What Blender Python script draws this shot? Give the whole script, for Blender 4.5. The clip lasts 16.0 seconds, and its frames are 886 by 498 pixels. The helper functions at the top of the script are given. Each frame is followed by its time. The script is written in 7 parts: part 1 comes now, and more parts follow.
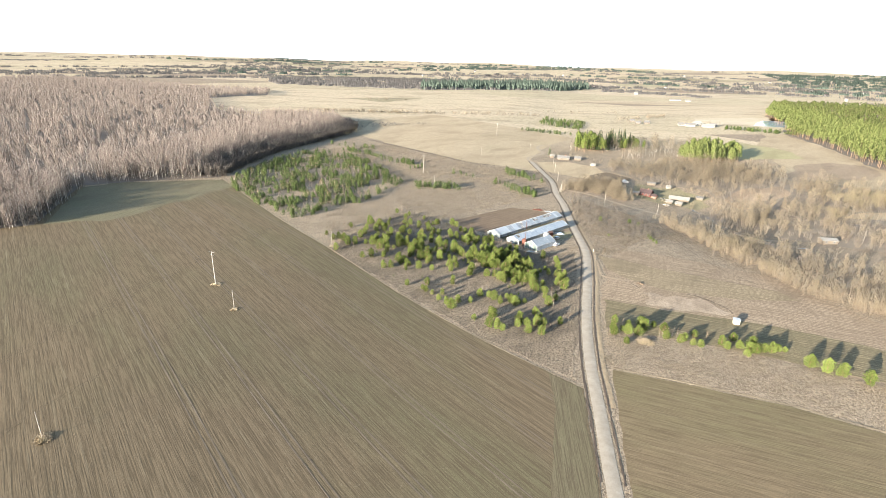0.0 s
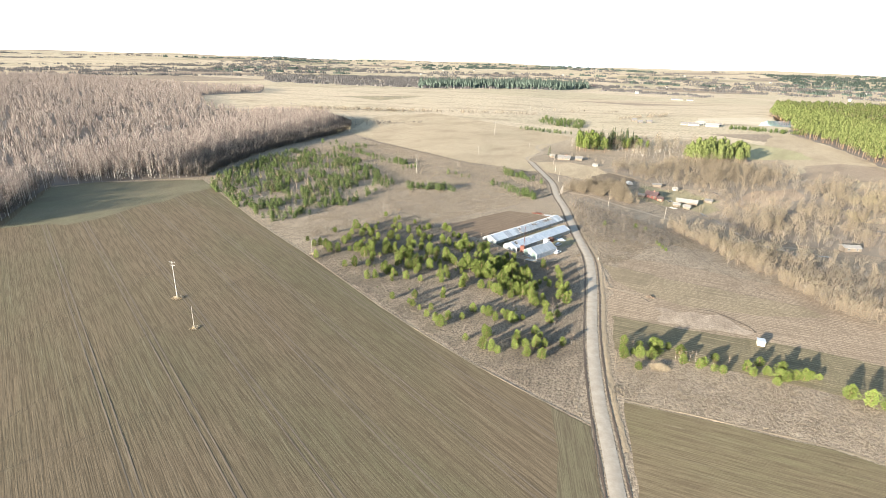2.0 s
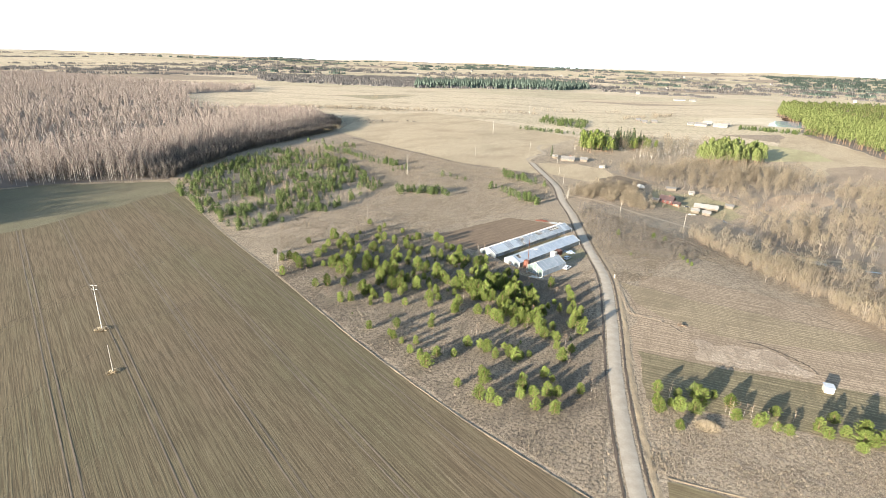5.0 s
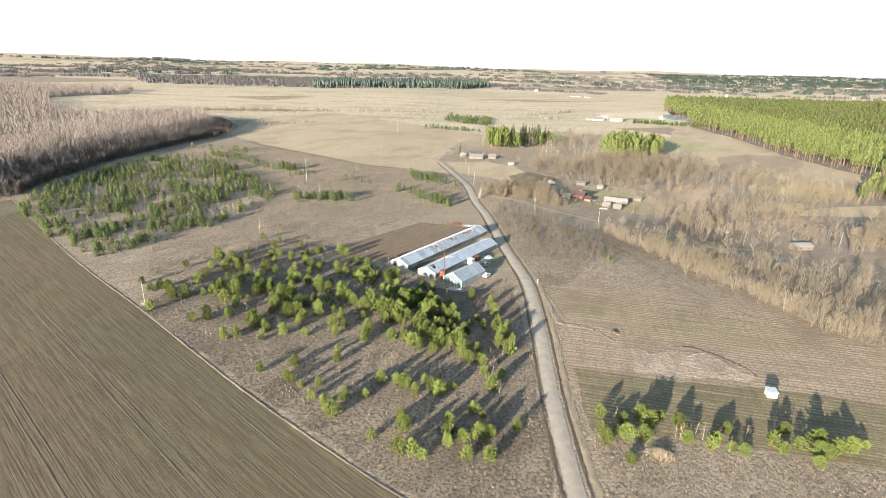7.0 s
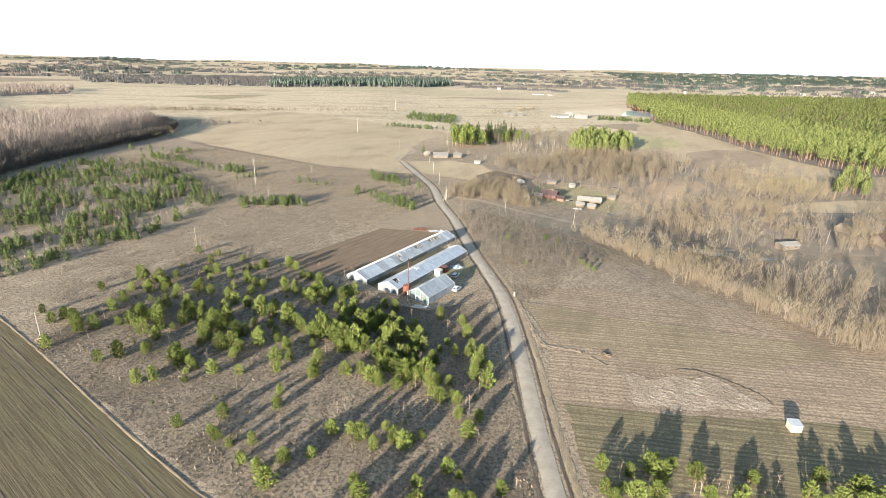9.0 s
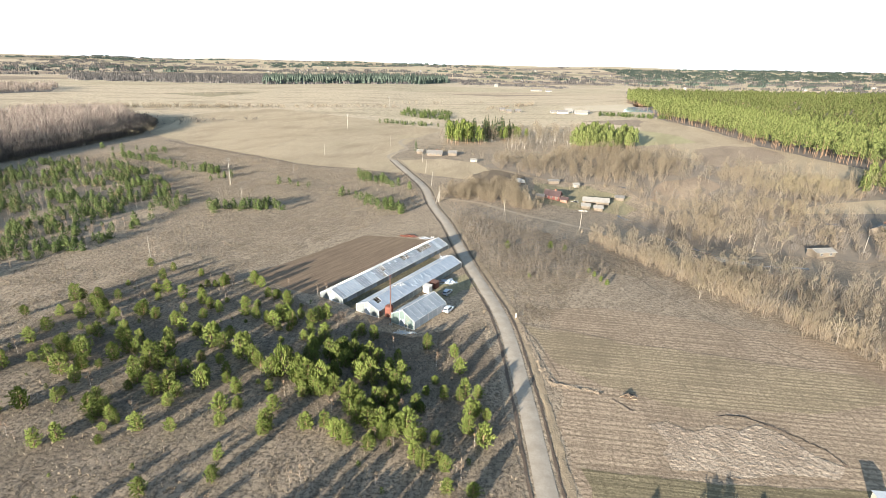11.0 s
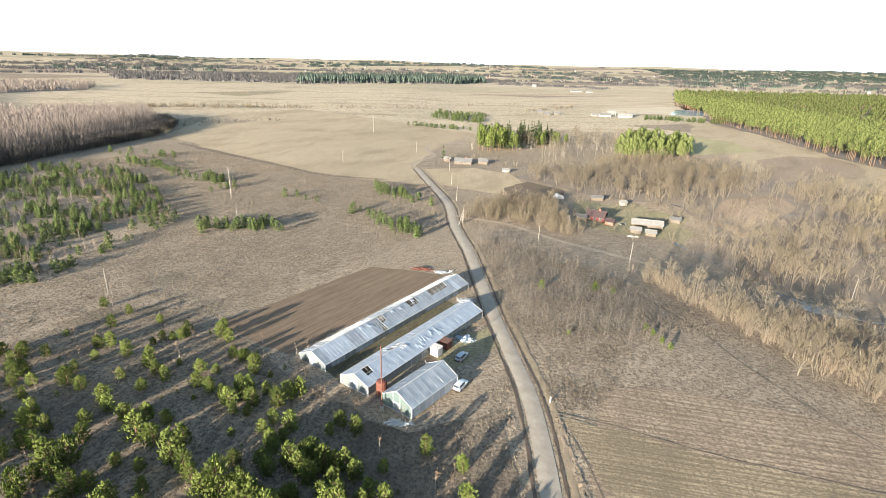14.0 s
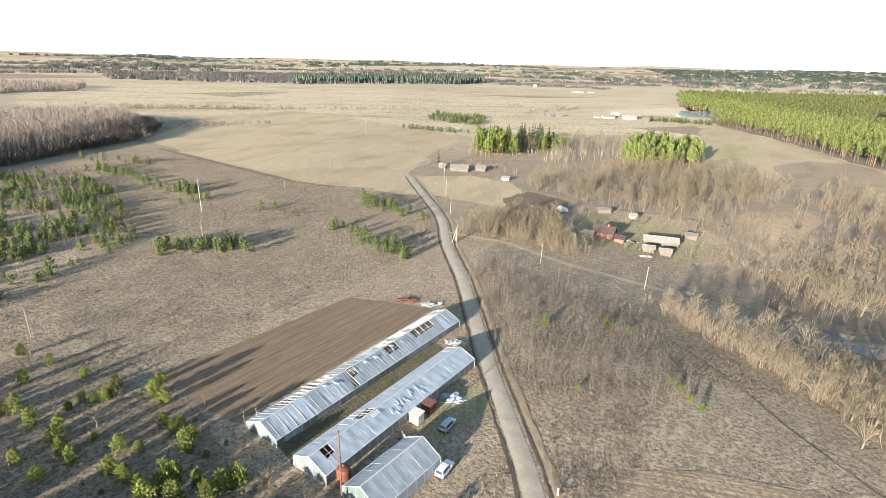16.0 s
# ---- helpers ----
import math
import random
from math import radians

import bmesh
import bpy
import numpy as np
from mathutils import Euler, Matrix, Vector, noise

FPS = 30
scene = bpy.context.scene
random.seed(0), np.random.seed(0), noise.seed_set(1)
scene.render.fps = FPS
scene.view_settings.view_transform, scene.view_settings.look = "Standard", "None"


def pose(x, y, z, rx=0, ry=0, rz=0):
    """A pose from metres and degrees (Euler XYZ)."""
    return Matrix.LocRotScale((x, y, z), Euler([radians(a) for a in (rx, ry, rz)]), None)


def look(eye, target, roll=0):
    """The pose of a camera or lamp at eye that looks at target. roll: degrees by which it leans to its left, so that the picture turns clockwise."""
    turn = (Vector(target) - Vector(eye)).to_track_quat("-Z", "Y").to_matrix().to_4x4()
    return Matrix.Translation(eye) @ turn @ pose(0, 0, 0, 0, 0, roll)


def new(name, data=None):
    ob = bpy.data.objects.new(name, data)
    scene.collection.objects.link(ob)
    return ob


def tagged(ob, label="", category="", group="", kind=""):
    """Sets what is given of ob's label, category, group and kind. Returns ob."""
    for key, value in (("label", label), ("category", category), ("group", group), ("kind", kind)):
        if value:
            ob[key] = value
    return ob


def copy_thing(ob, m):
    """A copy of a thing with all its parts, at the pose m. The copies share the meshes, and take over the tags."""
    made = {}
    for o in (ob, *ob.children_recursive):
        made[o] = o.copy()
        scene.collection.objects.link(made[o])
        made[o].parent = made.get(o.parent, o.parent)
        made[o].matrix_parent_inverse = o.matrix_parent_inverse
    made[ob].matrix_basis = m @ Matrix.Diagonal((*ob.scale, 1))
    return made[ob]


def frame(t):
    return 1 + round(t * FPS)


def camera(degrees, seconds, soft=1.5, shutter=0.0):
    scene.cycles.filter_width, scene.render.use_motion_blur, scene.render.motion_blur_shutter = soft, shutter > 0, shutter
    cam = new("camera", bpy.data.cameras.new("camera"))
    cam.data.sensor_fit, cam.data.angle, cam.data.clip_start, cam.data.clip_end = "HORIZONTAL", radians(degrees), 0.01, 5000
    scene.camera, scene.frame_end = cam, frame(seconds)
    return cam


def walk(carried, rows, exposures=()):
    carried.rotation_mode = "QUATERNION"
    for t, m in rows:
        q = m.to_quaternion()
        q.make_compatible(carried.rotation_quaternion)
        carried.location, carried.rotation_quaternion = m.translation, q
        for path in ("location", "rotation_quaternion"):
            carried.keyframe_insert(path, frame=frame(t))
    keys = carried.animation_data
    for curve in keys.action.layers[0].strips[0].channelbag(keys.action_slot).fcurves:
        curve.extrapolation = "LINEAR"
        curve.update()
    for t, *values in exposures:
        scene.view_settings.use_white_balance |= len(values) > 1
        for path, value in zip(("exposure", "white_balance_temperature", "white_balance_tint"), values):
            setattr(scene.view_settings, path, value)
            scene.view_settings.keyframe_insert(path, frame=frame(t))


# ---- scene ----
cam = camera(79.49, 16.0, soft=0.75)
PATH = [
    (0, (1.305, -106.225, 89.356), (-20.716, -14.807, 55.328), 1.42),
    (0.5, (0.971, -100.873, 88.496), (-20.993, -9.452, 54.441), 1.46),
    (1, (0.605, -95.408, 87.570), (-21.277, -3.973, 53.499), 1.51),
    (1.5, (0.171, -89.817, 86.517), (-21.686, 1.618, 52.432), 1.57),
    (2, (-0.477, -84.113, 85.415), (-22.271, 7.341, 51.337), 1.63),
    (2.5, (-1.165, -78.302, 84.289), (-22.901, 13.162, 50.204), 1.70),
    (3, (-2.102, -72.413, 83.043), (-23.792, 19.072, 48.982), 1.75),
    (3.5, (-3.118, -66.451, 81.744), (-24.728, 25.060, 47.703), 1.87),
    (3.7, (-3.545, -64.159, 81.252), (-25.059, 27.374, 47.209), 1.90),
    (4.4, (-4.935, -56.178, 79.644), (-26.414, 35.398, 45.697), 1.89),
    (5, (-6.006, -49.343, 78.352), (-27.403, 42.316, 44.578), 1.80),
    (5.5, (-6.832, -43.591, 77.260), (-27.858, 48.213, 43.645), 1.71),
    (5.8, (-7.305, -40.094, 76.573), (-27.032, 52.030, 43.044), 1.67),
    (5.9, (-7.459, -38.919, 76.333), (-25.921, 53.475, 42.831), 1.66),
    (6, (-7.611, -37.743, 76.101), (-25.156, 54.840, 42.625), 1.65),
    (6.1, (-7.763, -36.564, 75.893), (-24.128, 56.244, 42.444), 1.63),
    (6.2, (-7.916, -35.382, 75.706), (-22.985, 57.655, 42.283), 1.62),
    (6.3, (-8.066, -34.199, 75.532), (-21.737, 59.062, 42.135), 1.61),
    (6.4, (-8.206, -33.019, 75.362), (-20.543, 60.437, 41.991), 1.60),
    (6.5, (-8.334, -31.844, 75.189), (-19.351, 61.785, 41.841), 1.60),
    (6.6, (-8.446, -30.677, 75.014), (-18.171, 63.104, 41.690), 1.59),
    (6.7, (-8.547, -29.515, 74.844), (-16.552, 64.437, 41.542), 1.59),
    (6.8, (-8.639, -28.355, 74.674), (-15.447, 65.699, 41.394), 1.59),
    (6.9, (-8.723, -27.194, 74.501), (-14.645, 66.927, 41.240), 1.60),
    (7, (-8.803, -26.029, 74.321), (-14.054, 68.136, 41.074), 1.60),
    (7.1, (-8.878, -24.860, 74.134), (-13.567, 69.337, 40.895), 1.59),
    (7.2, (-8.946, -23.688, 73.944), (-13.060, 70.537, 40.706), 1.59),
    (7.3, (-9.007, -22.514, 73.749), (-12.760, 71.726, 40.510), 1.59),
    (7.5, (-9.116, -20.171, 73.343), (-12.452, 74.085, 40.106), 1.58),
    (8, (-9.301, -14.344, 72.230), (-10.758, 79.975, 39.038), 1.52),
    (8.5, (-9.427, -8.435, 70.999), (-8.917, 85.908, 37.844), 1.53),
    (9, (-9.218, -2.466, 69.821), (-8.122, 91.879, 36.688), 1.50),
    (9.2, (-9.137, -0.071, 69.336), (-7.928, 94.287, 36.242), 1.49),
    (9.9, (-8.456, 8.720, 67.573), (-7.106, 103.054, 34.417), 1.39),
    (10.6, (-7.312, 17.869, 65.995), (-5.798, 112.124, 32.622), 1.27),
    (11.3, (-6.007, 26.835, 65.147), (-4.519, 121.070, 31.717), 1.29),
    (11.5, (-5.633, 29.312, 65.091), (-4.062, 123.561, 31.704), 1.34),
    (12, (-4.778, 35.467, 64.964), (-3.039, 129.709, 31.565), 1.32),
    (12.5, (-4.050, 41.651, 64.938), (-2.185, 135.883, 31.517), 1.33),
    (13, (-3.453, 47.850, 64.879), (-1.492, 142.060, 31.404), 1.35),
    (13.1, (-3.332, 49.089, 64.871), (-1.737, 143.301, 31.381), 1.36),
    (13.2, (-3.212, 50.326, 64.864), (-2.603, 144.543, 31.357), 1.37),
    (13.3, (-3.089, 51.565, 64.858), (-3.780, 145.775, 31.334), 1.38),
    (13.4, (-2.963, 52.807, 64.856), (-4.607, 147.000, 31.314), 1.40),
    (13.5, (-2.830, 54.057, 64.858), (-5.414, 148.222, 31.300), 1.40),
    (13.6, (-2.687, 55.315, 64.866), (-6.254, 149.443, 31.291), 1.40),
    (13.7, (-2.536, 56.582, 64.878), (-6.677, 150.680, 31.287), 1.39),
    (13.8, (-2.381, 57.852, 64.893), (-6.785, 151.933, 31.287), 1.39),
    (13.9, (-2.229, 59.122, 64.910), (-6.846, 153.188, 31.289), 1.38),
    (14, (-2.083, 60.389, 64.925), (-6.905, 154.440, 31.294), 1.38),
    (14.2, (-1.804, 62.917, 64.955), (-6.864, 156.950, 31.309), 1.39),
    (14.5, (-1.425, 66.699, 65.008), (-6.990, 160.699, 31.348), 1.42),
    (15, (-0.963, 72.961, 65.138), (-6.140, 166.971, 31.444), 1.43),
    (15.5, (-0.448, 79.052, 65.074), (-5.512, 173.071, 31.388), 1.40),
    (16, (0.000, 84.965, 64.899), (-4.923, 179.000, 31.234), 1.35),
]
walk(cam, [(t, look(e, g, r)) for t, e, g, r in PATH], [(0, 2.12), (3.7, 2.12), (7.0, 1.92), (16.0, 1.86)])

# ---- light: low evening sun behind the camera, clear hazy sky ----
SUN_AZ, SUN_EL = radians(210), radians(10.5)      # clockwise from +y
world = bpy.data.worlds.new("sky")
scene.world = world
world.use_nodes = True
wn = world.node_tree.nodes
sky = wn.new("ShaderNodeTexSky")
sky.sky_type = "NISHITA"
sky.sun_disc = False
sky.sun_elevation, sky.sun_rotation = SUN_EL, SUN_AZ
sky.air_density, sky.dust_density, sky.ozone_density = 1.0, 0.5, 1.5
wl = world.node_tree.links
# thin white haze that thickens evenly towards the horizon all round
coord, split, fade, power, veil = (wn.new("ShaderNode" + k) for k in ("TexCoord", "SeparateXYZ", "Math", "Math", "Mix"))
wl.new(coord.outputs["Generated"], split.inputs[0])
fade.operation, fade.use_clamp, power.operation = "SUBTRACT", True, "POWER"
fade.inputs[0].default_value, power.inputs[1].default_value = 1.0, 5.0
wl.new(split.outputs["Z"], fade.inputs[1])
wl.new(fade.outputs[0], power.inputs[0])
veil.data_type = "RGBA"
veil.inputs[7].default_value = (6.2, 6.6, 7.0, 1)
wl.new(power.outputs[0], veil.inputs[0])
wl.new(sky.outputs[0], veil.inputs[6])
wn["Background"].inputs["Strength"].default_value = 0.088
wl.new(veil.outputs[2], wn["Background"].inputs["Color"])
sun_data = bpy.data.lights.new("sun", "SUN")
sun_data.energy, sun_data.angle, sun_data.color = 5.0, radians(0.6), (1.0, 0.92, 0.8)
sun = new("sun", sun_data)
to_sun = Vector((math.sin(SUN_AZ) * math.cos(SUN_EL), math.cos(SUN_AZ) * math.cos(SUN_EL), math.sin(SUN_EL)))
sun.matrix_world = look((0, 0, 200), Vector((0, 0, 200)) - to_sun)
scene.view_settings.exposure = 1.8

# ---- materials ----
def nodes_of(name):
    m = bpy.data.materials.new(name)
    m.use_nodes = True
    return m, m.node_tree.nodes, m.node_tree.links, m.node_tree.nodes["Principled BSDF"]


def mapped(nd, lk, turn=0.0, stretch=(1, 1, 1)):
    """Object coordinates, turned about z and stretched."""
    tc, mp = nd.new("ShaderNodeTexCoord"), nd.new("ShaderNodeMapping")
    mp.vector_type = "TEXTURE"
    mp.inputs["Rotation"].default_value = (0, 0, turn)
    mp.inputs["Scale"].default_value = stretch
    lk.new(tc.outputs["Object"], mp.inputs["Vector"])
    return mp.outputs["Vector"]


def noise_tex(nd, lk, vec, scale, detail=4.0, rough=0.6):
    n = nd.new("ShaderNodeTexNoise")
    n.inputs["Scale"].default_value, n.inputs["Detail"].default_value, n.inputs["Roughness"].default_value = scale, detail, rough
    if vec is not None:
        lk.new(vec, n.inputs["Vector"])
    return n.outputs["Fac"]


def ramp(nd, lk, fac, stops):
    r = nd.new("ShaderNodeValToRGB")
    el = r.color_ramp.elements
    while len(el) < len(stops):
        el.new(0.5)
    for e, (p, c) in zip(el, stops):
        e.position, e.color = p, (*c, 1)
    lk.new(fac, r.inputs["Fac"])
    return r.outputs["Color"]


def mix(nd, lk, fac, a, b, kind="MIX"):
    m = nd.new("ShaderNodeMix")
    m.data_type, m.blend_type = "RGBA", kind
    for sock, v in ((m.inputs[0], fac), (m.inputs[6], a), (m.inputs[7], b)):
        if isinstance(v, bpy.types.NodeSocket):
            lk.new(v, sock)
        elif isinstance(v, (int, float)):
            sock.default_value = v
        else:
            sock.default_value = (*v, 1)
    return m.outputs[2]


def bump(nd, lk, bsdf, height, strength, distance):
    b = nd.new("ShaderNodeBump")
    b.inputs["Strength"].default_value, b.inputs["Distance"].default_value = strength, distance
    lk.new(height, b.inputs["Height"])
    lk.new(b.outputs["Normal"], bsdf.inputs["Normal"])


def plain(name, c1, c2, scale=2.0, rough=0.8, metal=0.0, relief=0.0, turn=0.0, stretch=(1, 1, 1), per_object=0.0, spec=None, placed=False):
    """A surface of two close tones, coarse and fine, with relief."""
    m, nd, lk, b = nodes_of(name)
    v = mapped(nd, lk, turn, stretch)
    if placed:
        where, shift = nd.new("ShaderNodeObjectInfo"), nd.new("ShaderNodeVectorMath")
        lk.new(v, shift.inputs[0])
        lk.new(where.outputs["Location"], shift.inputs[1])
        v = shift.outputs[0]
    big, fine = noise_tex(nd, lk, v, scale), noise_tex(nd, lk, v, scale * 7, 3.0, 0.7)
    c = ramp(nd, lk, big, [(0.32, c1), (0.68, c2)])
    dark = tuple(0.72 * (a + d) / 2 for a, d in zip(c1, c2))
    c = mix(nd, lk, ramp(nd, lk, fine, [(0.45, (0, 0, 0)), (0.75, (0.55,) * 3)]), c, dark)
    if per_object:
        info, hsv = nd.new("ShaderNodeObjectInfo"), nd.new("ShaderNodeHueSaturation")
        mr = nd.new("ShaderNodeMapRange")
        mr.inputs["To Min"].default_value, mr.inputs["To Max"].default_value = 1 - per_object, 1 + per_object
        lk.new(info.outputs["Random"], mr.inputs["Value"])
        lk.new(mr.outputs[0], hsv.inputs["Value"])
        lk.new(c, hsv.inputs["Color"])
        c = hsv.outputs["Color"]
    lk.new(c, b.inputs["Base Color"])
    b.inputs["Roughness"].default_value, b.inputs["Metallic"].default_value = rough, metal
    if spec is not None:
        b.inputs["Specular IOR Level"].default_value = spec
    if relief:
        bump(nd, lk, b, fine, 0.7, relief)
    return m


def islands(name, c1, c2, c3, rough=0.85):
    """Plants: one tone for each small piece."""
    m, nd, lk, b = nodes_of(name)
    g = nd.new("ShaderNodeNewGeometry")
    c = ramp(nd, lk, g.outputs["Random Per Island"], [(0.0, c1), (0.5, c2), (1.0, c3)])
    info, hsv = nd.new("ShaderNodeObjectInfo"), nd.new("ShaderNodeHueSaturation")
    mr = nd.new("ShaderNodeMapRange")
    mr.inputs["To Min"].default_value, mr.inputs["To Max"].default_value = 0.75, 1.25
    lk.new(info.outputs["Random"], mr.inputs["Value"])
    lk.new(mr.outputs[0], hsv.inputs["Value"])
    lk.new(c, hsv.inputs["Color"])
    lk.new(hsv.outputs["Color"], b.inputs["Base Color"])
    b.inputs["Roughness"].default_value = rough
    b.inputs["Specular IOR Level"].default_value = 0.06
    return m


def bands(nd, lk, turn, period, wander=1.5):
    """Even lines a given distance apart, running along turn."""
    w = nd.new("ShaderNodeTexWave")
    w.bands_direction = "Y"
    w.inputs["Scale"].default_value, w.inputs["Distortion"].default_value = 0.31416 / period, wander
    w.inputs["Detail"].default_value, w.inputs["Detail Scale"].default_value = 3.0, 0.35
    lk.new(mapped(nd, lk, turn), w.inputs["Vector"])
    return w.outputs["Fac"]


def meadow_material(name, pale, mid, dark, green, patch=0.012, tuft=1.5, turn=0.6, row=None, relief=0.16):
    """Last year's grass: patches, tufts and fine straw; row = (turn, spacing, strength) for mown swathes."""
    m, nd, lk, b = nodes_of(name)
    v = mapped(nd, lk)
    vs = mapped(nd, lk, turn, (3.0, 1, 1))
    wide, tufts, fine = noise_tex(nd, lk, vs, patch, 5.0, 0.55), noise_tex(nd, lk, v, tuft, 3.0, 0.65), noise_tex(nd, lk, v, tuft * 5, 2.0, 0.7)
    c = ramp(nd, lk, wide, [(0.36, mid), (0.5, pale), (0.66, mid)])
    c = mix(nd, lk, ramp(nd, lk, noise_tex(nd, lk, v, patch * 2.3, 4.0), [(0.5, (0, 0, 0)), (0.72, (0.6,) * 3)]), c, green)
    c = mix(nd, lk, ramp(nd, lk, tufts, [(0.43, (0.9,) * 3), (0.54, (0, 0, 0))]), c, dark)
    c = mix(nd, lk, ramp(nd, lk, fine, [(0.5, (0, 0, 0)), (0.64, (0.8,) * 3)]), c, tuple(1.25 * p for p in pale))
    blots = noise_tex(nd, lk, mapped(nd, lk, turn + 0.5, (2.2, 1, 1)), 0.045, 6.0, 0.62)
    c = mix(nd, lk, ramp(nd, lk, blots, [(0.34, (0.6,) * 3), (0.5, (0, 0, 0))]), c, dark)
    streak = noise_tex(nd, lk, mapped(nd, lk, turn + 0.9, (14, 1.6, 14)), 1.0, 4.0, 0.65)
    c = mix(nd, lk, ramp(nd, lk, streak, [(0.36, (0.4,) * 3), (0.5, (0, 0, 0))]), c, dark)
    if row:
        w = noise_tex(nd, lk, mapped(nd, lk, row[0], (24, row[1], 24)), 1.0, 3.0, 0.6)
        c = mix(nd, lk, ramp(nd, lk, w, [(0.4, (row[2],) * 3), (0.56, (0, 0, 0))]), c, dark)
        c = mix(nd, lk, ramp(nd, lk, bands(nd, lk, row[0], row[1] * 2.4, 2.5), [(0.1, (row[2] * 0.8,) * 3), (0.45, (0, 0, 0))]), c, dark)
    lk.new(c, b.inputs["Base Color"])
    b.inputs["Roughness"].default_value = 0.95
    b.inputs["Specular IOR Level"].default_value = 0.1
    bump(nd, lk, b, tufts, 0.8, relief)
    return m


def country_material(name):
    """The whole land: rough meadow near by, broad fields and woods farther out."""
    m, nd, lk, b = nodes_of(name)
    v = mapped(nd, lk)
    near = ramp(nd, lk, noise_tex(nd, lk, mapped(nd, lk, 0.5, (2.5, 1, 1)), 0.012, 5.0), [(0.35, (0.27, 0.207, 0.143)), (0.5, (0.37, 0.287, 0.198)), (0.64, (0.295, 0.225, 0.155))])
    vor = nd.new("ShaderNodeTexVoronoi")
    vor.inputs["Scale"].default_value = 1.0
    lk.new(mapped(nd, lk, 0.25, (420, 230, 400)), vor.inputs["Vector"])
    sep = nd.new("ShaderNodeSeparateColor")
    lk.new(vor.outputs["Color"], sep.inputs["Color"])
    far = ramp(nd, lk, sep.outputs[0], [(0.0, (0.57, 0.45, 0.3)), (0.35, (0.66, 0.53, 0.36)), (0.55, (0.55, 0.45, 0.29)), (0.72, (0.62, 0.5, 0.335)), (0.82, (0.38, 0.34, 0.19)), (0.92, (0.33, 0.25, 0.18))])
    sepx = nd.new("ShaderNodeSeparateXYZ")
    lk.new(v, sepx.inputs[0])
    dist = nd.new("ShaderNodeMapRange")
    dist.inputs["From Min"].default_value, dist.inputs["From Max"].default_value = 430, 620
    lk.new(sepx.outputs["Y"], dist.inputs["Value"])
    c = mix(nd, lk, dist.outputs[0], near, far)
    blots = noise_tex(nd, lk, mapped(nd, lk, 0.15, (3.5, 1, 1)), 0.028, 6.0, 0.65)
    c = mix(nd, lk, ramp(nd, lk, blots, [(0.34, (0.5,) * 3), (0.5, (0, 0, 0))]), c, (0.2, 0.155, 0.1))
    clumps = noise_tex(nd, lk, mapped(nd, lk, 1.0, (2.0, 1, 1)), 0.3, 4.0, 0.65)
    c = mix(nd, lk, ramp(nd, lk, clumps, [(0.4, (0.5,) * 3), (0.52, (0, 0, 0))]), c, (0.17, 0.13, 0.088))
    c = mix(nd, lk, ramp(nd, lk, clumps, [(0.54, (0, 0, 0)), (0.68, (0.6,) * 3)]), c, (0.5, 0.395, 0.275))
    tufts, fine = noise_tex(nd, lk, v, 1.2, 3.0, 0.65), noise_tex(nd, lk, v, 5.0, 2.0, 0.7)
    rough = mix(nd, lk, ramp(nd, lk, tufts, [(0.44, (0.9,) * 3), (0.55, (0, 0, 0))]), c, (0.14, 0.104, 0.072))
    rough = mix(nd, lk, ramp(nd, lk, fine, [(0.5, (0, 0, 0)), (0.64, (0.85,) * 3)]), rough, (0.56, 0.455, 0.33))
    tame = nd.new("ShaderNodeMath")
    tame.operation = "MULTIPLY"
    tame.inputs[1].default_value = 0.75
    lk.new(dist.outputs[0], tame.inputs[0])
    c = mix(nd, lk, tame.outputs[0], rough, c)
    lk.new(c, b.inputs["Base Color"])
    b.inputs["Roughness"].default_value = 0.95
    b.inputs["Specular IOR Level"].default_value = 0.1
    bump(nd, lk, b, tufts, 0.8, 0.22)
    return m


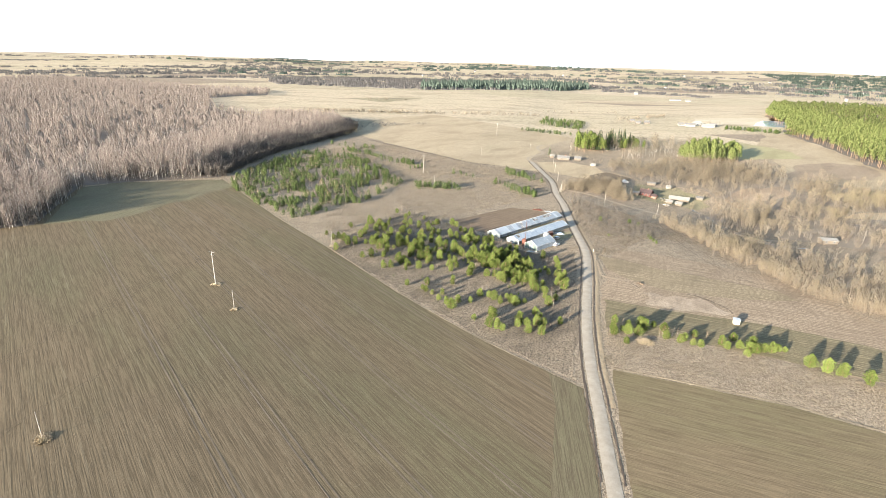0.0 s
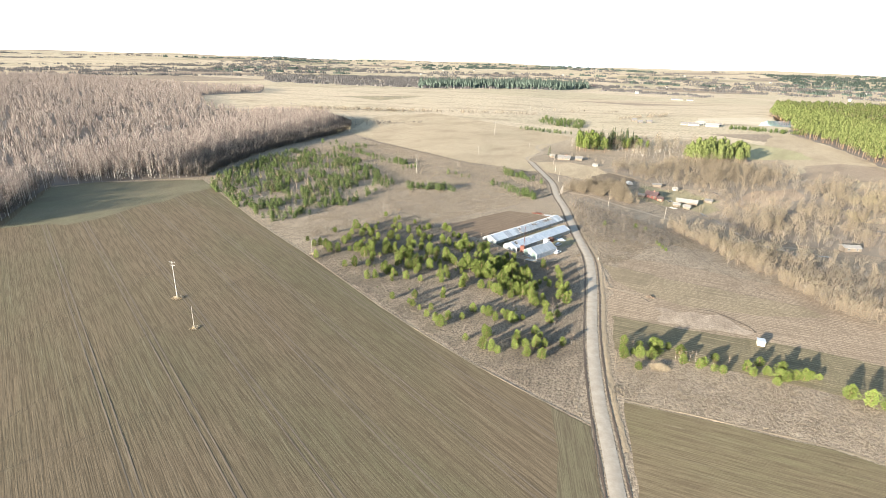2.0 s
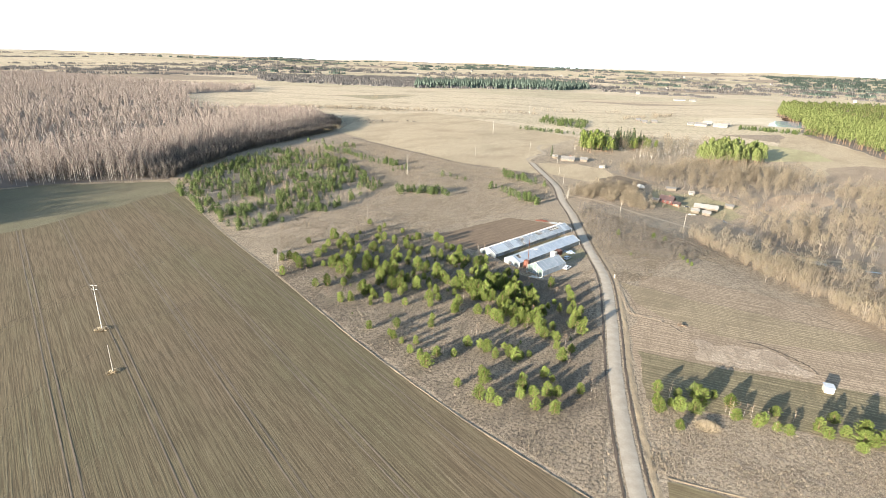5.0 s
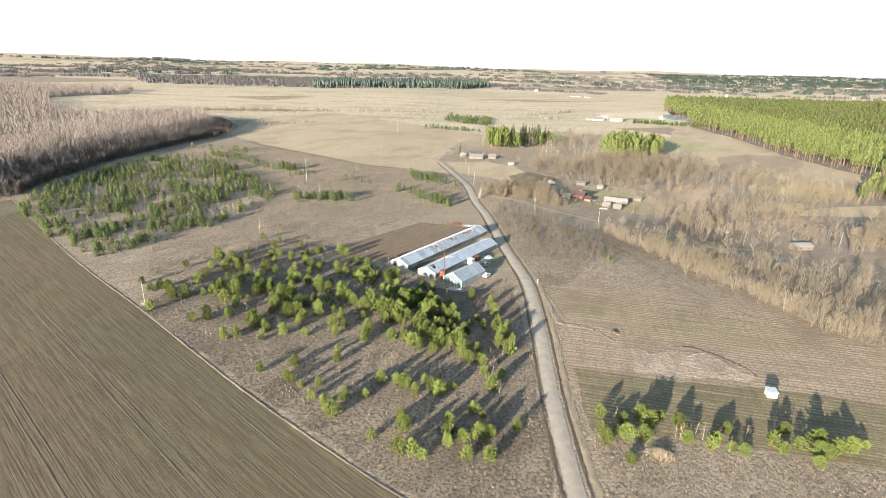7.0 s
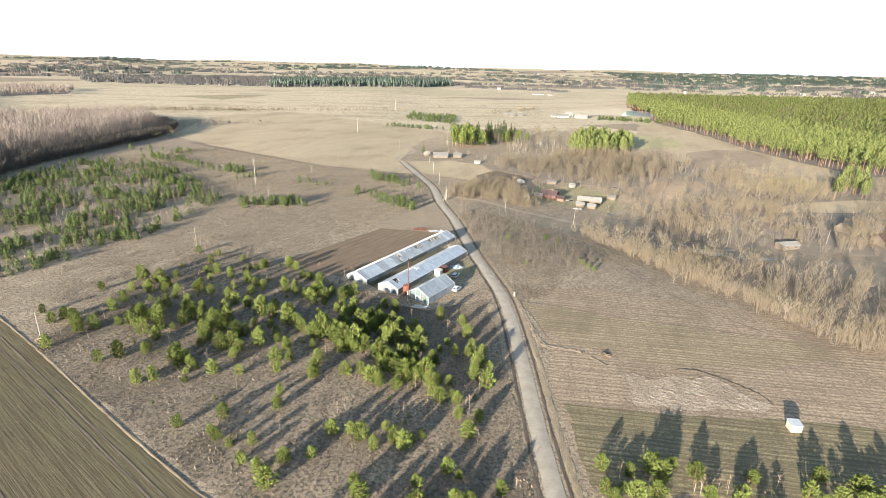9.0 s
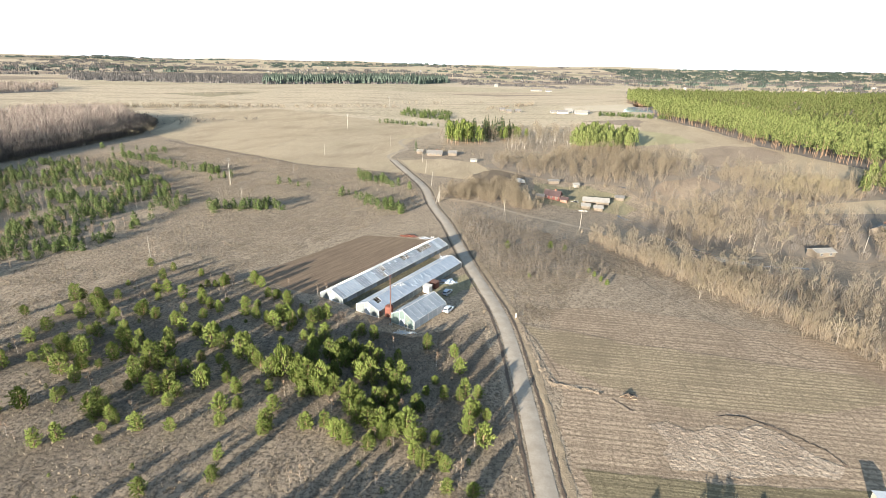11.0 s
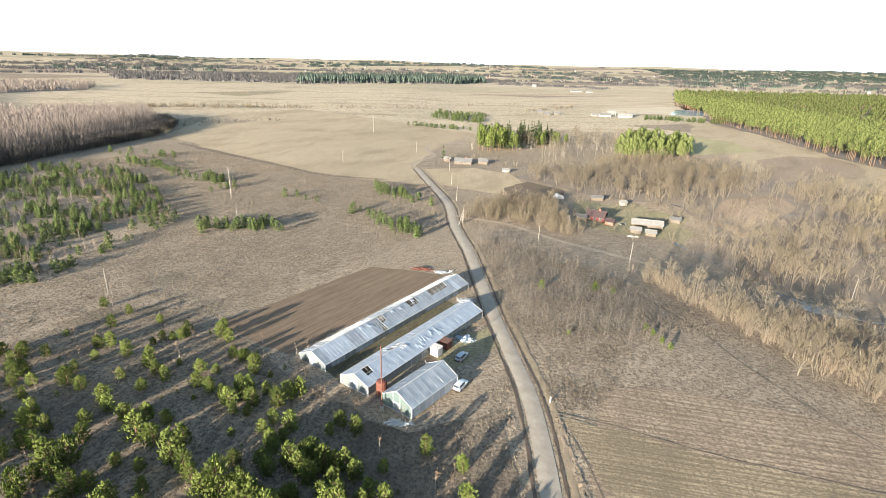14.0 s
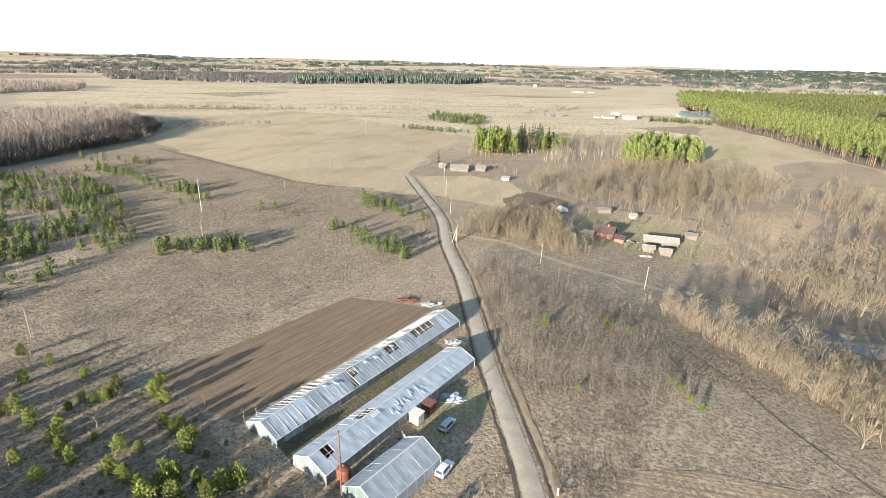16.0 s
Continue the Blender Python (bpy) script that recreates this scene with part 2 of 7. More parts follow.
def tilled_material(name, soil, sprout, turn, lane=(0.35, 0.3, 0.2)):
    """A sown field: fine drill rows, broad passes and green sprouting in patches."""
    m, nd, lk, b = nodes_of(name)
    v = mapped(nd, lk)
    passes = noise_tex(nd, lk, mapped(nd, lk, turn, (70, 1.9, 70)), 1.0, 5.0, 0.66)
    rows = noise_tex(nd, lk, mapped(nd, lk, turn, (11, 0.34, 11)), 1.0, 3.0, 0.65)
    wide = noise_tex(nd, lk, mapped(nd, lk, turn, (3, 1, 3)), 0.02, 4.0)
    clods, grit = noise_tex(nd, lk, v, 1.3, 5.0, 0.75), noise_tex(nd, lk, v, 4.5, 3.0, 0.75)
    c = mix(nd, lk, ramp(nd, lk, wide, [(0.42, (0, 0, 0)), (0.6, (1, 1, 1))]), soil, sprout)
    c = mix(nd, lk, ramp(nd, lk, passes, [(0.34, (0.34,) * 3), (0.5, (0, 0, 0))]), c, tuple(0.6 * q for q in soil))
    c = mix(nd, lk, ramp(nd, lk, passes, [(0.58, (0, 0, 0)), (0.72, (0.32,) * 3)]), c, lane)
    c = mix(nd, lk, ramp(nd, lk, rows, [(0.42, (0.75,) * 3), (0.53, (0, 0, 0))]), c, tuple(0.55 * q for q in soil))
    c = mix(nd, lk, ramp(nd, lk, bands(nd, lk, turn, 2.7, 0.3), [(0.03, (0.34,) * 3), (0.25, (0, 0, 0))]), c, tuple(0.55 * q for q in soil))
    c = mix(nd, lk, ramp(nd, lk, clods, [(0.58, (0, 0, 0)), (0.76, (0.5,) * 3)]), c, lane)
    c = mix(nd, lk, ramp(nd, lk, grit, [(0.36, (0.6,) * 3), (0.5, (0, 0, 0))]), c, tuple(0.5 * q for q in soil))
    lk.new(c, b.inputs["Base Color"])
    b.inputs["Roughness"].default_value = 0.95
    b.inputs["Specular IOR Level"].default_value = 0.12
    bump(nd, lk, b, rows, 0.5, 0.12)
    return m


def film_material(name, c1, c2, rough, clear):
    """Milky sheeting that lets part of the light through."""
    m = plain(name, c1, c2, 0.3, rough, relief=0.02, per_object=0.025, placed=True)
    nd, lk = m.node_tree.nodes, m.node_tree.links
    mx, tr = nd.new("ShaderNodeMixShader"), nd.new("ShaderNodeBsdfTransparent")
    mx.inputs[0].default_value = clear
    lk.new(nd["Principled BSDF"].outputs[0], mx.inputs[1])
    lk.new(tr.outputs[0], mx.inputs[2])
    lk.new(mx.outputs[0], nd["Material Output"].inputs["Surface"])
    return m


M = {}
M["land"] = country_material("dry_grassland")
M["field"] = tilled_material("sown_field", (0.2, 0.149, 0.092), (0.168, 0.143, 0.081), radians(-37))
M["field_right"] = tilled_material("stubble_field", (0.25, 0.185, 0.11), (0.215, 0.185, 0.095), radians(-9))
M["soil"] = tilled_material("dug_soil", (0.25, 0.179, 0.12), (0.26, 0.188, 0.126), radians(58), (0.34, 0.255, 0.175))
M["mown"] = meadow_material("mown_meadow", (0.48, 0.365, 0.25), (0.4, 0.3, 0.205), (0.19, 0.14, 0.096), (0.37, 0.288, 0.188), tuft=1.6, relief=0.14, row=(radians(-9), 0.6, 0.6))
M["pasture"] = meadow_material("pale_pasture", (0.52, 0.41, 0.27), (0.43, 0.335, 0.215), (0.3, 0.225, 0.145), (0.35, 0.3, 0.175), patch=0.008)
M["lawn"] = meadow_material("greening_grass", (0.37, 0.31, 0.185), (0.3, 0.262, 0.145), (0.17, 0.142, 0.086), (0.23, 0.235, 0.105), patch=0.03)
M["damp"] = meadow_material("damp_grass", (0.22, 0.19, 0.12), (0.18, 0.165, 0.1), (0.12, 0.1, 0.065), (0.16, 0.16, 0.085), patch=0.03)
M["gravel"] = plain("gravel_road", (0.33, 0.275, 0.21), (0.43, 0.365, 0.285), 0.4, 0.95, relief=0.03)
M["mud"] = plain("dark_ditch_earth", (0.085, 0.06, 0.042), (0.14, 0.1, 0.07), 0.8, 0.95, relief=0.1)
M["straw"] = plain("straw_verge", (0.27, 0.2, 0.125), (0.36, 0.275, 0.175), 0.6, 0.95, relief=0.12)
M["spoil_bank"] = plain("thrown_up_earth", (0.25, 0.185, 0.12), (0.42, 0.32, 0.215), 2.5, 0.95, relief=0.15)
M["sand"] = plain("bare_sand", (0.5, 0.4, 0.26), (0.62, 0.51, 0.35), 0.05, 0.95)
M["bark"] = plain("pine_bark", (0.17, 0.105, 0.065), (0.25, 0.155, 0.09), 3.0, 0.9)
M["needles"] = islands("pine_needles", (0.062, 0.082, 0.019), (0.107, 0.134, 0.033), (0.16, 0.182, 0.052))
M["needles_small"] = islands("plantation_needles", (0.05, 0.07, 0.023), (0.082, 0.107, 0.035), (0.122, 0.142, 0.052))
# tones kept close: the low contrast of distance haze put into the canopy colour
M["needles_wood"] = islands("pine_wood_needles", (0.09, 0.107, 0.035), (0.11, 0.128, 0.042), (0.132, 0.148, 0.05))
M["spruce"] = islands("spruce_needles", (0.03, 0.046, 0.022), (0.045, 0.064, 0.03), (0.065, 0.085, 0.038))
M["twigs"] = islands("bare_twigs", (0.115, 0.093, 0.063), (0.168, 0.136, 0.094), (0.235, 0.193, 0.137))
M["twigs_red"] = islands("birch_twigs", (0.15, 0.12, 0.102), (0.215, 0.174, 0.148), (0.3, 0.25, 0.215))
M["birch_bark"] = plain("birch_bark", (0.34, 0.3, 0.255), (0.62, 0.57, 0.5), 2.0, 0.8)
M["willow_bark"] = plain("willow_bark", (0.14, 0.115, 0.086), (0.23, 0.19, 0.145), 2.0, 0.9)
M["alder_bark"] = plain("alder_bark", (0.13, 0.1, 0.07), (0.22, 0.175, 0.125), 2.0, 0.9)
M["timber"] = plain("weathered_timber", (0.24, 0.215, 0.18), (0.34, 0.31, 0.265), 1.5, 0.85, per_object=0.12)
M["reed"] = islands("pale_reed", (0.3, 0.24, 0.16), (0.4, 0.325, 0.22), (0.48, 0.4, 0.285))
M["tuft"] = islands("straw_tufts", (0.12, 0.094, 0.066), (0.18, 0.144, 0.103), (0.255, 0.208, 0.15))
M["film"] = film_material("milky_greenhouse_film", (0.33, 0.385, 0.45), (0.5, 0.555, 0.615), 0.3, 0.2)
M["film_old"] = film_material("stained_greenhouse_film", (0.26, 0.305, 0.35), (0.44, 0.485, 0.525), 0.4, 0.34)
# weed green darkened in colour for the shade between the long greenhouses
M["gap_shade_weeds"] = meadow_material("weeds_in_painted_shade", (0.16, 0.135, 0.085), (0.12, 0.108, 0.062), (0.07, 0.06, 0.04), (0.11, 0.12, 0.05), patch=0.1)
M["frame_white"] = plain("white_painted_frame", (0.46, 0.455, 0.44), (0.58, 0.57, 0.55), 1.5, 0.6)
M["panel_green"] = plain("pale_green_sheet", (0.095, 0.132, 0.12), (0.13, 0.165, 0.152), 0.6, 0.5)
M["rust"] = plain("red_rusted_steel", (0.11, 0.033, 0.02), (0.17, 0.055, 0.032), 1.2, 0.75, relief=0.01)
M["rust_dark"] = plain("brown_rusted_steel", (0.1, 0.048, 0.035), (0.16, 0.08, 0.055), 1.5, 0.8)
M["box_white"] = plain("dull_white_paint", (0.48, 0.45, 0.4), (0.6, 0.57, 0.52), 0.8, 0.6)
M["hut_cream"] = plain("cream_boarding", (0.36, 0.33, 0.265), (0.45, 0.415, 0.335), 1.0, 0.7)
M["hut_roof"] = plain("pale_zinc_roof", (0.36, 0.385, 0.41), (0.45, 0.475, 0.5), 1.0, 0.5)
M["tarp"] = plain("crumpled_pale_film", (0.3, 0.36, 0.42), (0.52, 0.57, 0.62), 0.9, 0.35, relief=0.05)
M["silver"] = plain("silver_car_paint", (0.42, 0.45, 0.48), (0.47, 0.5, 0.53), 0.5, 0.3, metal=0.5)
M["car_white"] = plain("white_car_paint", (0.7, 0.71, 0.72), (0.76, 0.77, 0.78), 0.5, 0.3)
M["glass_dark"] = plain("dark_window_glass", (0.03, 0.04, 0.05), (0.05, 0.06, 0.075), 0.5, 0.08)
M["tyre"] = plain("black_rubber", (0.02, 0.02, 0.02), (0.035, 0.035, 0.035), 5, 0.9)
M["rim"] = plain("grey_wheel_rim", (0.4, 0.4, 0.42), (0.5, 0.5, 0.52), 3, 0.4, metal=0.7)
M["lamp_red"] = plain("red_tail_lamp", (0.35, 0.02, 0.02), (0.42, 0.03, 0.02), 5, 0.3)
M["lamp_clear"] = plain("clear_head_lamp", (0.7, 0.72, 0.75), (0.8, 0.82, 0.85), 5, 0.15)
M["concrete"] = plain("weathered_concrete", (0.3, 0.28, 0.245), (0.4, 0.375, 0.33), 1.2, 0.85, relief=0.01, per_object=0.08)
M["red_wall"] = plain("dark_red_boarding", (0.11, 0.028, 0.022), (0.16, 0.042, 0.03), 0.8, 0.8)
M["red_roof"] = plain("maroon_roof_sheet", (0.055, 0.036, 0.034), (0.085, 0.052, 0.048), 0.7, 0.6)
M["grey_roof"] = plain("grey_asbestos_roof", (0.12, 0.113, 0.104), (0.19, 0.18, 0.165), 0.7, 0.85)
M["pale_roof"] = plain("pale_slate_roof", (0.2, 0.19, 0.17), (0.28, 0.265, 0.238), 0.7, 0.8)
M["old_wall"] = plain("weathered_boards", (0.11, 0.088, 0.065), (0.17, 0.138, 0.103), 0.9, 0.85)
M["plaster"] = plain("whitewashed_wall", (0.24, 0.228, 0.2), (0.32, 0.305, 0.27), 0.8, 0.8)
M["brick"] = plain("red_brick", (0.2, 0.085, 0.055), (0.26, 0.115, 0.075), 2, 0.9)
M["dirt"] = plain("dirt_lane", (0.34, 0.265, 0.18), (0.43, 0.345, 0.245), 0.3, 0.95, relief=0.04)
M["headland"] = tilled_material("sown_headland", (0.21, 0.16, 0.103), (0.183, 0.158, 0.092), radians(98))
# brown of the shaded ground behind the thicket, shade put into the colour
M["shade_brown"] = tilled_material("ground_in_painted_shade", (0.2, 0.153, 0.108), (0.215, 0.165, 0.112), radians(-30))
M["spoil"] = meadow_material("flattened_straw", (0.6, 0.475, 0.35), (0.5, 0.39, 0.28), (0.22, 0.165, 0.115), (0.42, 0.33, 0.235), patch=0.05, tuft=2.2, relief=0.2, row=(radians(-20), 0.7, 0.3))
M["dark_heath"] = meadow_material("brown_heath", (0.42, 0.32, 0.22), (0.34, 0.255, 0.178), (0.2, 0.146, 0.102), (0.34, 0.28, 0.165), patch=0.02)
M["spring_grass"] = meadow_material("spring_grass", (0.45, 0.39, 0.22), (0.4, 0.35, 0.19), (0.28, 0.235, 0.13), (0.31, 0.31, 0.14), patch=0.012)
M["sapling"] = islands("orange_birch_twigs", (0.26, 0.165, 0.095), (0.33, 0.215, 0.13), (0.27, 0.195, 0.14))
# brush darkened and greyed: shade of edges and gaps put into its colour
M["brush"] = islands("shade_dark_brush", (0.085, 0.074, 0.064), (0.12, 0.105, 0.092), (0.158, 0.14, 0.124))
M["scrub"] = islands("grey_brown_scrub", (0.12, 0.094, 0.064), (0.172, 0.136, 0.094), (0.24, 0.195, 0.14))
M["willow"] = islands("yellow_willow_twigs", (0.2, 0.166, 0.1), (0.27, 0.225, 0.14), (0.18, 0.148, 0.1))
M["far_wood"] = islands("far_bare_wood", (0.128, 0.114, 0.102), (0.155, 0.139, 0.124), (0.104, 0.094, 0.086))


def water_material(name, tint):
    m, nd, lk, b = nodes_of(name)
    b.inputs["Base Color"].default_value = (*tint, 1)
    b.inputs["Roughness"].default_value = 0.06
    b.inputs["IOR"].default_value = 1.33
    bump(nd, lk, b, noise_tex(nd, lk, mapped(nd, lk), 1.2, 3.0), 0.15, 0.03)
    return m


M["water"] = water_material("dark_stream_water", (0.02, 0.03, 0.045))
# pale blue sky reflection put into the water's base colour
M["lake"] = water_material("sky_tinted_pit_water", (0.3, 0.42, 0.52))
M["litter"] = plain("leaf_litter", (0.12, 0.096, 0.075), (0.2, 0.16, 0.125), 0.08, 0.95, relief=0.1)
M["litter_pale"] = plain("pale_leaf_litter", (0.19, 0.15, 0.108), (0.27, 0.215, 0.155), 0.12, 0.95, relief=0.1)
M["rut"] = plain("pressed_soil", (0.14, 0.105, 0.07), (0.2, 0.15, 0.1), 0.5, 0.95)
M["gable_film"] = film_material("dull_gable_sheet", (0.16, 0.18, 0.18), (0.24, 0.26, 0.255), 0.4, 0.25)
# paler and bluer than the near spruce: distance haze put into the colour
M["far_spruce"] = islands("haze_tinted_far_spruce", (0.055, 0.072, 0.056), (0.072, 0.092, 0.072), (0.09, 0.112, 0.087))
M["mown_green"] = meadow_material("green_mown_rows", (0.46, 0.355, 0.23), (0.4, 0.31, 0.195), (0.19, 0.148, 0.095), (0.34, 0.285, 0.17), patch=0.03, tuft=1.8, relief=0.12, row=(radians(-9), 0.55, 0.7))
# greener rows, darkened in colour for the merged shadows of the pine row
M["mown_shade"] = meadow_material("green_rows_painted_shade", (0.35, 0.28, 0.17), (0.29, 0.24, 0.138), (0.14, 0.115, 0.07), (0.24, 0.212, 0.115), patch=0.03, tuft=1.8, relief=0.12, row=(radians(-9), 0.55, 0.8))
M["heath_grass"] = meadow_material("grey_brown_heath_grass", (0.33, 0.257, 0.18), (0.195, 0.15, 0.107), (0.088, 0.07, 0.052), (0.155, 0.133, 0.088), patch=0.035, tuft=1.4)

# ---- the land ----
def smooth(v, a, b):
    q = np.clip((np.asarray(v, float) - a) / (b - a), 0, 1)
    return q * q * (3 - 2 * q)


def land(x, y):
    """Height of the ground."""
    x, y = np.asarray(x, float), np.asarray(y, float)
    r = np.hypot(x, y)
    z = 2.6 * smooth(-x, 20, 130) - 6.5 * np.exp(-(((x - 100) / 50) ** 2 + ((y - 255) / 75) ** 2))
    z = z + 33 * smooth(r, 2300, 4700) + smooth(r, 1200, 3000) * (7 * np.sin(x / 410 + 1.3) * np.cos(y / 530) + 5 * np.sin(x / 173 + y / 260) * smooth(r, 2000, 4500))
    return z


def gz(x, y):
    return float(land(x, y))


def mesh_object(name, bm, material, parent=None):
    me = bpy.data.meshes.new(name)
    bm.to_mesh(me)
    bm.free()
    for m in material if isinstance(material, (list, tuple)) else [material]:
        me.materials.append(m)
    ob = new(name, me)
    ob.parent = parent
    return ob


def part(name, bm, material, parent, label=""):
    ob = mesh_object(name, bm, material, parent)
    if label:
        ob["label"] = label
    return ob


def axis_lines(lo, hi, fine, near_lo, near_hi, grow=1.13):
    near = list(np.arange(near_lo, near_hi + 0.1, fine))
    up, down, s = [], [], fine
    v = near[-1]
    while v < hi:
        s *= grow
        v = min(v + s, hi)
        up.append(v)
    v, s = near[0], fine
    while v > lo:
        s *= grow
        v = max(v - s, lo)
        down.append(v)
    return np.array(down[::-1] + near + up)


def build_ground():
    xs, ys = axis_lines(-4700, 4700, 7.0, -330, 330), axis_lines(-4700, 4750, 7.0, -60, 640)
    gx, gy = np.meshgrid(xs, ys)
    co = np.stack([gx, gy, land(gx, gy)], -1).reshape(-1, 3)
    nx, ny = len(xs), len(ys)
    i = (np.arange(ny - 1)[:, None] * nx + np.arange(nx - 1)[None]).ravel()
    quads = np.stack([i, i + 1, i + 1 + nx, i + nx], -1)
    me = bpy.data.meshes.new("ground")
    me.from_pydata(co.tolist(), [], quads.tolist())
    me.shade_smooth()
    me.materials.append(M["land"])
    return tagged(new("ground", me), "rolling dry grassland in early spring reaching the horizon", "ground", kind="structure")


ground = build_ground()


def ragged(outline, amount, step):
    """The outline broken into short uneven pieces, as grass and soil meet."""
    out = []
    for (ax, ay), (bx, by) in zip(outline, outline[1:] + outline[:1]):
        n = max(1, round(math.hypot(bx - ax, by - ay) / step))
        if n > 60:
            n = 60
        for k in range(n):
            x, y = ax + (bx - ax) * k / n, ay + (by - ay) * k / n
            dx = noise.noise((x / (step * 2), y / (step * 2), 1.5)) + 0.6 * noise.noise((x / step * 1.7, y / step * 1.7, 4.5))
            dy = noise.noise((x / (step * 2), y / (step * 2), 7.5)) + 0.6 * noise.noise((x / step * 1.7, y / step * 1.7, 9.5))
            out.append((x + amount * dx, y + amount * dy))
    return out


def patch(name, outline, material, lift, step, label, category="field", rag=0.5):
    """A sheet lying on the land inside an outline with uneven edges."""
    if rag:
        outline = ragged(outline, rag, max(2.0, 2.5 * rag))
    bm = bmesh.new()
    bm.faces.new([bm.verts.new((x, y, 0)) for x, y in outline])
    for axis in (0, 1):
        vals = [p[axis] for p in outline]
        for c in np.arange(min(vals) + step, max(vals), step):
            co, no = [0, 0, 0], [0, 0, 0]
            co[axis], no[axis] = c, 1
            bmesh.ops.bisect_plane(bm, geom=bm.verts[:] + bm.edges[:] + bm.faces[:], plane_co=co, plane_no=no)
    for v in bm.verts:
        v.co.z = gz(v.co.x, v.co.y) + lift
    bmesh.ops.recalc_face_normals(bm, faces=bm.faces)
    for f in bm.faces:
        if f.normal.z < 0:
            f.normal_flip()
    return tagged(mesh_object(name, bm, material), label, category, kind="structure")


def smooth_line(points, step):
    """Points along a Catmull-Rom curve, about step apart."""
    p = [Vector(q) for q in points]
    p = [2 * p[0] - p[1]] + p + [2 * p[-1] - p[-2]]
    out = []
    for a, b, c, d in zip(p, p[1:], p[2:], p[3:]):
        n = max(1, round((c - b).length / step))
        for k in range(n):
            s = k / n
            out.append(0.5 * (2 * b + (c - a) * s + (2 * a - 5 * b + 4 * c - d) * s * s + (3 * b - a - 3 * c + d) * s ** 3))
    return out + [p[-2]]


def strip(name, points, profile, material, label, category, step=5.0, wobble=0.0, parent=None):
    """A band along a line; profile = [(sideways, height), ...] from left to right."""
    line = smooth_line(points, step)
    rng = random.Random(len(points) * 31 + int(points[0][0]))
    bm = bmesh.new()
    last = None
    for k, p in enumerate(line):
        d = (line[min(k + 1, len(line) - 1)] - line[max(k - 1, 0)]).normalized()
        side = Vector((d.y, -d.x))
        row = []
        for s, h in profile:
            q = p + side * (s + rng.uniform(-wobble, wobble))
            row.append(bm.verts.new((q.x, q.y, gz(q.x, q.y) + h + 0.3 * rng.uniform(-wobble, wobble))))
        if last:
            for a in range(len(row) - 1):
                bm.faces.new((last[a], last[a + 1], row[a + 1], row[a]))
        last = row
    ob = mesh_object(name, bm, material, parent)
    ob.data.shade_smooth()
    return tagged(ob, label, category, kind="structure") if parent is None else ob


ROAD = [(33, -400), (28.5, -160), (24, -75), (20, -30), (17.5, -5), (15, 24), (13, 47), (12, 79), (12.6, 119), (12, 150), (9, 170), (5.5, 190), (2, 214), (-2, 241), (-8, 270), (-13, 307), (-24, 346), (-36, 387)]
patch("field_left", [(-420, -400), (27, -400), (23, -160), (18, -60), (14.5, -5), (11, 31), (-1, 38), (-23, 51), (-61, 77), (-102, 108), (-156, 149), (-241, 221), (-270, 202), (-297, 182), (-318, 162), (-420, 60)],
      M["field"], 0.05, 9, "sown brown field with fine drill rows and thin green sprouts", rag=0.35)
patch("field_right", [(19.5, 44), (46, 41), (67, 38), (88, 32), (300, -10), (300, -400), (38, -400), (33, -160), (26, -60), (21, 0)],
      M["field_right"], 0.05, 9, "tan and greenish stubble field beside the gravel road", rag=0.35)
patch("meadow_mown", [(18, 72), (60, 68), (105, 58), (125, 97), (110, 117), (98, 131), (91, 146), (74, 152), (58, 156), (40, 160), (27, 158), (20, 138)],
      M["mown"], 0.05, 6, "mown dry meadow with faint green swathes", rag=3.0)
patch("field_headland", [(26.5, -400), (22.5, -160), (17.5, -60), (14, -5), (10.6, 31), (1, 36.5), (3.5, 20), (4, -20), (6, -60), (10, -160), (13, -400)], M["headland"], 0.075, 9, "headland of the sown field worked along the road", "field", rag=0.6)
# pairs of wheel marks along the drill rows
for d in (10.5, 27, 43, 60, 76, 92):
    for side in (-0.85, 0.85):
        q, a0, a1 = d + side, 3 - 0.25 * d, (244 + 0.602 * d) / 0.798
        strip("wheel_rut", [(-241 + a * 0.798 - q * 0.602, 221 - a * 0.602 - q * 0.798) for a in np.linspace(a0, a1, 5)], [(-0.17, 0.075), (0, 0.085), (0.17, 0.075)], M["rut"], "dark wheel mark along the drill rows", "track", 6.0, 0.05)
patch("garden_plot", [(-66, 175), (-60, 184), (-54, 192), (-34, 221.5), (-21.5, 220), (-9, 217), (-42, 165)], M["soil"], 0.06, 6, "freshly dug dark brown garden plot", "plot", rag=0.6)
strip("road", ROAD, [(-1.75, 0.05), (-0.95, 0.12), (0, 0.15), (0.95, 0.12), (1.75, 0.05)], M["gravel"], "pale grey gravel road with a crowned surface", "road", 4.0, 0.06)
patch("pasture", [(-250, 478), (-190, 428), (-86, 352), (-27, 346), (-40, 389), (-34, 430), (-24, 498), (0, 560), (-66, 613), (-215, 725), (-275, 640)], M["pasture"], 0.05, 14, "smooth pale dry pasture beyond the rough meadow", rag=3.5)
patch("pasture_farm", [(-20, 346), (18, 325), (28, 352), (20, 384), (-2, 396), (-34, 389)], M["pasture"], 0.06, 8, "pale grass round the farmstead", rag=2.0)
# shaded ground behind the thicket, painted as a darker brown patch
patch("thicket_shade", [(16, 312), (42, 318), (48, 345), (30, 362), (16, 345)], M["shade_brown"], 0.08, 6, "brownish shade painted on the ground behind the thicket", "plot", rag=1.5)
patch("meadow_verge", [(20, 45), (67, 39), (100, 30), (102, 55), (60, 66), (19, 71)], M["land"], 0.055, 6, "rough dry grass strip below the pine row", "grass", rag=0.8)
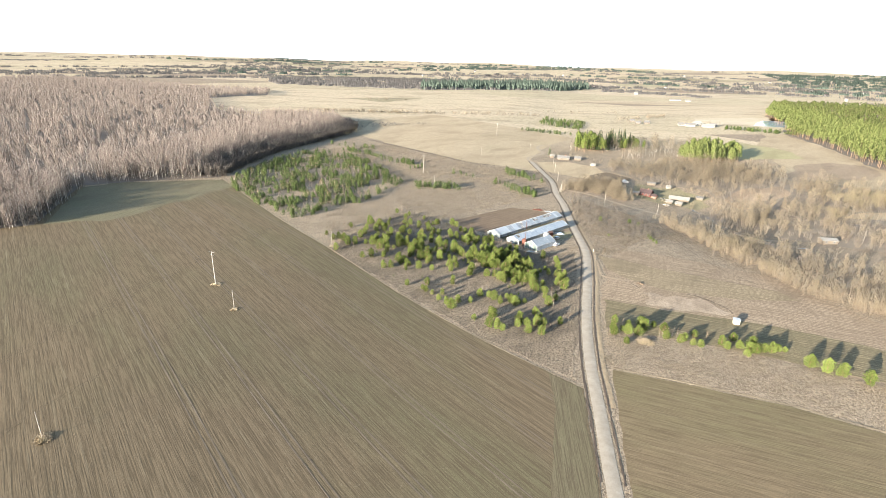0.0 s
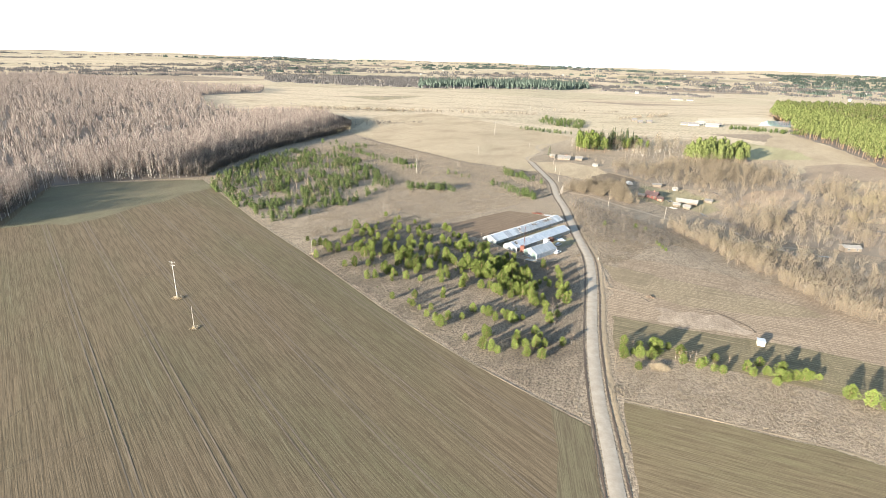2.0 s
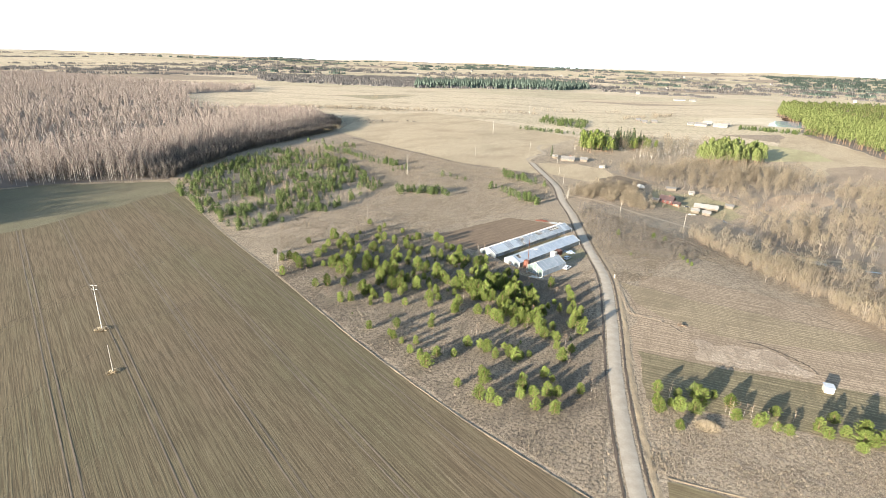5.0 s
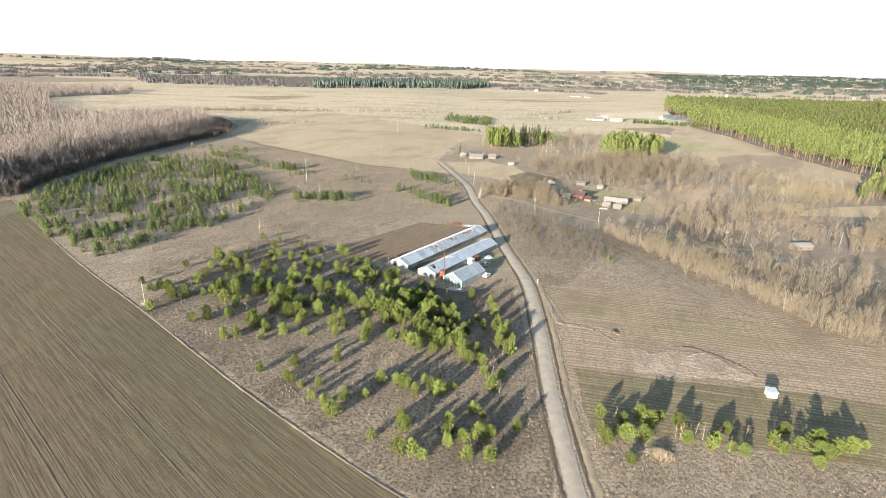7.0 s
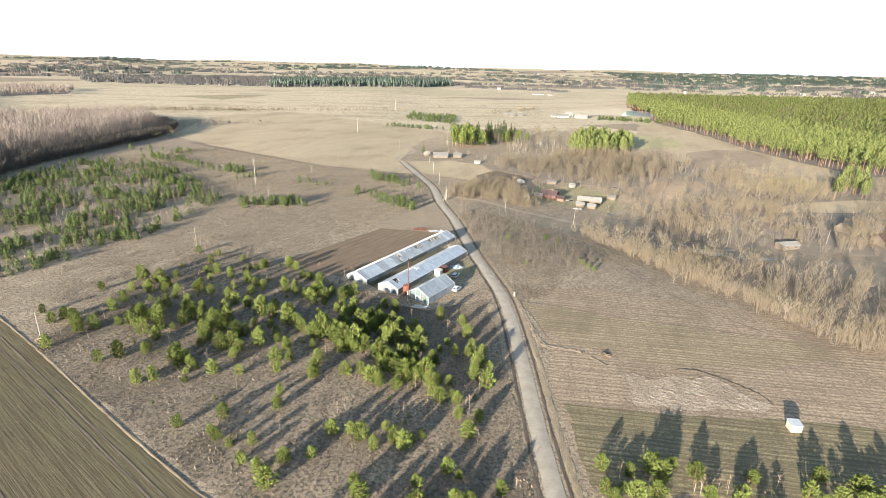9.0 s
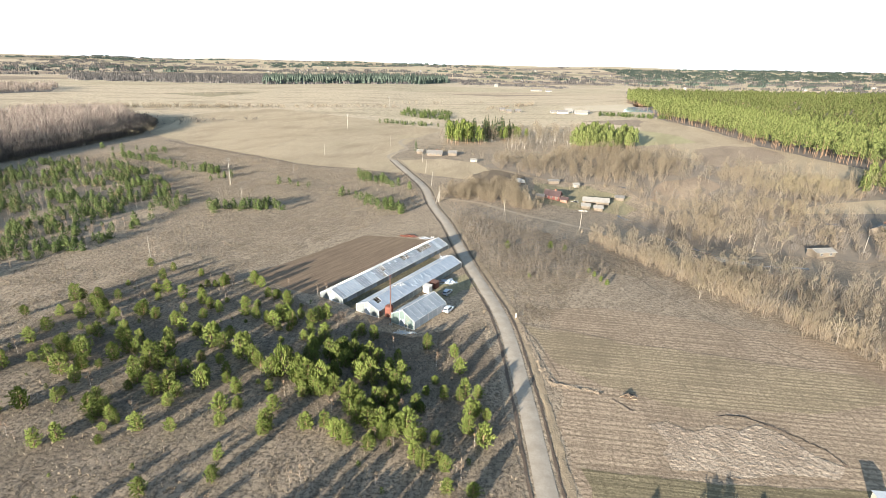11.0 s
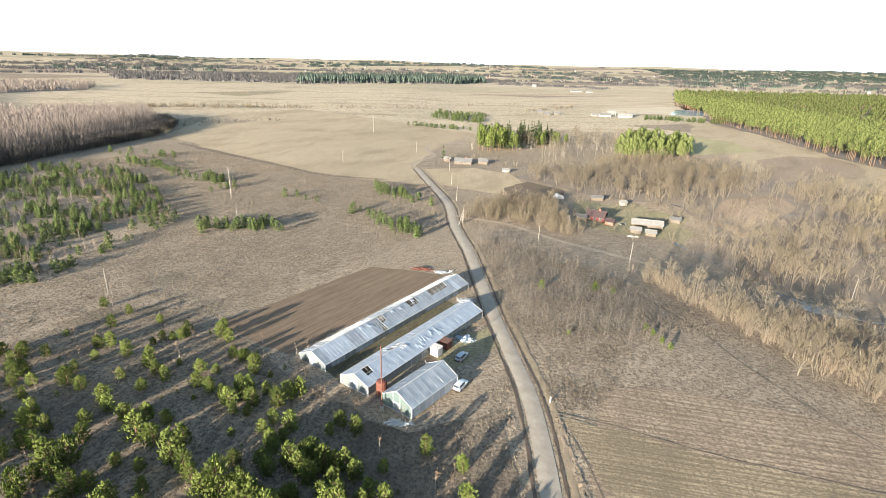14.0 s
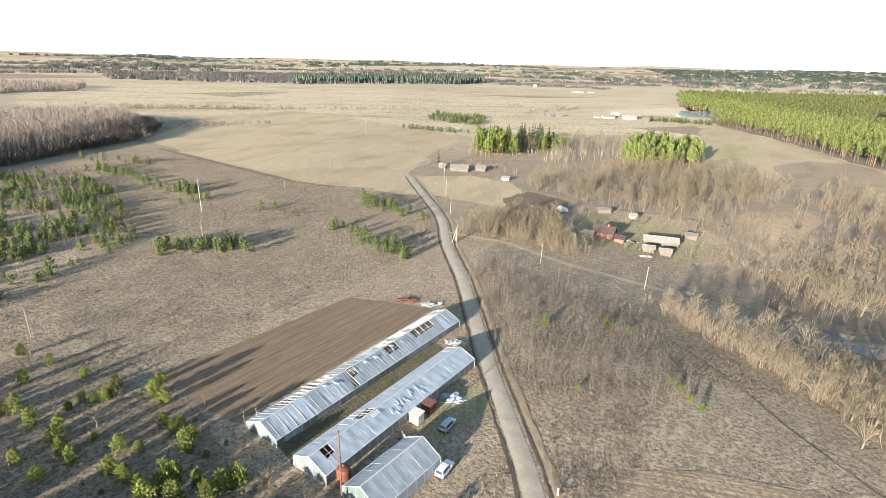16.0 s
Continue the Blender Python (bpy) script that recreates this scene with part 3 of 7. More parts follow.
patch("meadow_green", [(18.5, 72.5), (60, 68), (104, 58.5), (114, 80), (90, 88), (66, 92), (45, 92.5), (33, 94), (19.5, 96)], M["mown_shade"], 0.075, 4, "green mown swathes behind the pine row, darkened for tree shade", "grass", rag=0.8)
spoil = patch("spoil_ground", [(35, 107.5), (37, 103), (34.5, 100), (35, 96), (40, 95.5), (46, 94), (54, 95), (62, 94), (65, 97), (62.5, 100), (60, 105), (56, 109), (52, 106.5), (47, 108), (43, 106), (39, 109)], M["spoil"], 0.09, 0.7, "flattened pale straw patch in the meadow", "grass", rag=0.6)
patch("garden_grass", [(44, 286), (62, 279), (72, 281), (88, 277), (97, 288), (94, 299), (101, 309), (86, 318), (82, 328), (66, 322), (52, 328), (47, 312), (50, 300)], M["lawn"], 0.07, 5, "greening garden grass round the farmhouse", "grass", rag=1.5)
patch("yard_grass", [(-5.5, 162), (6.5, 174), (3.5, 183), (-4, 177), (-9.5, 168)], M["lawn"], 0.07, 3, "trodden green grass of the greenhouse yard", "grass", rag=0.8)
patch("green_meadow", [(105, 478), (170, 478), (225, 505), (232, 560), (190, 610), (160, 560)], M["spring_grass"], 0.06, 12, "greening meadow beyond the pine clump", "grass", rag=6)
patch("pale_meadow", [(204, 579), (195, 483), (181, 420), (205, 380), (250, 340), (300, 380), (279, 442), (276, 507), (279, 610), (276, 720), (255, 720)], M["pasture"], 0.05, 12, "pale grass between the pine clump and the forest", "grass", rag=6)
patch("heath", [(209, 466), (232, 478), (245, 490), (268, 480), (274, 460), (266, 430), (248, 404), (226, 398), (205, 385), (182, 393), (178, 410), (190, 430)], M["dark_heath"], 0.06, 10, "brown rough heath beside the pine forest", "grass", rag=7)
patch("wet_meadow_green", [(-300, 186), (-241, 222), (-222, 205), (-236, 114), (-252, 108), (-262, 98), (-312, 170)], M["damp"], 0.09, 8, "greening damp grass at the forest edge", "grass", rag=4)
patch("pale_field", [(171, 270), (190, 267), (210, 268), (250, 274), (258, 298), (232, 297), (214, 292), (196, 287), (182, 281)], M["pasture"], 0.1, 5, "pale grass field behind the stream wood", "grass", rag=1.5)
patch("clearing_grass", [(132, 342), (146, 345), (161, 354), (158, 324), (146, 310), (136, 290), (115, 284), (111, 306), (120, 325)], M["dark_heath"], 0.09, 5, "dry brown grass in a clearing of the wood", "grass", rag=4)
patch("sand_pit", [(166, 775), (230, 826), (300, 800), (345, 860), (400, 1010), (300, 960), (196, 893)], M["sand"], 0.1, 25, "bare pale sand of a gravel pit", "sand", rag=8)
patch("pit_lake", [(262, 815), (312, 812), (336, 850), (352, 920), (300, 905), (276, 850)], M["lake"], 0.2, 25, "water in the sand pit, pale blue sky reflection painted in", "water", rag=4)
strip("lane", [(-10, 287), (2, 282), (15, 276), (33, 260), (51, 251), (66, 243), (77, 228), (92, 220), (120, 215)], [(-1.3, 0.06), (0, 0.12), (1.3, 0.06)], M["dirt"], "narrow dirt lane to the farm by the stream", "lane", 4.0, 0.1)
strip("farm_track", [(-36, 387), (-41, 402), (-34, 424), (-29, 437), (-37, 468), (-33, 490), (-10, 500), (25, 495)], [(-1.4, 0.06), (0, 0.12), (1.4, 0.06)], M["dirt"], "winding dirt track past the farmstead", "track", 4.0, 0.1)
strip("furrow", [(45, 222), (54, 205), (60, 190), (64, 172), (72, 150), (84, 132)], [(-0.2, 0.07), (0, 0.09), (0.2, 0.07)], M["rut"], "thin dark furrow worn across the slope", "track", 2.0, 0.14)
for k, (side, name) in enumerate(((-0.75, "wheel_rut"), (0.75, "wheel_rut"))):
    strip(name, [(x + side * 1.2, y + side) for x, y in [(-215, 440), (-160, 400), (-92, 357), (-50, 352)]], [(-0.5, 0.07), (0, 0.1), (0.5, 0.07)], M["mud"], "dark wheel rut along the pasture edge", "track", 5.0, 0.1)
# ditches beside the road and the trench in the meadow
SIDE = [(ROAD[k][0], ROAD[k][1]) for k in range(4, 18)]
strip("ditch", [(x + 2.7, y) for x, y in SIDE], [(-0.26, 0.07), (0, 0.09), (0.26, 0.07)], M["mud"], "dark wet ditch along the gravel road", "ditch", 1.5, 0.14)
strip("ditch", [(x - 2.7, y) for x, y in SIDE], [(-0.3, 0.07), (0, 0.09), (0.3, 0.07)], M["mud"], "dark narrow ditch along the gravel road", "ditch", 2.5, 0.14)
strip("verge", [(x + 4.0, y) for x, y in SIDE[1:]], [(-0.7, 0.06), (-0.3, 0.1), (0.3, 0.1), (0.8, 0.06)], M["straw"], "ridge of straw and dug earth beside the ditch", "verge", 1.2, 0.22)
TRENCH = [(16.3, 148), (16.8, 142), (17.1, 137.2), (17.7, 132), (18.2, 127.8), (19.2, 122.4), (21.5, 120.6), (25.3, 119.6), (29, 118.3)]
strip("trench", TRENCH, [(-0.36, 0.07), (0, 0.09), (0.36, 0.07)], M["mud"], "freshly dug dark trench beside the road", "trench", 0.8, 0.2)
strip("earth_ridge", [(x - 0.65, y - 0.45) for x, y in TRENCH], [(-1.3, 0.05), (-0.95, 0.11), (-0.6, 0.13), (-0.25, 0.12), (0.3, 0.06)], M["spoil_bank"], "pale bank of thrown-up earth beside the trench", "trench", 0.45, 0.34)
strip("earth_ridge", [(x + 0.5, y + 0.35) for x, y in TRENCH], [(-0.3, 0.06), (0.1, 0.16), (0.5, 0.05)], M["spoil_bank"], "thin pale ridge of dug earth beside the trench", "trench", 0.5, 0.26)
CRACK = [(30.5, 116.2), (32, 114.8), (32.6, 113.6), (33.8, 112.4)]
strip("trench", CRACK, [(-0.25, 0.07), (0, 0.09), (0.25, 0.07)], M["mud"], "short dark pit dug in the meadow", "trench", 0.7, 0.14)
strip("earth_ridge", [(x - 0.5, y - 0.3) for x, y in CRACK], [(-0.4, 0.06), (0, 0.14), (0.3, 0.06)], M["spoil_bank"], "pale earth thrown up beside the pit", "trench", 0.7, 0.16)
strip("wheel_rut", [(18.3, 143), (20, 134), (21.4, 124)], [(-0.12, 0.08), (0, 0.09), (0.12, 0.08)], M["rut"], "straight narrow rut beside the trench", "track", 2.0, 0.04)
EDGE = [(49, 111), (55, 111), (61, 106), (65, 101.5), (66, 97)]
strip("trench", EDGE, [(-0.2, 0.08), (0, 0.1), (0.2, 0.08)], M["mud"], "dark trench round the flattened straw", "trench", 0.7, 0.22)
strip("field_edge", [(11, 31.5), (-1, 38.5), (-23, 51.5), (-61, 77.5), (-102, 108.5), (-156, 149.5), (-241, 221.5)], [(-0.28, 0.06), (0, 0.13), (0.28, 0.06)], M["straw"], "pale grassy balk along the sown field", "verge", 3.0, 0.12)
strip("field_edge", [(20, 45), (46, 42), (67, 39), (88, 33), (140, 20)], [(-0.35, 0.06), (0, 0.15), (0.35, 0.06)], M["straw"], "pale grassy balk along the stubble field", "verge", 4.0, 0.2)
strip("stream", [(83, 276), (90, 264), (96, 240), (104, 219), (112, 207), (128, 200)], [(-0.7, 0.05), (0.7, 0.05)], M["water"], "still dark stream reflecting blue sky", "water", 3.0, 0.3)
strip("stream", [(100, 330), (112, 318), (126, 300), (135, 280), (150, 262), (175, 250)], [(-0.6, 0.05), (0.6, 0.05)], M["water"], "narrow dark stream between bare willows", "water", 3.0, 0.3)
patch("stream_pool", [(100, 216), (105, 218), (110, 214), (112, 208), (107, 207), (102, 211)], M["water"], 0.12, 5, "dark open pool of the stream", "water")
# trampled furrows and lumps of the flattened straw
for v in spoil.data.vertices:
    x, y = v.co.x, v.co.y
    n = 0.55 * noise.noise((x * 0.35 + y * 0.5, y * 1.6 - x * 0.25, 2)) + 0.45 * noise.noise((x * 1.1, y * 1.3, 6))
    v.co.z += 0.2 * abs(n)
patch("heath_grass", [(-106, 112.5), (-61, 79), (-23, 53), (6, 37), (9.3, 60), (8.5, 118), (6, 150), (0, 146), (-12, 141), (-22, 146), (-40, 157), (-52, 170), (-70, 180), (-84, 184), (-98, 178), (-104, 150)], M["heath_grass"], 0.065, 5, "grey-brown heathy grass under the young pines", "grass", rag=1.2)
strip("furrow", [(15.5, 149.5), (28, 146), (42, 140.3), (68, 133), (90, 127)], [(-0.2, 0.07), (0, 0.09), (0.2, 0.07)], M["rut"], "thin dark furrow across the mown meadow", "track", 2.5, 0.12)
patch("meadow_rows", [(17, 148), (28, 145.3), (42, 139.5), (68, 132.4), (90, 126.4), (96, 118), (70, 112), (45, 113), (30, 121), (22, 130)], M["mown_green"], 0.07, 5, "greenish mown rows below the furrow", "grass", rag=1.0)

# ---- plants ----
class Shape:
    """Vertices and faces of one template, gathered before a mesh is made."""
    def __init__(self):
        self.v, self.f, self.m = [], [], []

    def add(self, verts, faces, slot=0):
        n = len(self.v)
        self.v += [tuple(q) for q in verts]
        self.f += [tuple(i + n for i in f) for f in faces]
        self.m += [slot] * len(faces)

    def limb(self, a, b, ra, rb, sides=3, slot=0):
        a, b = Vector(a), Vector(b)
        d = (b - a).normalized()
        u = d.orthogonal().normalized()
        w = d.cross(u)
        ring = [u * math.cos(2 * math.pi * k / sides) + w * math.sin(2 * math.pi * k / sides) for k in range(sides)]
        self.add([a + r * ra for r in ring] + [b + r * rb for r in ring],
                 [(k, (k + 1) % sides, (k + 1) % sides + sides, k + sides) for k in range(sides)], slot)

    def twig(self, a, b, width, slot=0):
        a, b = Vector(a), Vector(b)
        u = (b - a).orthogonal().normalized() * width
        u.rotate(Matrix.Rotation(random.uniform(0, 6.3), 3, (b - a).normalized()))
        self.add([a - u, a + u, b], [(0, 1, 2)], slot)

    def spindle(self, a, b, width, slot=0):
        """A small tuft, pointed at both ends."""
        a, b = Vector(a), Vector(b)
        d = (b - a).normalized()
        u = d.orthogonal().normalized()
        w = d.cross(u)
        c = a.lerp(b, 0.4)
        ring = [c + (u * math.cos(k) + w * math.sin(k)) * width for k in (0.3, 2.4, 4.5)]
        self.add([a, *ring, b], [(0, 2, 1), (0, 3, 2), (0, 1, 3), (4, 1, 2), (4, 2, 3), (4, 3, 1)], slot)

    def shoot(self, a, b, width, slot=0):
        """A short needled shoot, broad at the root and pointed."""
        a, b = Vector(a), Vector(b)
        d = (b - a).normalized()
        u = d.orthogonal().normalized()
        w = d.cross(u)
        self.add([a + (u * math.cos(k) + w * math.sin(k)) * width for k in (0.3, 2.4, 4.5)] + [b], [(0, 1, 3), (1, 2, 3), (2, 0, 3)], slot)

    def mesh(self, name, materials):
        me = bpy.data.meshes.new(name)
        me.from_pydata(self.v, [], self.f)
        for m in materials:
            me.materials.append(m)
        me.polygons.foreach_set("material_index", self.m)
        return me


def young_pine(seed, h, tiers=9, boughs=6, tufts=4, big=1.0, wide=1.0):
    """Trunk and crown of a young pine, a bushy dome with upturned tufted boughs."""
    rng = random.Random(seed)
    random.seed(seed)
    trunk, crown = Shape(), Shape()
    top = Vector((rng.uniform(-0.15, 0.15), rng.uniform(-0.15, 0.15), h))
    mid = top * 0.5 + Vector((rng.uniform(-0.1, 0.1), rng.uniform(-0.1, 0.1), 0))
    trunk.limb((0, 0, -0.3), mid, 0.028 * h, 0.018 * h, 6)
    trunk.limb(mid, top * 0.97, 0.018 * h, 0.006 * h, 5)
    lopside = rng.uniform(0, 6.283)
    for k in range(tiers):
        q = k / (tiers - 1)
        z = h * (0.05 + 0.85 * q)
        reach = h * (0.33 * (1 - q) ** 0.5 + 0.04) * (1 - 0.3 * (1 - q) ** 4) * wide * rng.uniform(0.8, 1.15)
        n = boughs if q < 0.8 else max(3, boughs - 2)
        for j in range(n):
            a = 2 * math.pi * (j + rng.uniform(-0.35, 0.35)) / n + k * 1.1
            length = reach * rng.uniform(0.65, 1.15) * (1 + 0.18 * math.cos(a - lopside))
            root = Vector((0, 0, z))
            tip = root + Vector((math.cos(a) * length, math.sin(a) * length, length * rng.uniform(0.15, 0.5)))
            trunk.twig(root, tip, 0.006 * h)
            for t in range(tufts):
                p = root.lerp(tip, 0.35 + 0.65 * ((t + rng.random()) / tufts) ** 0.8) + Vector((rng.gauss(0, 0.024), rng.gauss(0, 0.024), rng.gauss(0, 0.016))) * h
                size = h * rng.uniform(0.045, 0.08) * big
                d = Vector((0.6 * math.cos(a) + rng.uniform(-0.6, 0.6), 0.6 * math.sin(a) + rng.uniform(-0.6, 0.6), rng.uniform(0.7, 1.5))).normalized()
                crown.shoot(p - d * size * 0.5, p + d * size, size * 0.48)
    crown.spindle(top - Vector((0, 0, 0.08 * h)), top + Vector((0, 0, 0.05 * h)), 0.03 * h)
    return trunk, crown


def bare_tree(seed, h, spread=0.3, limbs=12, twigs=5, low=0.3, fine=0.003):
    """A leafless tree: a stem (slot 0), rising limbs and long fine twigs (slot 1)."""
    rng = random.Random(seed)
    random.seed(seed)
    s = Shape()
    lean = Vector((rng.uniform(-1, 1), rng.uniform(-1, 1), 0)) * 0.05 * h
    pts = [Vector((0, 0, -0.4)), lean * 0.35 + Vector((0, 0, 0.42 * h)), lean + Vector((rng.uniform(-0.2, 0.2), 0, 0.97 * h))]
    r = 0.0075 * h
    s.limb(pts[0], pts[1], r, 0.65 * r, 5, 0)
    s.limb(pts[1], pts[2], 0.65 * r, 0.12 * r, 4, 0)
    for k in range(limbs):
        q = low + (0.97 - low) * (k + rng.random()) / limbs
        base = pts[0].lerp(pts[1], q / 0.44) if q < 0.44 else pts[1].lerp(pts[2], (q - 0.44) / 0.56)
        a = rng.uniform(0, 2 * math.pi)
        length = h * spread * (1.15 - 0.8 * abs(q - 0.5) / 0.5) * rng.uniform(0.6, 1.1)
        tip = base + Vector((math.cos(a) * length * 0.7, math.sin(a) * length * 0.7, length * rng.uniform(0.55, 1.0)))
        s.twig(base, tip, 0.45 * r, 1)
        way = (tip - base).normalized()
        for j in range(twigs):
            p = base.lerp(tip, rng.uniform(0.25, 1))
            d = (way * 0.7 + Vector((rng.gauss(0, 0.5), rng.gauss(0, 0.5), rng.uniform(0.1, 0.8)))).normalized()
            e = p + d * length * rng.uniform(0.35, 0.7)
            s.twig(p, e, fine * h, 1)
            for m in range(2):
                p2 = p.lerp(e, rng.uniform(0.2, 0.8))
                s.twig(p2, p2 + (d + Vector((rng.gauss(0, 0.5), rng.gauss(0, 0.5), rng.uniform(0.0, 0.5)))).normalized() * length * 0.3, fine * 0.8 * h, 1)
    return s


def bare_bush(seed, h, stems=12, twigs=12, fan=0.34, fine=0.004):
    """A clump of leafless stems standing apart (slot 0) with fine twigs all round (slot 1)."""
    rng = random.Random(seed)
    random.seed(seed)
    s = Shape()
    for k in range(stems):
        a, out = rng.uniform(0, 6.283), rng.random() ** 0.6 * fan * h
        hh = h * rng.uniform(0.55, 1.0) * (1 - 0.3 * out / (fan * h))
        foot = Vector((math.cos(a), math.sin(a), 0)) * 0.5 * out + Vector((rng.gauss(0, 0.03), rng.gauss(0, 0.03), 0)) * h + Vector((0, 0, -0.3))
        knee = Vector((math.cos(a) * out * 0.7, math.sin(a) * out * 0.7, hh * 0.5))
        top = Vector((math.cos(a) * out + rng.gauss(0, 0.04) * h, math.sin(a) * out + rng.gauss(0, 0.04) * h, hh))
        s.limb(foot, knee, 0.005 * h, 0.0036 * h, 3, 0)
        s.twig(knee, top, 0.0045 * h, 0)
        for j in range(twigs):
            q = rng.uniform(0.3, 1)
            p = foot.lerp(knee, q * 2) if q < 0.5 else knee.lerp(top, q * 2 - 1)
            d = ((top - knee).normalized() * 0.75 + Vector((rng.gauss(0, 0.55), rng.gauss(0, 0.55), rng.uniform(-0.1, 0.5)))).normalized()
            s.twig(p, p + d * h * rng.uniform(0.1, 0.24), fine * h, 1)
    return s


def round_tree(seed, h):
    """A broad leafless tree: short trunk and limbs spreading into a round twiggy crown."""
    rng = random.Random(seed)
    random.seed(seed)
    s = Shape()
    fork = Vector((rng.gauss(0, 0.02) * h, rng.gauss(0, 0.02) * h, 0.24 * h))
    s.limb((0, 0, -0.4), fork, 0.024 * h, 0.017 * h, 6, 0)
    for k in range(13):
        a, up = 2.4 * k + rng.uniform(-0.3, 0.3), 0.25 + 1.2 * (k + 0.5) / 13
        way = Vector((math.cos(a) * math.cos(up), math.sin(a) * math.cos(up), math.sin(up)))
        mid = fork + way * 0.3 * h + Vector((0, 0, 0.04 * h))
        end = fork + way * rng.uniform(0.56, 0.72) * h
        s.limb(fork, mid, 0.0085 * h, 0.005 * h, 3, 0)
        s.limb(mid, end, 0.005 * h, 0.0015 * h, 3, 0)
        for j in range(11):
            p = mid.lerp(end, rng.uniform(-0.3, 1))
            d = (way * 0.8 + Vector((rng.gauss(0, 0.55), rng.gauss(0, 0.55), rng.gauss(0.1, 0.4)))).normalized()
            e = p + d * h * rng.uniform(0.1, 0.2)
            s.twig(p, e, 0.0032 * h, 1)
            for m in range(3):
                p2 = p.lerp(e, rng.uniform(0.2, 0.9))
                s.twig(p2, p2 + (d + Vector((rng.gauss(0, 0.6), rng.gauss(0, 0.6), rng.gauss(0, 0.4)))).normalized() * h * 0.085, 0.0026 * h, 1)
    return s


def wood_pine(seed, h, tufts=46, big=1.0, low=0.42):
    """A grown pine: bare stem and a rounded uneven crown of clumps."""
    rng = random.Random(seed)
    s = Shape()
    s.limb((0, 0, -0.5), (0.1, 0, 0.9 * h), 0.011 * h, 0.005 * h, 5, 0)
    for k in range(tufts):
        q = rng.random() ** 0.8
        z = h * (low + (0.95 - low) * q)
        rad = h * 0.195 * math.sqrt(1.03 - q * q) * math.sqrt(rng.random())
        a = rng.uniform(0, 6.283)
        p = Vector((math.cos(a) * rad, math.sin(a) * rad, z))
        d = Vector((math.cos(a) * rng.uniform(0.1, 0.8), math.sin(a) * rng.uniform(0.1, 0.8), rng.uniform(0.5, 1.2))).normalized()
        size = h * rng.uniform(0.045, 0.08) * big
        s.shoot(p - d * size * 0.6, p + d * size, size * 0.62, 1)
    return s


def spruce_tree(seed, h, tiers=9):
    rng = random.Random(seed)
    s = Shape()
    s.limb((0, 0, -0.5), (0, 0, 0.97 * h), 0.014 * h, 0.003 * h, 5, 0)
    for k in range(tiers):
        q = k / tiers
        n = 7 if q < 0.7 else 5
        for j in range(n):
            a = 6.283 * (j + rng.uniform(-0.3, 0.3)) / n + k
            reach = h * 0.17 * (1 - q) * rng.uniform(0.75, 1.2) + 0.02 * h
            p = Vector((0, 0, h * (0.14 + 0.82 * q)))
            s.spindle(p, p + Vector((math.cos(a) * reach, math.sin(a) * reach, -0.35 * reach)), h * 0.03, 1)
    s.spindle((0, 0, 0.88 * h), (0, 0, h), 0.012 * h, 1)
    return s


def far_tree(seed, h, spruce, sprays=9, wide=0.06):
    """A tree of the far woods: ragged tiers of a spruce, or a bare crown of broad sprays."""
    rng = random.Random(seed)
    random.seed(seed)
    s = Shape()
    if spruce:
        for lo, hi, r in ((0.05, 0.6, 0.19), (0.4, 1.0, 0.12)):
            ring = [(math.cos(k * 1.2566) * r * h * rng.uniform(0.7, 1.2), math.sin(k * 1.2566) * r * h * rng.uniform(0.7, 1.2), h * lo * rng.uniform(0.7, 1.3)) for k in range(5)]
            s.add(ring + [(0, 0, h * hi)], [(k, (k + 1) % 5, 5) for k in range(5)], 1)
    else:
        s.limb((0, 0, -0.5), (0, 0, 0.7 * h), 0.01 * h, 0.005 * h, 3, 0)
        for k in range(sprays):
            a = rng.uniform(0, 6.283)
            p = Vector((math.cos(a), math.sin(a), 0)) * 0.06 * h + Vector((0, 0, h * rng.uniform(0.08, 0.6)))
            s.twig(p, p + Vector((math.cos(a) * rng.uniform(0.05, 0.2) * h, math.sin(a) * rng.uniform(0.05, 0.2) * h, h * rng.uniform(0.25, 0.4))), wide * h, 1)
    return s


def far_clump(seed, h, wide):
    """A rounded uneven clump of far tree tops."""
    rng = random.Random(seed)
    random.seed(seed)
    s = Shape()
    for k in range(12):
        a, q = rng.uniform(0, 6.283), math.sqrt(rng.random())
        p = Vector((math.cos(a) * q * wide, math.sin(a) * q * wide, 0))
        top = h * rng.uniform(0.65, 1.0) * (1 - 0.3 * q * q)
        s.shoot(p + Vector((0, 0, -0.5)), p + Vector((rng.gauss(0, 0.8), rng.gauss(0, 0.8), top)), h * rng.uniform(0.24, 0.38), 1)
    return s


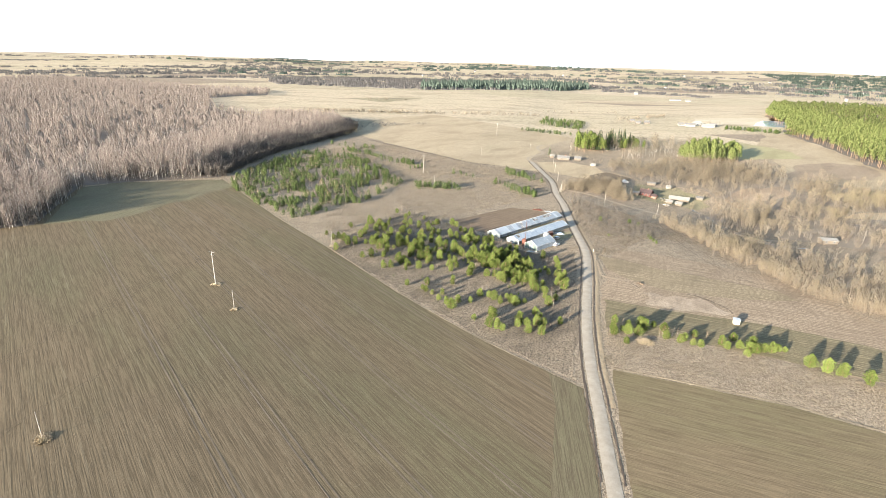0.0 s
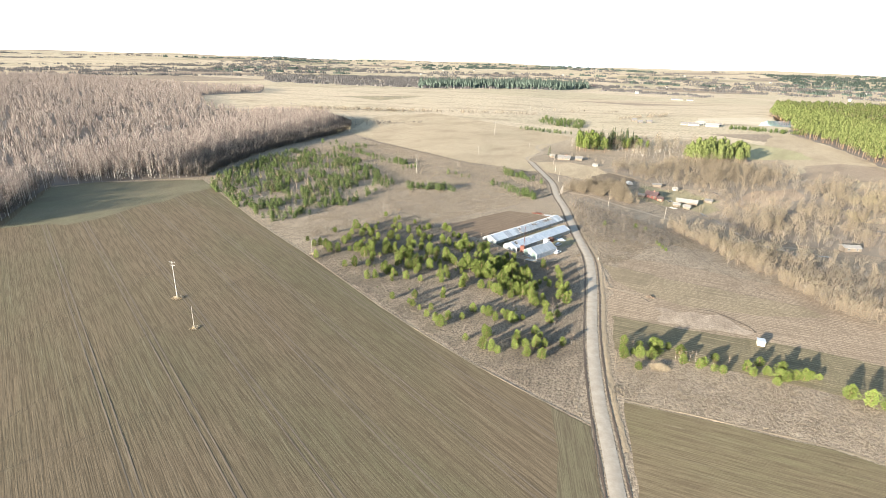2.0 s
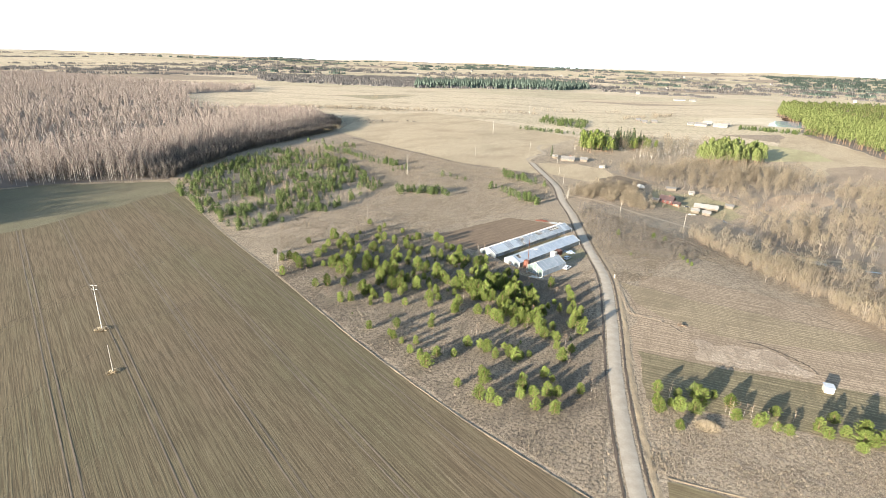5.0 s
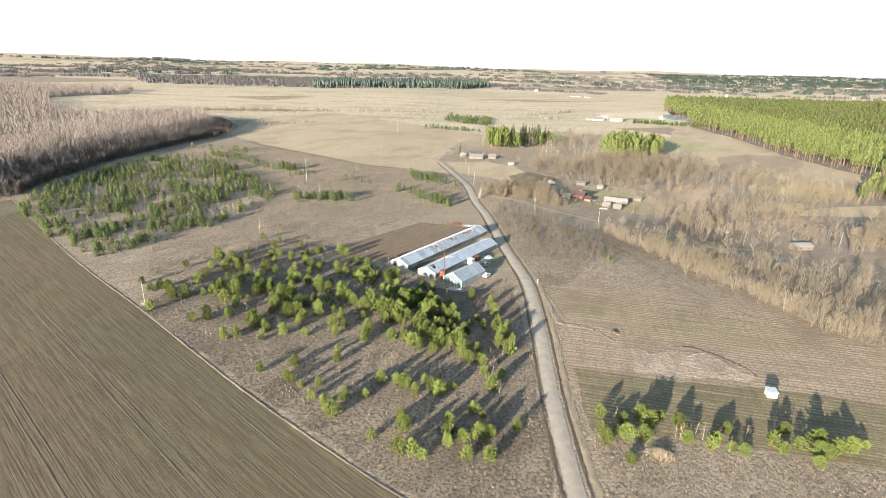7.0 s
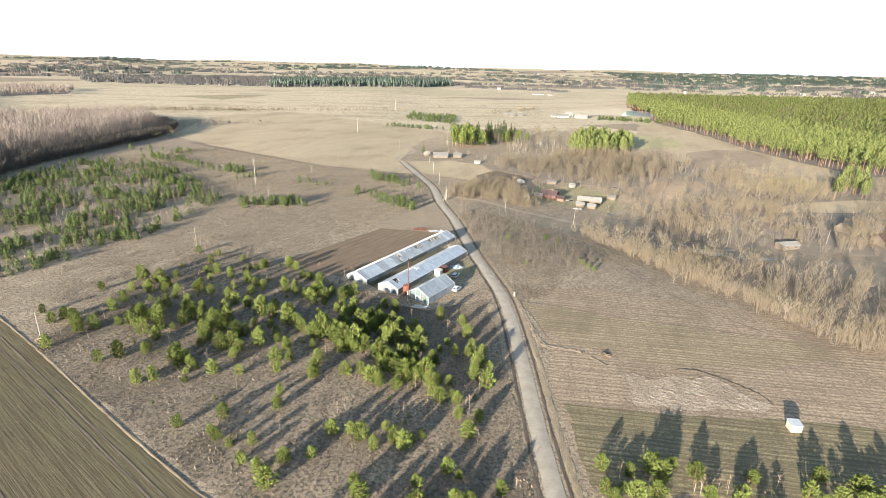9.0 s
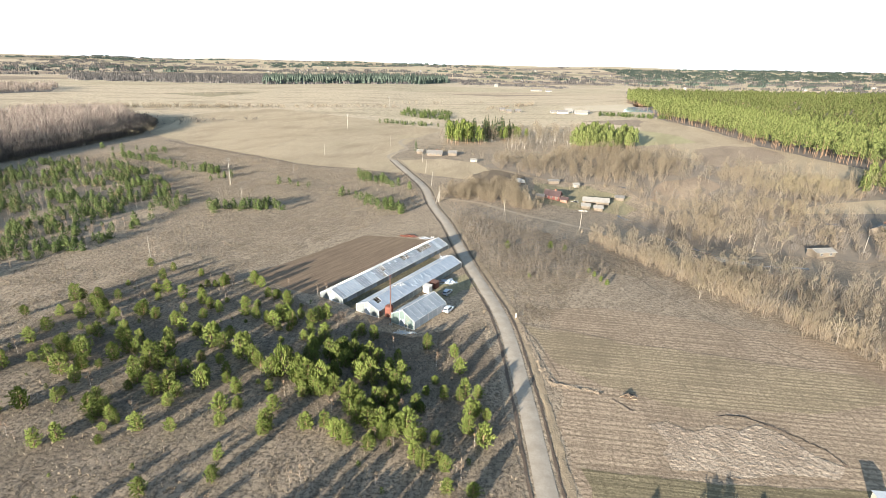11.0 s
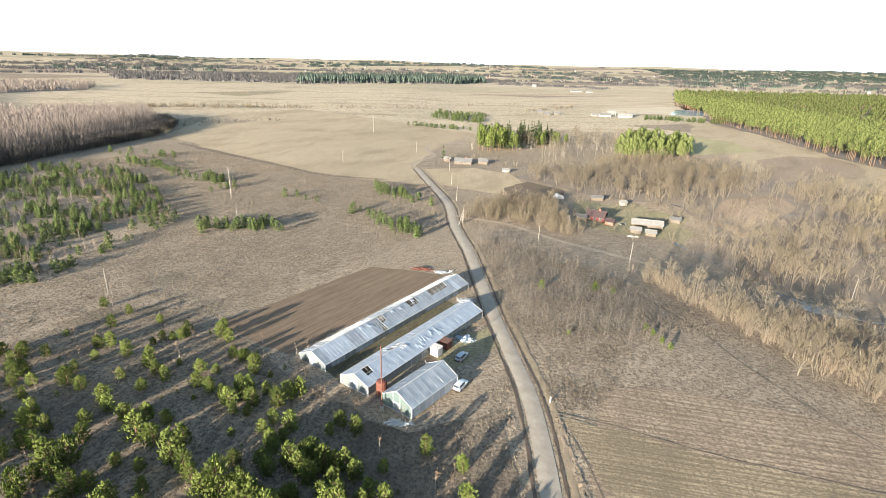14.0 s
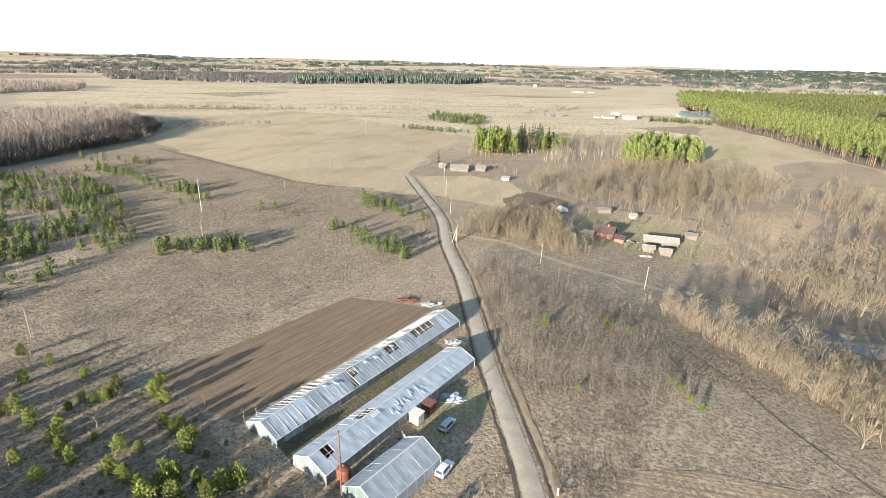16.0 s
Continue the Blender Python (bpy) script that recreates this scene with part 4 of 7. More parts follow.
def joined(name, shapes, places, materials, label, category):
    """Many plants as one mesh; places = rows of x, y, size, turn."""
    vs, fs, ms, total = [], [], [], 0
    arrays = []
    for sh in shapes:
        tri = []
        slots = []
        for f, m in zip(sh.f, sh.m):
            tri.append(f[:3])
            slots.append(m)
            if len(f) == 4:
                tri.append((f[0], f[2], f[3]))
                slots.append(m)
        arrays.append((np.array(sh.v), np.array(tri), np.array(slots)))
    pick = random.Random(len(places))
    zs = land([p[0] for p in places], [p[1] for p in places])
    for (x, y, size, turn), z in zip(places, zs):
        v, t, m = arrays[pick.randrange(len(arrays))]
        c, s = math.cos(turn) * size, math.sin(turn) * size
        vs.append(np.stack([v[:, 0] * c - v[:, 1] * s + x, v[:, 0] * s + v[:, 1] * c + y, v[:, 2] * size + z], -1))
        fs.append(t + total)
        ms.append(m)
        total += len(v)
    v, f, m = np.concatenate(vs), np.concatenate(fs), np.concatenate(ms)
    me = bpy.data.meshes.new(name)
    me.vertices.add(len(v))
    me.vertices.foreach_set("co", v.ravel())
    me.loops.add(f.size)
    me.loops.foreach_set("vertex_index", f.ravel())
    me.polygons.add(len(f))
    me.polygons.foreach_set("loop_start", np.arange(len(f)) * 3)
    me.polygons.foreach_set("material_index", m)
    me.update(calc_edges=True)
    for k in materials:
        me.materials.append(k)
    return tagged(new(name, me), label, category, kind="stuff")


def inside(x, y, outline):
    hit = False
    for (ax, ay), (bx, by) in zip(outline, outline[1:] + outline[:1]):
        if (ay > y) != (by > y) and x < (bx - ax) * (y - ay) / (by - ay) + ax:
            hit = not hit
    return hit


def scatter(outline, count, sizes, seed, keep=None):
    rng = random.Random(seed)
    xs, ys = [p[0] for p in outline], [p[1] for p in outline]
    out = []
    for _ in range(count * 30):
        if len(out) >= count:
            break
        x, y = rng.uniform(min(xs), max(xs)), rng.uniform(min(ys), max(ys))
        if inside(x, y, outline) and (keep is None or keep(x, y, rng)):
            out.append((x, y, rng.uniform(*sizes), rng.uniform(0, 6.283)))
    return out

# ---- woods ----
FOREST = [(-244, 226), (-252, 255), (-262, 335), (-250, 470), (-262, 520), (-290, 562), (-335, 577), (-400, 586), (-460, 592), (-530, 632), (-600, 702), (-652, 770), (-690, 815), (-679, 880), (-640, 940), (-700, 1050), (-860, 1060), (-1500, 1200), (-1500, 300), (-700, 60), (-420, 40), (-300, 60), (-262, 98), (-312, 173), (-288, 196)]


def sheltered(places):
    """Trees lower at the forest's eastern edge, tall behind it."""
    out = []
    for x, y, s, a in places:
        d = float(np.interp(y, [226, 255, 335, 470, 520, 562, 577], [-244, -252, -262, -250, -262, -290, -335])) - x
        out.append((x, y, s * (min(1.2, 0.35 + max(d, 0) / 30) if y > 200 else 1.0), a))
    return out


birch = [bare_tree(100 + k, 13, 0.24, 11, 3, 0.28, 0.0075) for k in range(6)]
brush = [bare_bush(140 + k, 7, 7, 9, 0.42, 0.013) for k in range(4)]
joined("birch_forest", birch, sheltered(scatter(FOREST, 1500, (0.8, 1.25), 5, lambda x, y, r: x > -390 + r.random() * 60) + scatter([(-244, 226), (-252, 255), (-262, 335), (-250, 470), (-262, 520), (-290, 560), (-345, 570), (-320, 500), (-312, 470), (-322, 335), (-312, 255), (-300, 200)], 560, (0.85, 1.2), 38)) + scatter([(-262, 98), (-300, 60), (-400, 45), (-400, 120), (-312, 173)], 330, (0.95, 1.3), 35), [M["birch_bark"], M["twigs_red"]], "leafless birch and alder forest with pale trunks", "forest")
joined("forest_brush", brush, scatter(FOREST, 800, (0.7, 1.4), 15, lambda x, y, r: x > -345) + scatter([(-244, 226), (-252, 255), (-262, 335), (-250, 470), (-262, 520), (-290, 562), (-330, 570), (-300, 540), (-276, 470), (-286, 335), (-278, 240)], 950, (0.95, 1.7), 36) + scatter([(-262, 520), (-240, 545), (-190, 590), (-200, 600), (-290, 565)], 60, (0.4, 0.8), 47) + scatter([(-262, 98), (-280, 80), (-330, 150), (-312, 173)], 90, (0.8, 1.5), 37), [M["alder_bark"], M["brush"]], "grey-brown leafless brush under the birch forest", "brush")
birch_deep = [far_tree(160 + k, 14, False, 34, 0.010) for k in range(6)]
DEEP = [(-247, 230), (-256, 260), (-265, 335), (-253, 470), (-265, 520), (-292, 560), (-340, 574), (-420, 584), (-420, 560), (-350, 470), (-350, 335), (-350, 255), (-318, 190), (-296, 204)]
joined("birch_forest_core", birch_deep, sheltered(scatter(DEEP, 2300, (0.7, 1.1), 39)) + scatter([(-266, 94), (-300, 62), (-400, 47), (-400, 160), (-316, 170)], 420, (0.7, 1.05), 40), [M["birch_bark"], M["twigs_red"]], "close-set leafless birches inside the forest", "forest")
joined("forest_edge_scrub", birch_deep, scatter([(-243, 226), (-251, 255), (-261, 335), (-249, 470), (-261, 520), (-288, 560), (-320, 572), (-290, 530), (-274, 470), (-284, 335), (-276, 250), (-270, 215)], 1300, (0.45, 0.72), 48) + scatter([(-262, 98), (-290, 70), (-340, 120), (-318, 172)], 200, (0.4, 0.7), 49), [M["alder_bark"], M["brush"]], "dense scrub along the forest edge, coloured dark for its shade", "brush")
birch_far = [far_tree(120 + k, 14, False, 22, 0.017) for k in range(6)]
joined("birch_forest_behind", birch_far, scatter(FOREST, 12500, (0.7, 1.2), 6, lambda x, y, r: x < -350), [M["birch_bark"], M["twigs_red"]], "leafless birch forest far behind the field", "forest")
PINEWOOD = [(279, 721), (284, 609), (278, 490), (282, 435), (293, 381), (420, 300), (1000, 500), (1050, 1324), (426, 1277), (330, 1000), (300, 800)]
pines = [wood_pine(200 + k, 16, 48, 0.85) for k in range(6)]
big_pines = [wood_pine(240 + k, 17, 80, 0.85, 0.3) for k in range(5)]
pines_far = [wood_pine(220 + k, 16, 17, 1.4) for k in range(5)]
joined("pine_forest", pines, scatter(PINEWOOD, 2500, (0.72, 1.08), 8, lambda x, y, r: x < 385 + r.random() * 50), [M["bark"], M["needles_wood"]], "dense green pine forest lit by low sun", "forest")
joined("pine_forest_behind", pines_far, scatter(PINEWOOD, 5600, (0.75, 1.1), 7, lambda x, y, r: x > 365 + r.random() * 50), [M["bark"], M["needles_wood"]], "dense green pine forest stretching away", "forest")
alder = [bare_bush(300 + k, 7, 12, 14, 0.42, 0.0052) for k in range(6)]
tall = [bare_tree(320 + k, 11, 0.3, 18, 5, 0.2, 0.0038) for k in range(6)]
HEDGE = [(56, 226), (62, 212), (74, 188), (87, 157), (98, 131), (112, 117), (135, 98), (170, 90), (170, 140), (125, 188), (100, 206), (76, 226)]
BROOK = [(98, 236), (150, 205), (250, 170), (270, 300), (240, 335), (165, 402), (120, 432), (75, 405), (40, 392), (24, 372), (48, 350), (62, 336), (100, 330), (107, 300), (100, 276), (84, 262)]
CLEARING = [(132, 342), (161, 354), (158, 324), (136, 290), (115, 284), (111, 306)]


def light_stand(x, y, r):
    return outside_clearing(x, y, r) and noise.noise((x / 26, y / 26, 11)) > r.uniform(-0.25, 0.1)


def dark_stand(x, y, r):
    return outside_clearing(x, y, r) and noise.noise((x / 26, y / 26, 11)) < r.uniform(-0.1, 0.2)


def outside_clearing(x, y, r):
    if inside(x, y, [(170, 268), (210, 264), (255, 270), (262, 300), (214, 294), (182, 283)]):
        return False
    if noise.noise((x / 13, y / 17, 21)) < -0.22 and r.random() < 0.8:
        return False
    return math.hypot(x - 141, y - 209) > 10 and (not inside(x, y, CLEARING) or r.random() < 0.12)


THICKET = [(-4, 278), (15, 282), (36, 268), (46, 272), (38, 290), (40, 318), (16, 314), (2, 300)]
HEDGE_FRONT = [(56, 226), (62, 212), (74, 188), (87, 157), (98, 131), (112, 117), (135, 98)]
front_rng = random.Random(19)
front = [(p.x + front_rng.gauss(2, 2), p.y + front_rng.gauss(2, 2), front_rng.uniform(0.6, 1.05), front_rng.uniform(0, 6)) for p in smooth_line(HEDGE_FRONT, 1.1)]
joined("alder_hedge", alder, front + scatter(HEDGE, 220, (0.5, 1.0), 9), [M["alder_bark"], M["scrub"]], "leafless alder and willow belt along the meadow", "wood")
joined("alder_wood", alder, scatter(BROOK, 520, (0.5, 1.1), 10, light_stand), [M["alder_bark"], M["scrub"]], "leafless alder wood along the stream", "wood")
# same alders in a darker colour, painting the shadows among the lit crowns
joined("dark_alders", alder, scatter(BROOK, 430, (0.4, 0.95), 93, dark_stand) + scatter(HEDGE, 130, (0.5, 0.95), 94), [M["alder_bark"], M["brush"]], "leafless alders of the stream wood, coloured dark for shaded gaps", "wood")
joined("field_pines", big_pines, scatter([(222, 300), (246, 300), (264, 322), (262, 345), (240, 328)], 26, (0.6, 0.95), 50), [M["bark"], M["needles_wood"]], "green pines at the corner of the pale field", "wood")
joined("willow_bushes", alder, scatter([(186, 292), (214, 296), (240, 330), (215, 345), (176, 325)], 130, (0.7, 1.2), 11) + scatter([(150, 258), (170, 262), (178, 282), (160, 290)], 25, (0.6, 1.0), 51), [M["alder_bark"], M["willow"]], "yellowish leafless willow bushes in the wet ground", "bushes")
BELT = [(24, 372), (62, 338), (100, 332), (140, 347), (165, 402), (120, 432), (75, 405), (40, 392)]
joined("tall_alders", tall, scatter(BROOK, 520, (0.65, 1.2), 12, light_stand) + scatter(HEDGE, 150, (0.6, 1.0), 13) + [(x, y, q * 0.95, a) for x, y, q, a in front[::2]], [M["willow_bark"], M["twigs"]], "tall leafless trees with pale trunks by the stream", "wood")
joined("tree_belt", tall, scatter(BELT, 380, (0.6, 1.0), 98) + scatter(THICKET, 70, (0.5, 0.85), 99), [M["alder_bark"], M["twigs"]], "close belt of leafless trees behind the farm garden", "wood")
joined("thicket", alder, scatter(THICKET, 240, (0.65, 1.15), 14), [M["alder_bark"], M["twigs"]], "leafless grey-brown thicket beside the road", "wood")
sap = [bare_tree(400 + k, 3, 0.26, 8, 3, 0.12, 0.008) for k in range(6)]
joined("scrub_saplings", sap, scatter([(9, 190), (30, 172), (52, 184), (50, 214), (30, 245), (2, 262), (0, 240)], 700, (0.7, 1.7), 16), [M["alder_bark"], M["brush"]], "thin leafless saplings over the rough slope", "saplings")
PLANT = [(-232, 211), (-176, 166), (-146, 150), (-126, 178), (-116, 255), (-150, 300), (-176, 330), (-238, 361), (-248, 283)]
joined("birch_saplings", sap, scatter(PLANT, 520, (0.7, 1.7), 17) + scatter([(-112, 120), (-90, 105), (-40, 76), (6, 70), (4, 126), (-8, 146), (-60, 182), (-95, 190)], 90, (0.6, 1.5), 18) + scatter([(-120, 190), (-60, 186), (-26, 240), (-24, 340), (-86, 346), (-200, 380), (-150, 305)], 90, (0.5, 1.1), 97), [M["birch_bark"], M["sapling"]], "orange-brown birch saplings among the young pines", "saplings")

# young pines: eight shapes, each with trunk and crown
PINE_SHAPES = [young_pine(500 + k, 5.0, 10 + k % 3, 8 + k % 2, 5, 0.95, 1.22) for k in range(8)]
LIGHT_PINES = [young_pine(540 + k, 5.0, 5, 6, 3, 1.65, 1.25)[1] for k in range(5)]
joined("young_pine_plantation", LIGHT_PINES,
       [(x, y, s, a) for x, y, s, a in scatter(PLANT, 1150, (0.38, 0.9), 19, lambda x, y, r: noise.noise((x / 20, y / 20, 3)) > -0.16 or r.random() < 0.12)], [M["needles_small"]], "young green pines spread over the far plantation", "pines")
LINES = [((-106, 248), (-76, 254), 28), ((-54, 285), (-17, 253), 26), ((-54, 330), (-19, 302), 24), ((-208, 368), (-124, 318), 46), ((-130, 300), (-112, 318), 6), ((-98, 303), (-74, 294), 5), ((-66, 607), (2, 586), 34), ((-250, 400), (-190, 385), 12)]
rng = random.Random(77)
strays = [(ax + (bx - ax) * q + rng.gauss(0, 2), ay + (by - ay) * q + rng.gauss(0, 2.5), rng.uniform(0.55, 1.05), rng.uniform(0, 6))
          for (ax, ay), (bx, by), n in LINES for q in (rng.random() for _ in range(n))]
strays += scatter([(-55, 690), (5, 640), (14, 730), (-47, 765)], 160, (0.7, 1.1), 20) + scatter([(205, 740), (292, 712), (296, 735), (215, 762)], 90, (0.7, 1.2), 21)
joined("scattered_pines", LIGHT_PINES, strays, [M["needles_small"]], "loose rows of small green pines in the meadow", "pines")
joined("pine_clump", big_pines, scatter([(97, 440), (128, 436), (150, 447), (160, 468), (158, 500), (135, 510), (112, 485)], 140, (0.75, 1.08), 22), [M["bark"], M["needles_wood"]], "dense clump of grown green pines", "wood")
spruces = [spruce_tree(600 + k, 18, 12) for k in range(4)]
joined("spruce_clump", spruces, scatter([(8, 468), (40, 478), (66, 510), (60, 550), (12, 535)], 48, (0.7, 1.1), 23), [M["bark"], M["spruce"]], "dark spruces behind the farmstead", "wood")
joined("pines_by_farm", big_pines, scatter([(2, 462), (22, 455), (32, 464), (22, 510), (4, 520)], 40, (0.7, 1.1), 29) + scatter([(46, 480), (74, 500), (66, 520), (50, 505)], 22, (0.55, 0.75), 30), [M["bark"], M["needles"]], "green pines and bushes behind the farmstead", "wood")
joined("bare_trees_farm", tall, scatter([(-5, 470), (25, 500), (90, 560), (150, 560), (110, 470), (60, 440), (44, 440), (60, 480)], 230, (0.6, 1.15), 24), [M["birch_bark"], M["twigs"]], "leafless trees round the dark spruces", "wood")
hedge_rows = [((-414, 690), (-224, 735), 190), ((-224, 735), (-60, 790), 60), ((-90, 860), (150, 930), 26), ((60, 800), (150, 900), 50), ((-420, 950), (-330, 960), 12), ((150, 780), (215, 800), 14)]
joined("hedge_bushes", alder, [(ax + (bx - ax) * q + rng.gauss(0, 4), ay + (by - ay) * q + rng.gauss(0, 5), rng.uniform(0.5, 1.15), rng.uniform(0, 6))
       for (ax, ay), (bx, by), n in hedge_rows for q in (rng.random() for _ in range(n))], [M["alder_bark"], M["twigs"]], "leafless bushes in lines across the far fields", "bushes")

# distant woods
far_spruce, far_bare = [far_tree(700 + k, 17, True) for k in range(4)], [far_tree(720 + k, 13, False, 12, 0.05) for k in range(4)]
far_copse = [far_clump(740 + k, 9, 15) for k in range(6)]
far_fir = [far_clump(750 + k, 13, 13) for k in range(4)]
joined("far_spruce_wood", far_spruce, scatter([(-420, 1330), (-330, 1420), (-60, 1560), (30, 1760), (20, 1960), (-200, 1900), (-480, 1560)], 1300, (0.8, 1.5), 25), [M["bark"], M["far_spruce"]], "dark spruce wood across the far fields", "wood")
joined("far_birch_wood", far_copse, scatter([(-865, 1330), (-420, 1345), (-300, 1400), (-480, 1560), (-200, 1900), (-600, 2000), (-1050, 1640)], 700, (0.7, 1.2), 26) + scatter([(-440, 1330), (-330, 1400), (-60, 1540), (-100, 1620), (-480, 1500)], 60, (0.8, 1.2), 96) + scatter([(60, 1650), (330, 1500), (360, 1600), (80, 1800)], 60, (0.6, 1.0), 27) + scatter([(430, 1290), (1050, 1335), (1300, 1500), (520, 1420)], 160, (0.7, 1.1), 28), [M["birch_bark"], M["far_wood"]], "leafless woods across the far fields", "wood")


def far_belts(seed, count, near, far):
    r = random.Random(seed)
    out = []
    for _ in range(count):
        d, a = r.uniform(near, far), r.uniform(-0.95, 0.95)
        cx, cy, half = d * math.sin(a), d * math.cos(a), r.uniform(120, 620)
        tilt = r.uniform(-0.25, 0.25)
        for _ in range(int(half * 0.09)):
            s = r.uniform(-half, half)
            out.append((cx + s * math.cos(a + tilt), cy - s * math.sin(a + tilt) + r.gauss(0, 30), r.uniform(0.7, 1.3), r.uniform(0, 6)))
    return [p for p in out if math.hypot(p[0], p[1]) < 4600]


RIDGE = [(950, 2700), (2300, 2300), (2900, 3000), (2200, 3900), (1100, 3900)]
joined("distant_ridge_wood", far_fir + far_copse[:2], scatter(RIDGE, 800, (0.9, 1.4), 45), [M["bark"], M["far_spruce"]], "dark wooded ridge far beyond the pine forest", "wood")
joined("distant_bare_belts", far_copse, far_belts(31, 85, 1900, 4400), [M["birch_bark"], M["far_wood"]], "belts of leafless woodland towards the horizon", "wood")
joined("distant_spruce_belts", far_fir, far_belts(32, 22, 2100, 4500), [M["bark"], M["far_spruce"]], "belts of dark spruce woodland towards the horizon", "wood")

patch("forest_floor", [(x - 3, y) for x, y in FOREST], M["litter"], 0.12, 40, "dark leaf litter under the birch forest", "forest floor", rag=0)
patch("wood_floor", BROOK, M["litter_pale"], 0.05, 8, "dark leaf litter under the alder wood", "forest floor", rag=4)
patch("pine_floor", PINEWOOD, M["litter"], 0.1, 60, "dark needle litter under the pine forest", "forest floor", rag=5)

# ---- pines by the greenhouses, one by one ----
# foot and height of each tree
PINES_A = [(-116.3, 129.3, 2.4), (-110.4, 124.1, 3.2), (-110, 145.6, 2.6), (-108.4, 126.3, 3.6), (-105, 124.8, 4.1), (-103.3, 111.6, 3.6), (-103.1, 154.5, 5), (-102.1, 156.1, 2.8), (-101.3, 146.1, 2.9), (-100.5, 119.8, 4.9), (-99.4, 137.9, 3.5), (-99.1, 132.3, 4), (-98.7, 157.6, 2.7), (-97.7, 122, 4.1), (-97.6, 153.4, 2.8), (-97.2, 155, 3.5), (-96, 180.7, 2.7), (-95.6, 145.2, 4.1), (-95, 165.7, 1.5), (-93.2, 124.5, 2.3), (-93.2, 132.4, 1.8), (-93, 148.1, 4.2), (-92.9, 156.9, 2.8), (-92.2, 139.2, 1.9), (-92, 149.6, 3.5), (-91.1, 145.6, 2.6), (-90.6, 130.9, 3.5), (-90.2, 124.9, 4.2), (-89.6, 128.8, 4.3), (-88.6, 137.2, 2.2)]
PINES_B = [(-87.9, 106.8, 3), (-87.9, 146.7, 2.7), (-87.9, 178.2, 2.6), (-87.6, 171.1, 3.4), (-86.8, 128.7, 3), (-86.7, 124.9, 2.3), (-86.6, 163.7, 1.8), (-86.3, 142.2, 2.6), (-86.1, 136.2, 3.9), (-84.9, 161.9, 2.9), (-84.6, 120.5, 4.7), (-84.2, 108.8, 4.6), (-83.9, 127, 5.5), (-83.5, 152.6, 2.3), (-83.4, 149, 2.7), (-82.3, 162.8, 3.7), (-82.2, 157, 2.2), (-81.6, 122.5, 3.5), (-81.4, 147.8, 4.2), (-80.6, 137.8, 3.7), (-80.4, 135.6, 3.2), (-79.8, 117.5, 4), (-79.6, 113.6, 1.6), (-79.3, 111, 3), (-78.5, 123.6, 1.7), (-78.4, 134.6, 3.4), (-78, 174.9, 2.3), (-77.8, 146.5, 3.1), (-77.2, 126.5, 4.3), (-76.5, 159.2, 4)]
PINES_C = [(-75.7, 129.6, 3.7), (-74.8, 98.6, 3.6), (-74.8, 133.8, 3.8), (-73.9, 129.7, 3.5), (-73.7, 164.7, 1.8), (-73, 167.3, 2.2), (-72.4, 150.9, 2.7), (-72.1, 100.3, 3.7), (-71.6, 108.9, 3.8), (-71.4, 111.2, 3.5), (-71.3, 143.5, 3.8), (-71.1, 159, 3.3), (-70.9, 167.5, 2), (-70.8, 174.3, 1.6), (-69.8, 136.4, 3.2), (-69.7, 156.1, 3.6), (-69.6, 106.5, 3.2), (-69, 168.4, 2.7), (-68.9, 119.9, 5.3), (-68.8, 126.1, 5.6), (-68.7, 108.6, 3.2), (-68.7, 123.4, 2.9), (-68.4, 140.7, 3.6), (-68.4, 169.6, 3), (-68.1, 115.9, 2.2), (-67.6, 118.3, 2.8), (-67.3, 132.3, 3.8), (-66.6, 153.4, 3.3), (-66.4, 106.7, 2.8), (-66.2, 103.6, 1.4)]
PINES_D = [(-66.2, 147.7, 2.8), (-65.9, 123.6, 4.2), (-65.8, 127.3, 5.6), (-64.8, 99.9, 1.7), (-64.8, 105.5, 2), (-64, 138.7, 3.6), (-63.8, 157.6, 1.4), (-63.7, 116.9, 1.9), (-63.7, 151.7, 3.4), (-62.5, 114.8, 4.8), (-62, 175.7, 2.2), (-61.6, 118.7, 2.8), (-60.9, 121.2, 4.8), (-60.1, 170.5, 4.3), (-60, 103.9, 3.7), (-60, 139.5, 3.7), (-59.8, 115.6, 4.6), (-59.4, 85.1, 2.6), (-59.1, 122.2, 3.6), (-58.7, 134, 5.9), (-58.5, 127.8, 2.4), (-58.3, 155.7, 3.1), (-58.1, 111.2, 2.7), (-57.7, 114.2, 3.3), (-57.7, 168.9, 3.4), (-56.4, 150.6, 3.2), (-55.9, 138.7, 3), (-55.2, 133.1, 4.5), (-54.9, 146.2, 0.9), (-54.7, 155.8, 2)]
PINES_E = [(-54.5, 119.9, 4.2), (-54.2, 104.2, 2.6), (-54.2, 127.1, 2.4), (-54, 117.6, 4.9), (-53.9, 162.4, 2.9), (-52.8, 149, 3.5), (-52.6, 83.7, 1.9), (-52, 89.1, 3), (-51.3, 161, 2.9), (-51.1, 162.7, 2.1), (-50.9, 122.7, 3), (-50.7, 81.9, 2.6), (-50.2, 133.5, 4.5), (-50.1, 129.4, 6.4), (-49.8, 119.8, 2.3), (-49.6, 147.4, 3), (-47.9, 160.4, 2.4), (-47.6, 80.2, 1.9), (-47.6, 110.3, 4.1), (-47.6, 145.4, 4.2), (-47.3, 150.8, 3.5), (-46.8, 127.6, 4.4), (-46.8, 156.7, 4.7), (-46.7, 116.3, 3.4), (-46.1, 106, 2.8), (-45.8, 148.2, 4.2), (-45.5, 143.1, 2.1), (-44.9, 149.6, 4.3), (-44.7, 125.8, 3.7), (-44.5, 111.2, 2.7)]
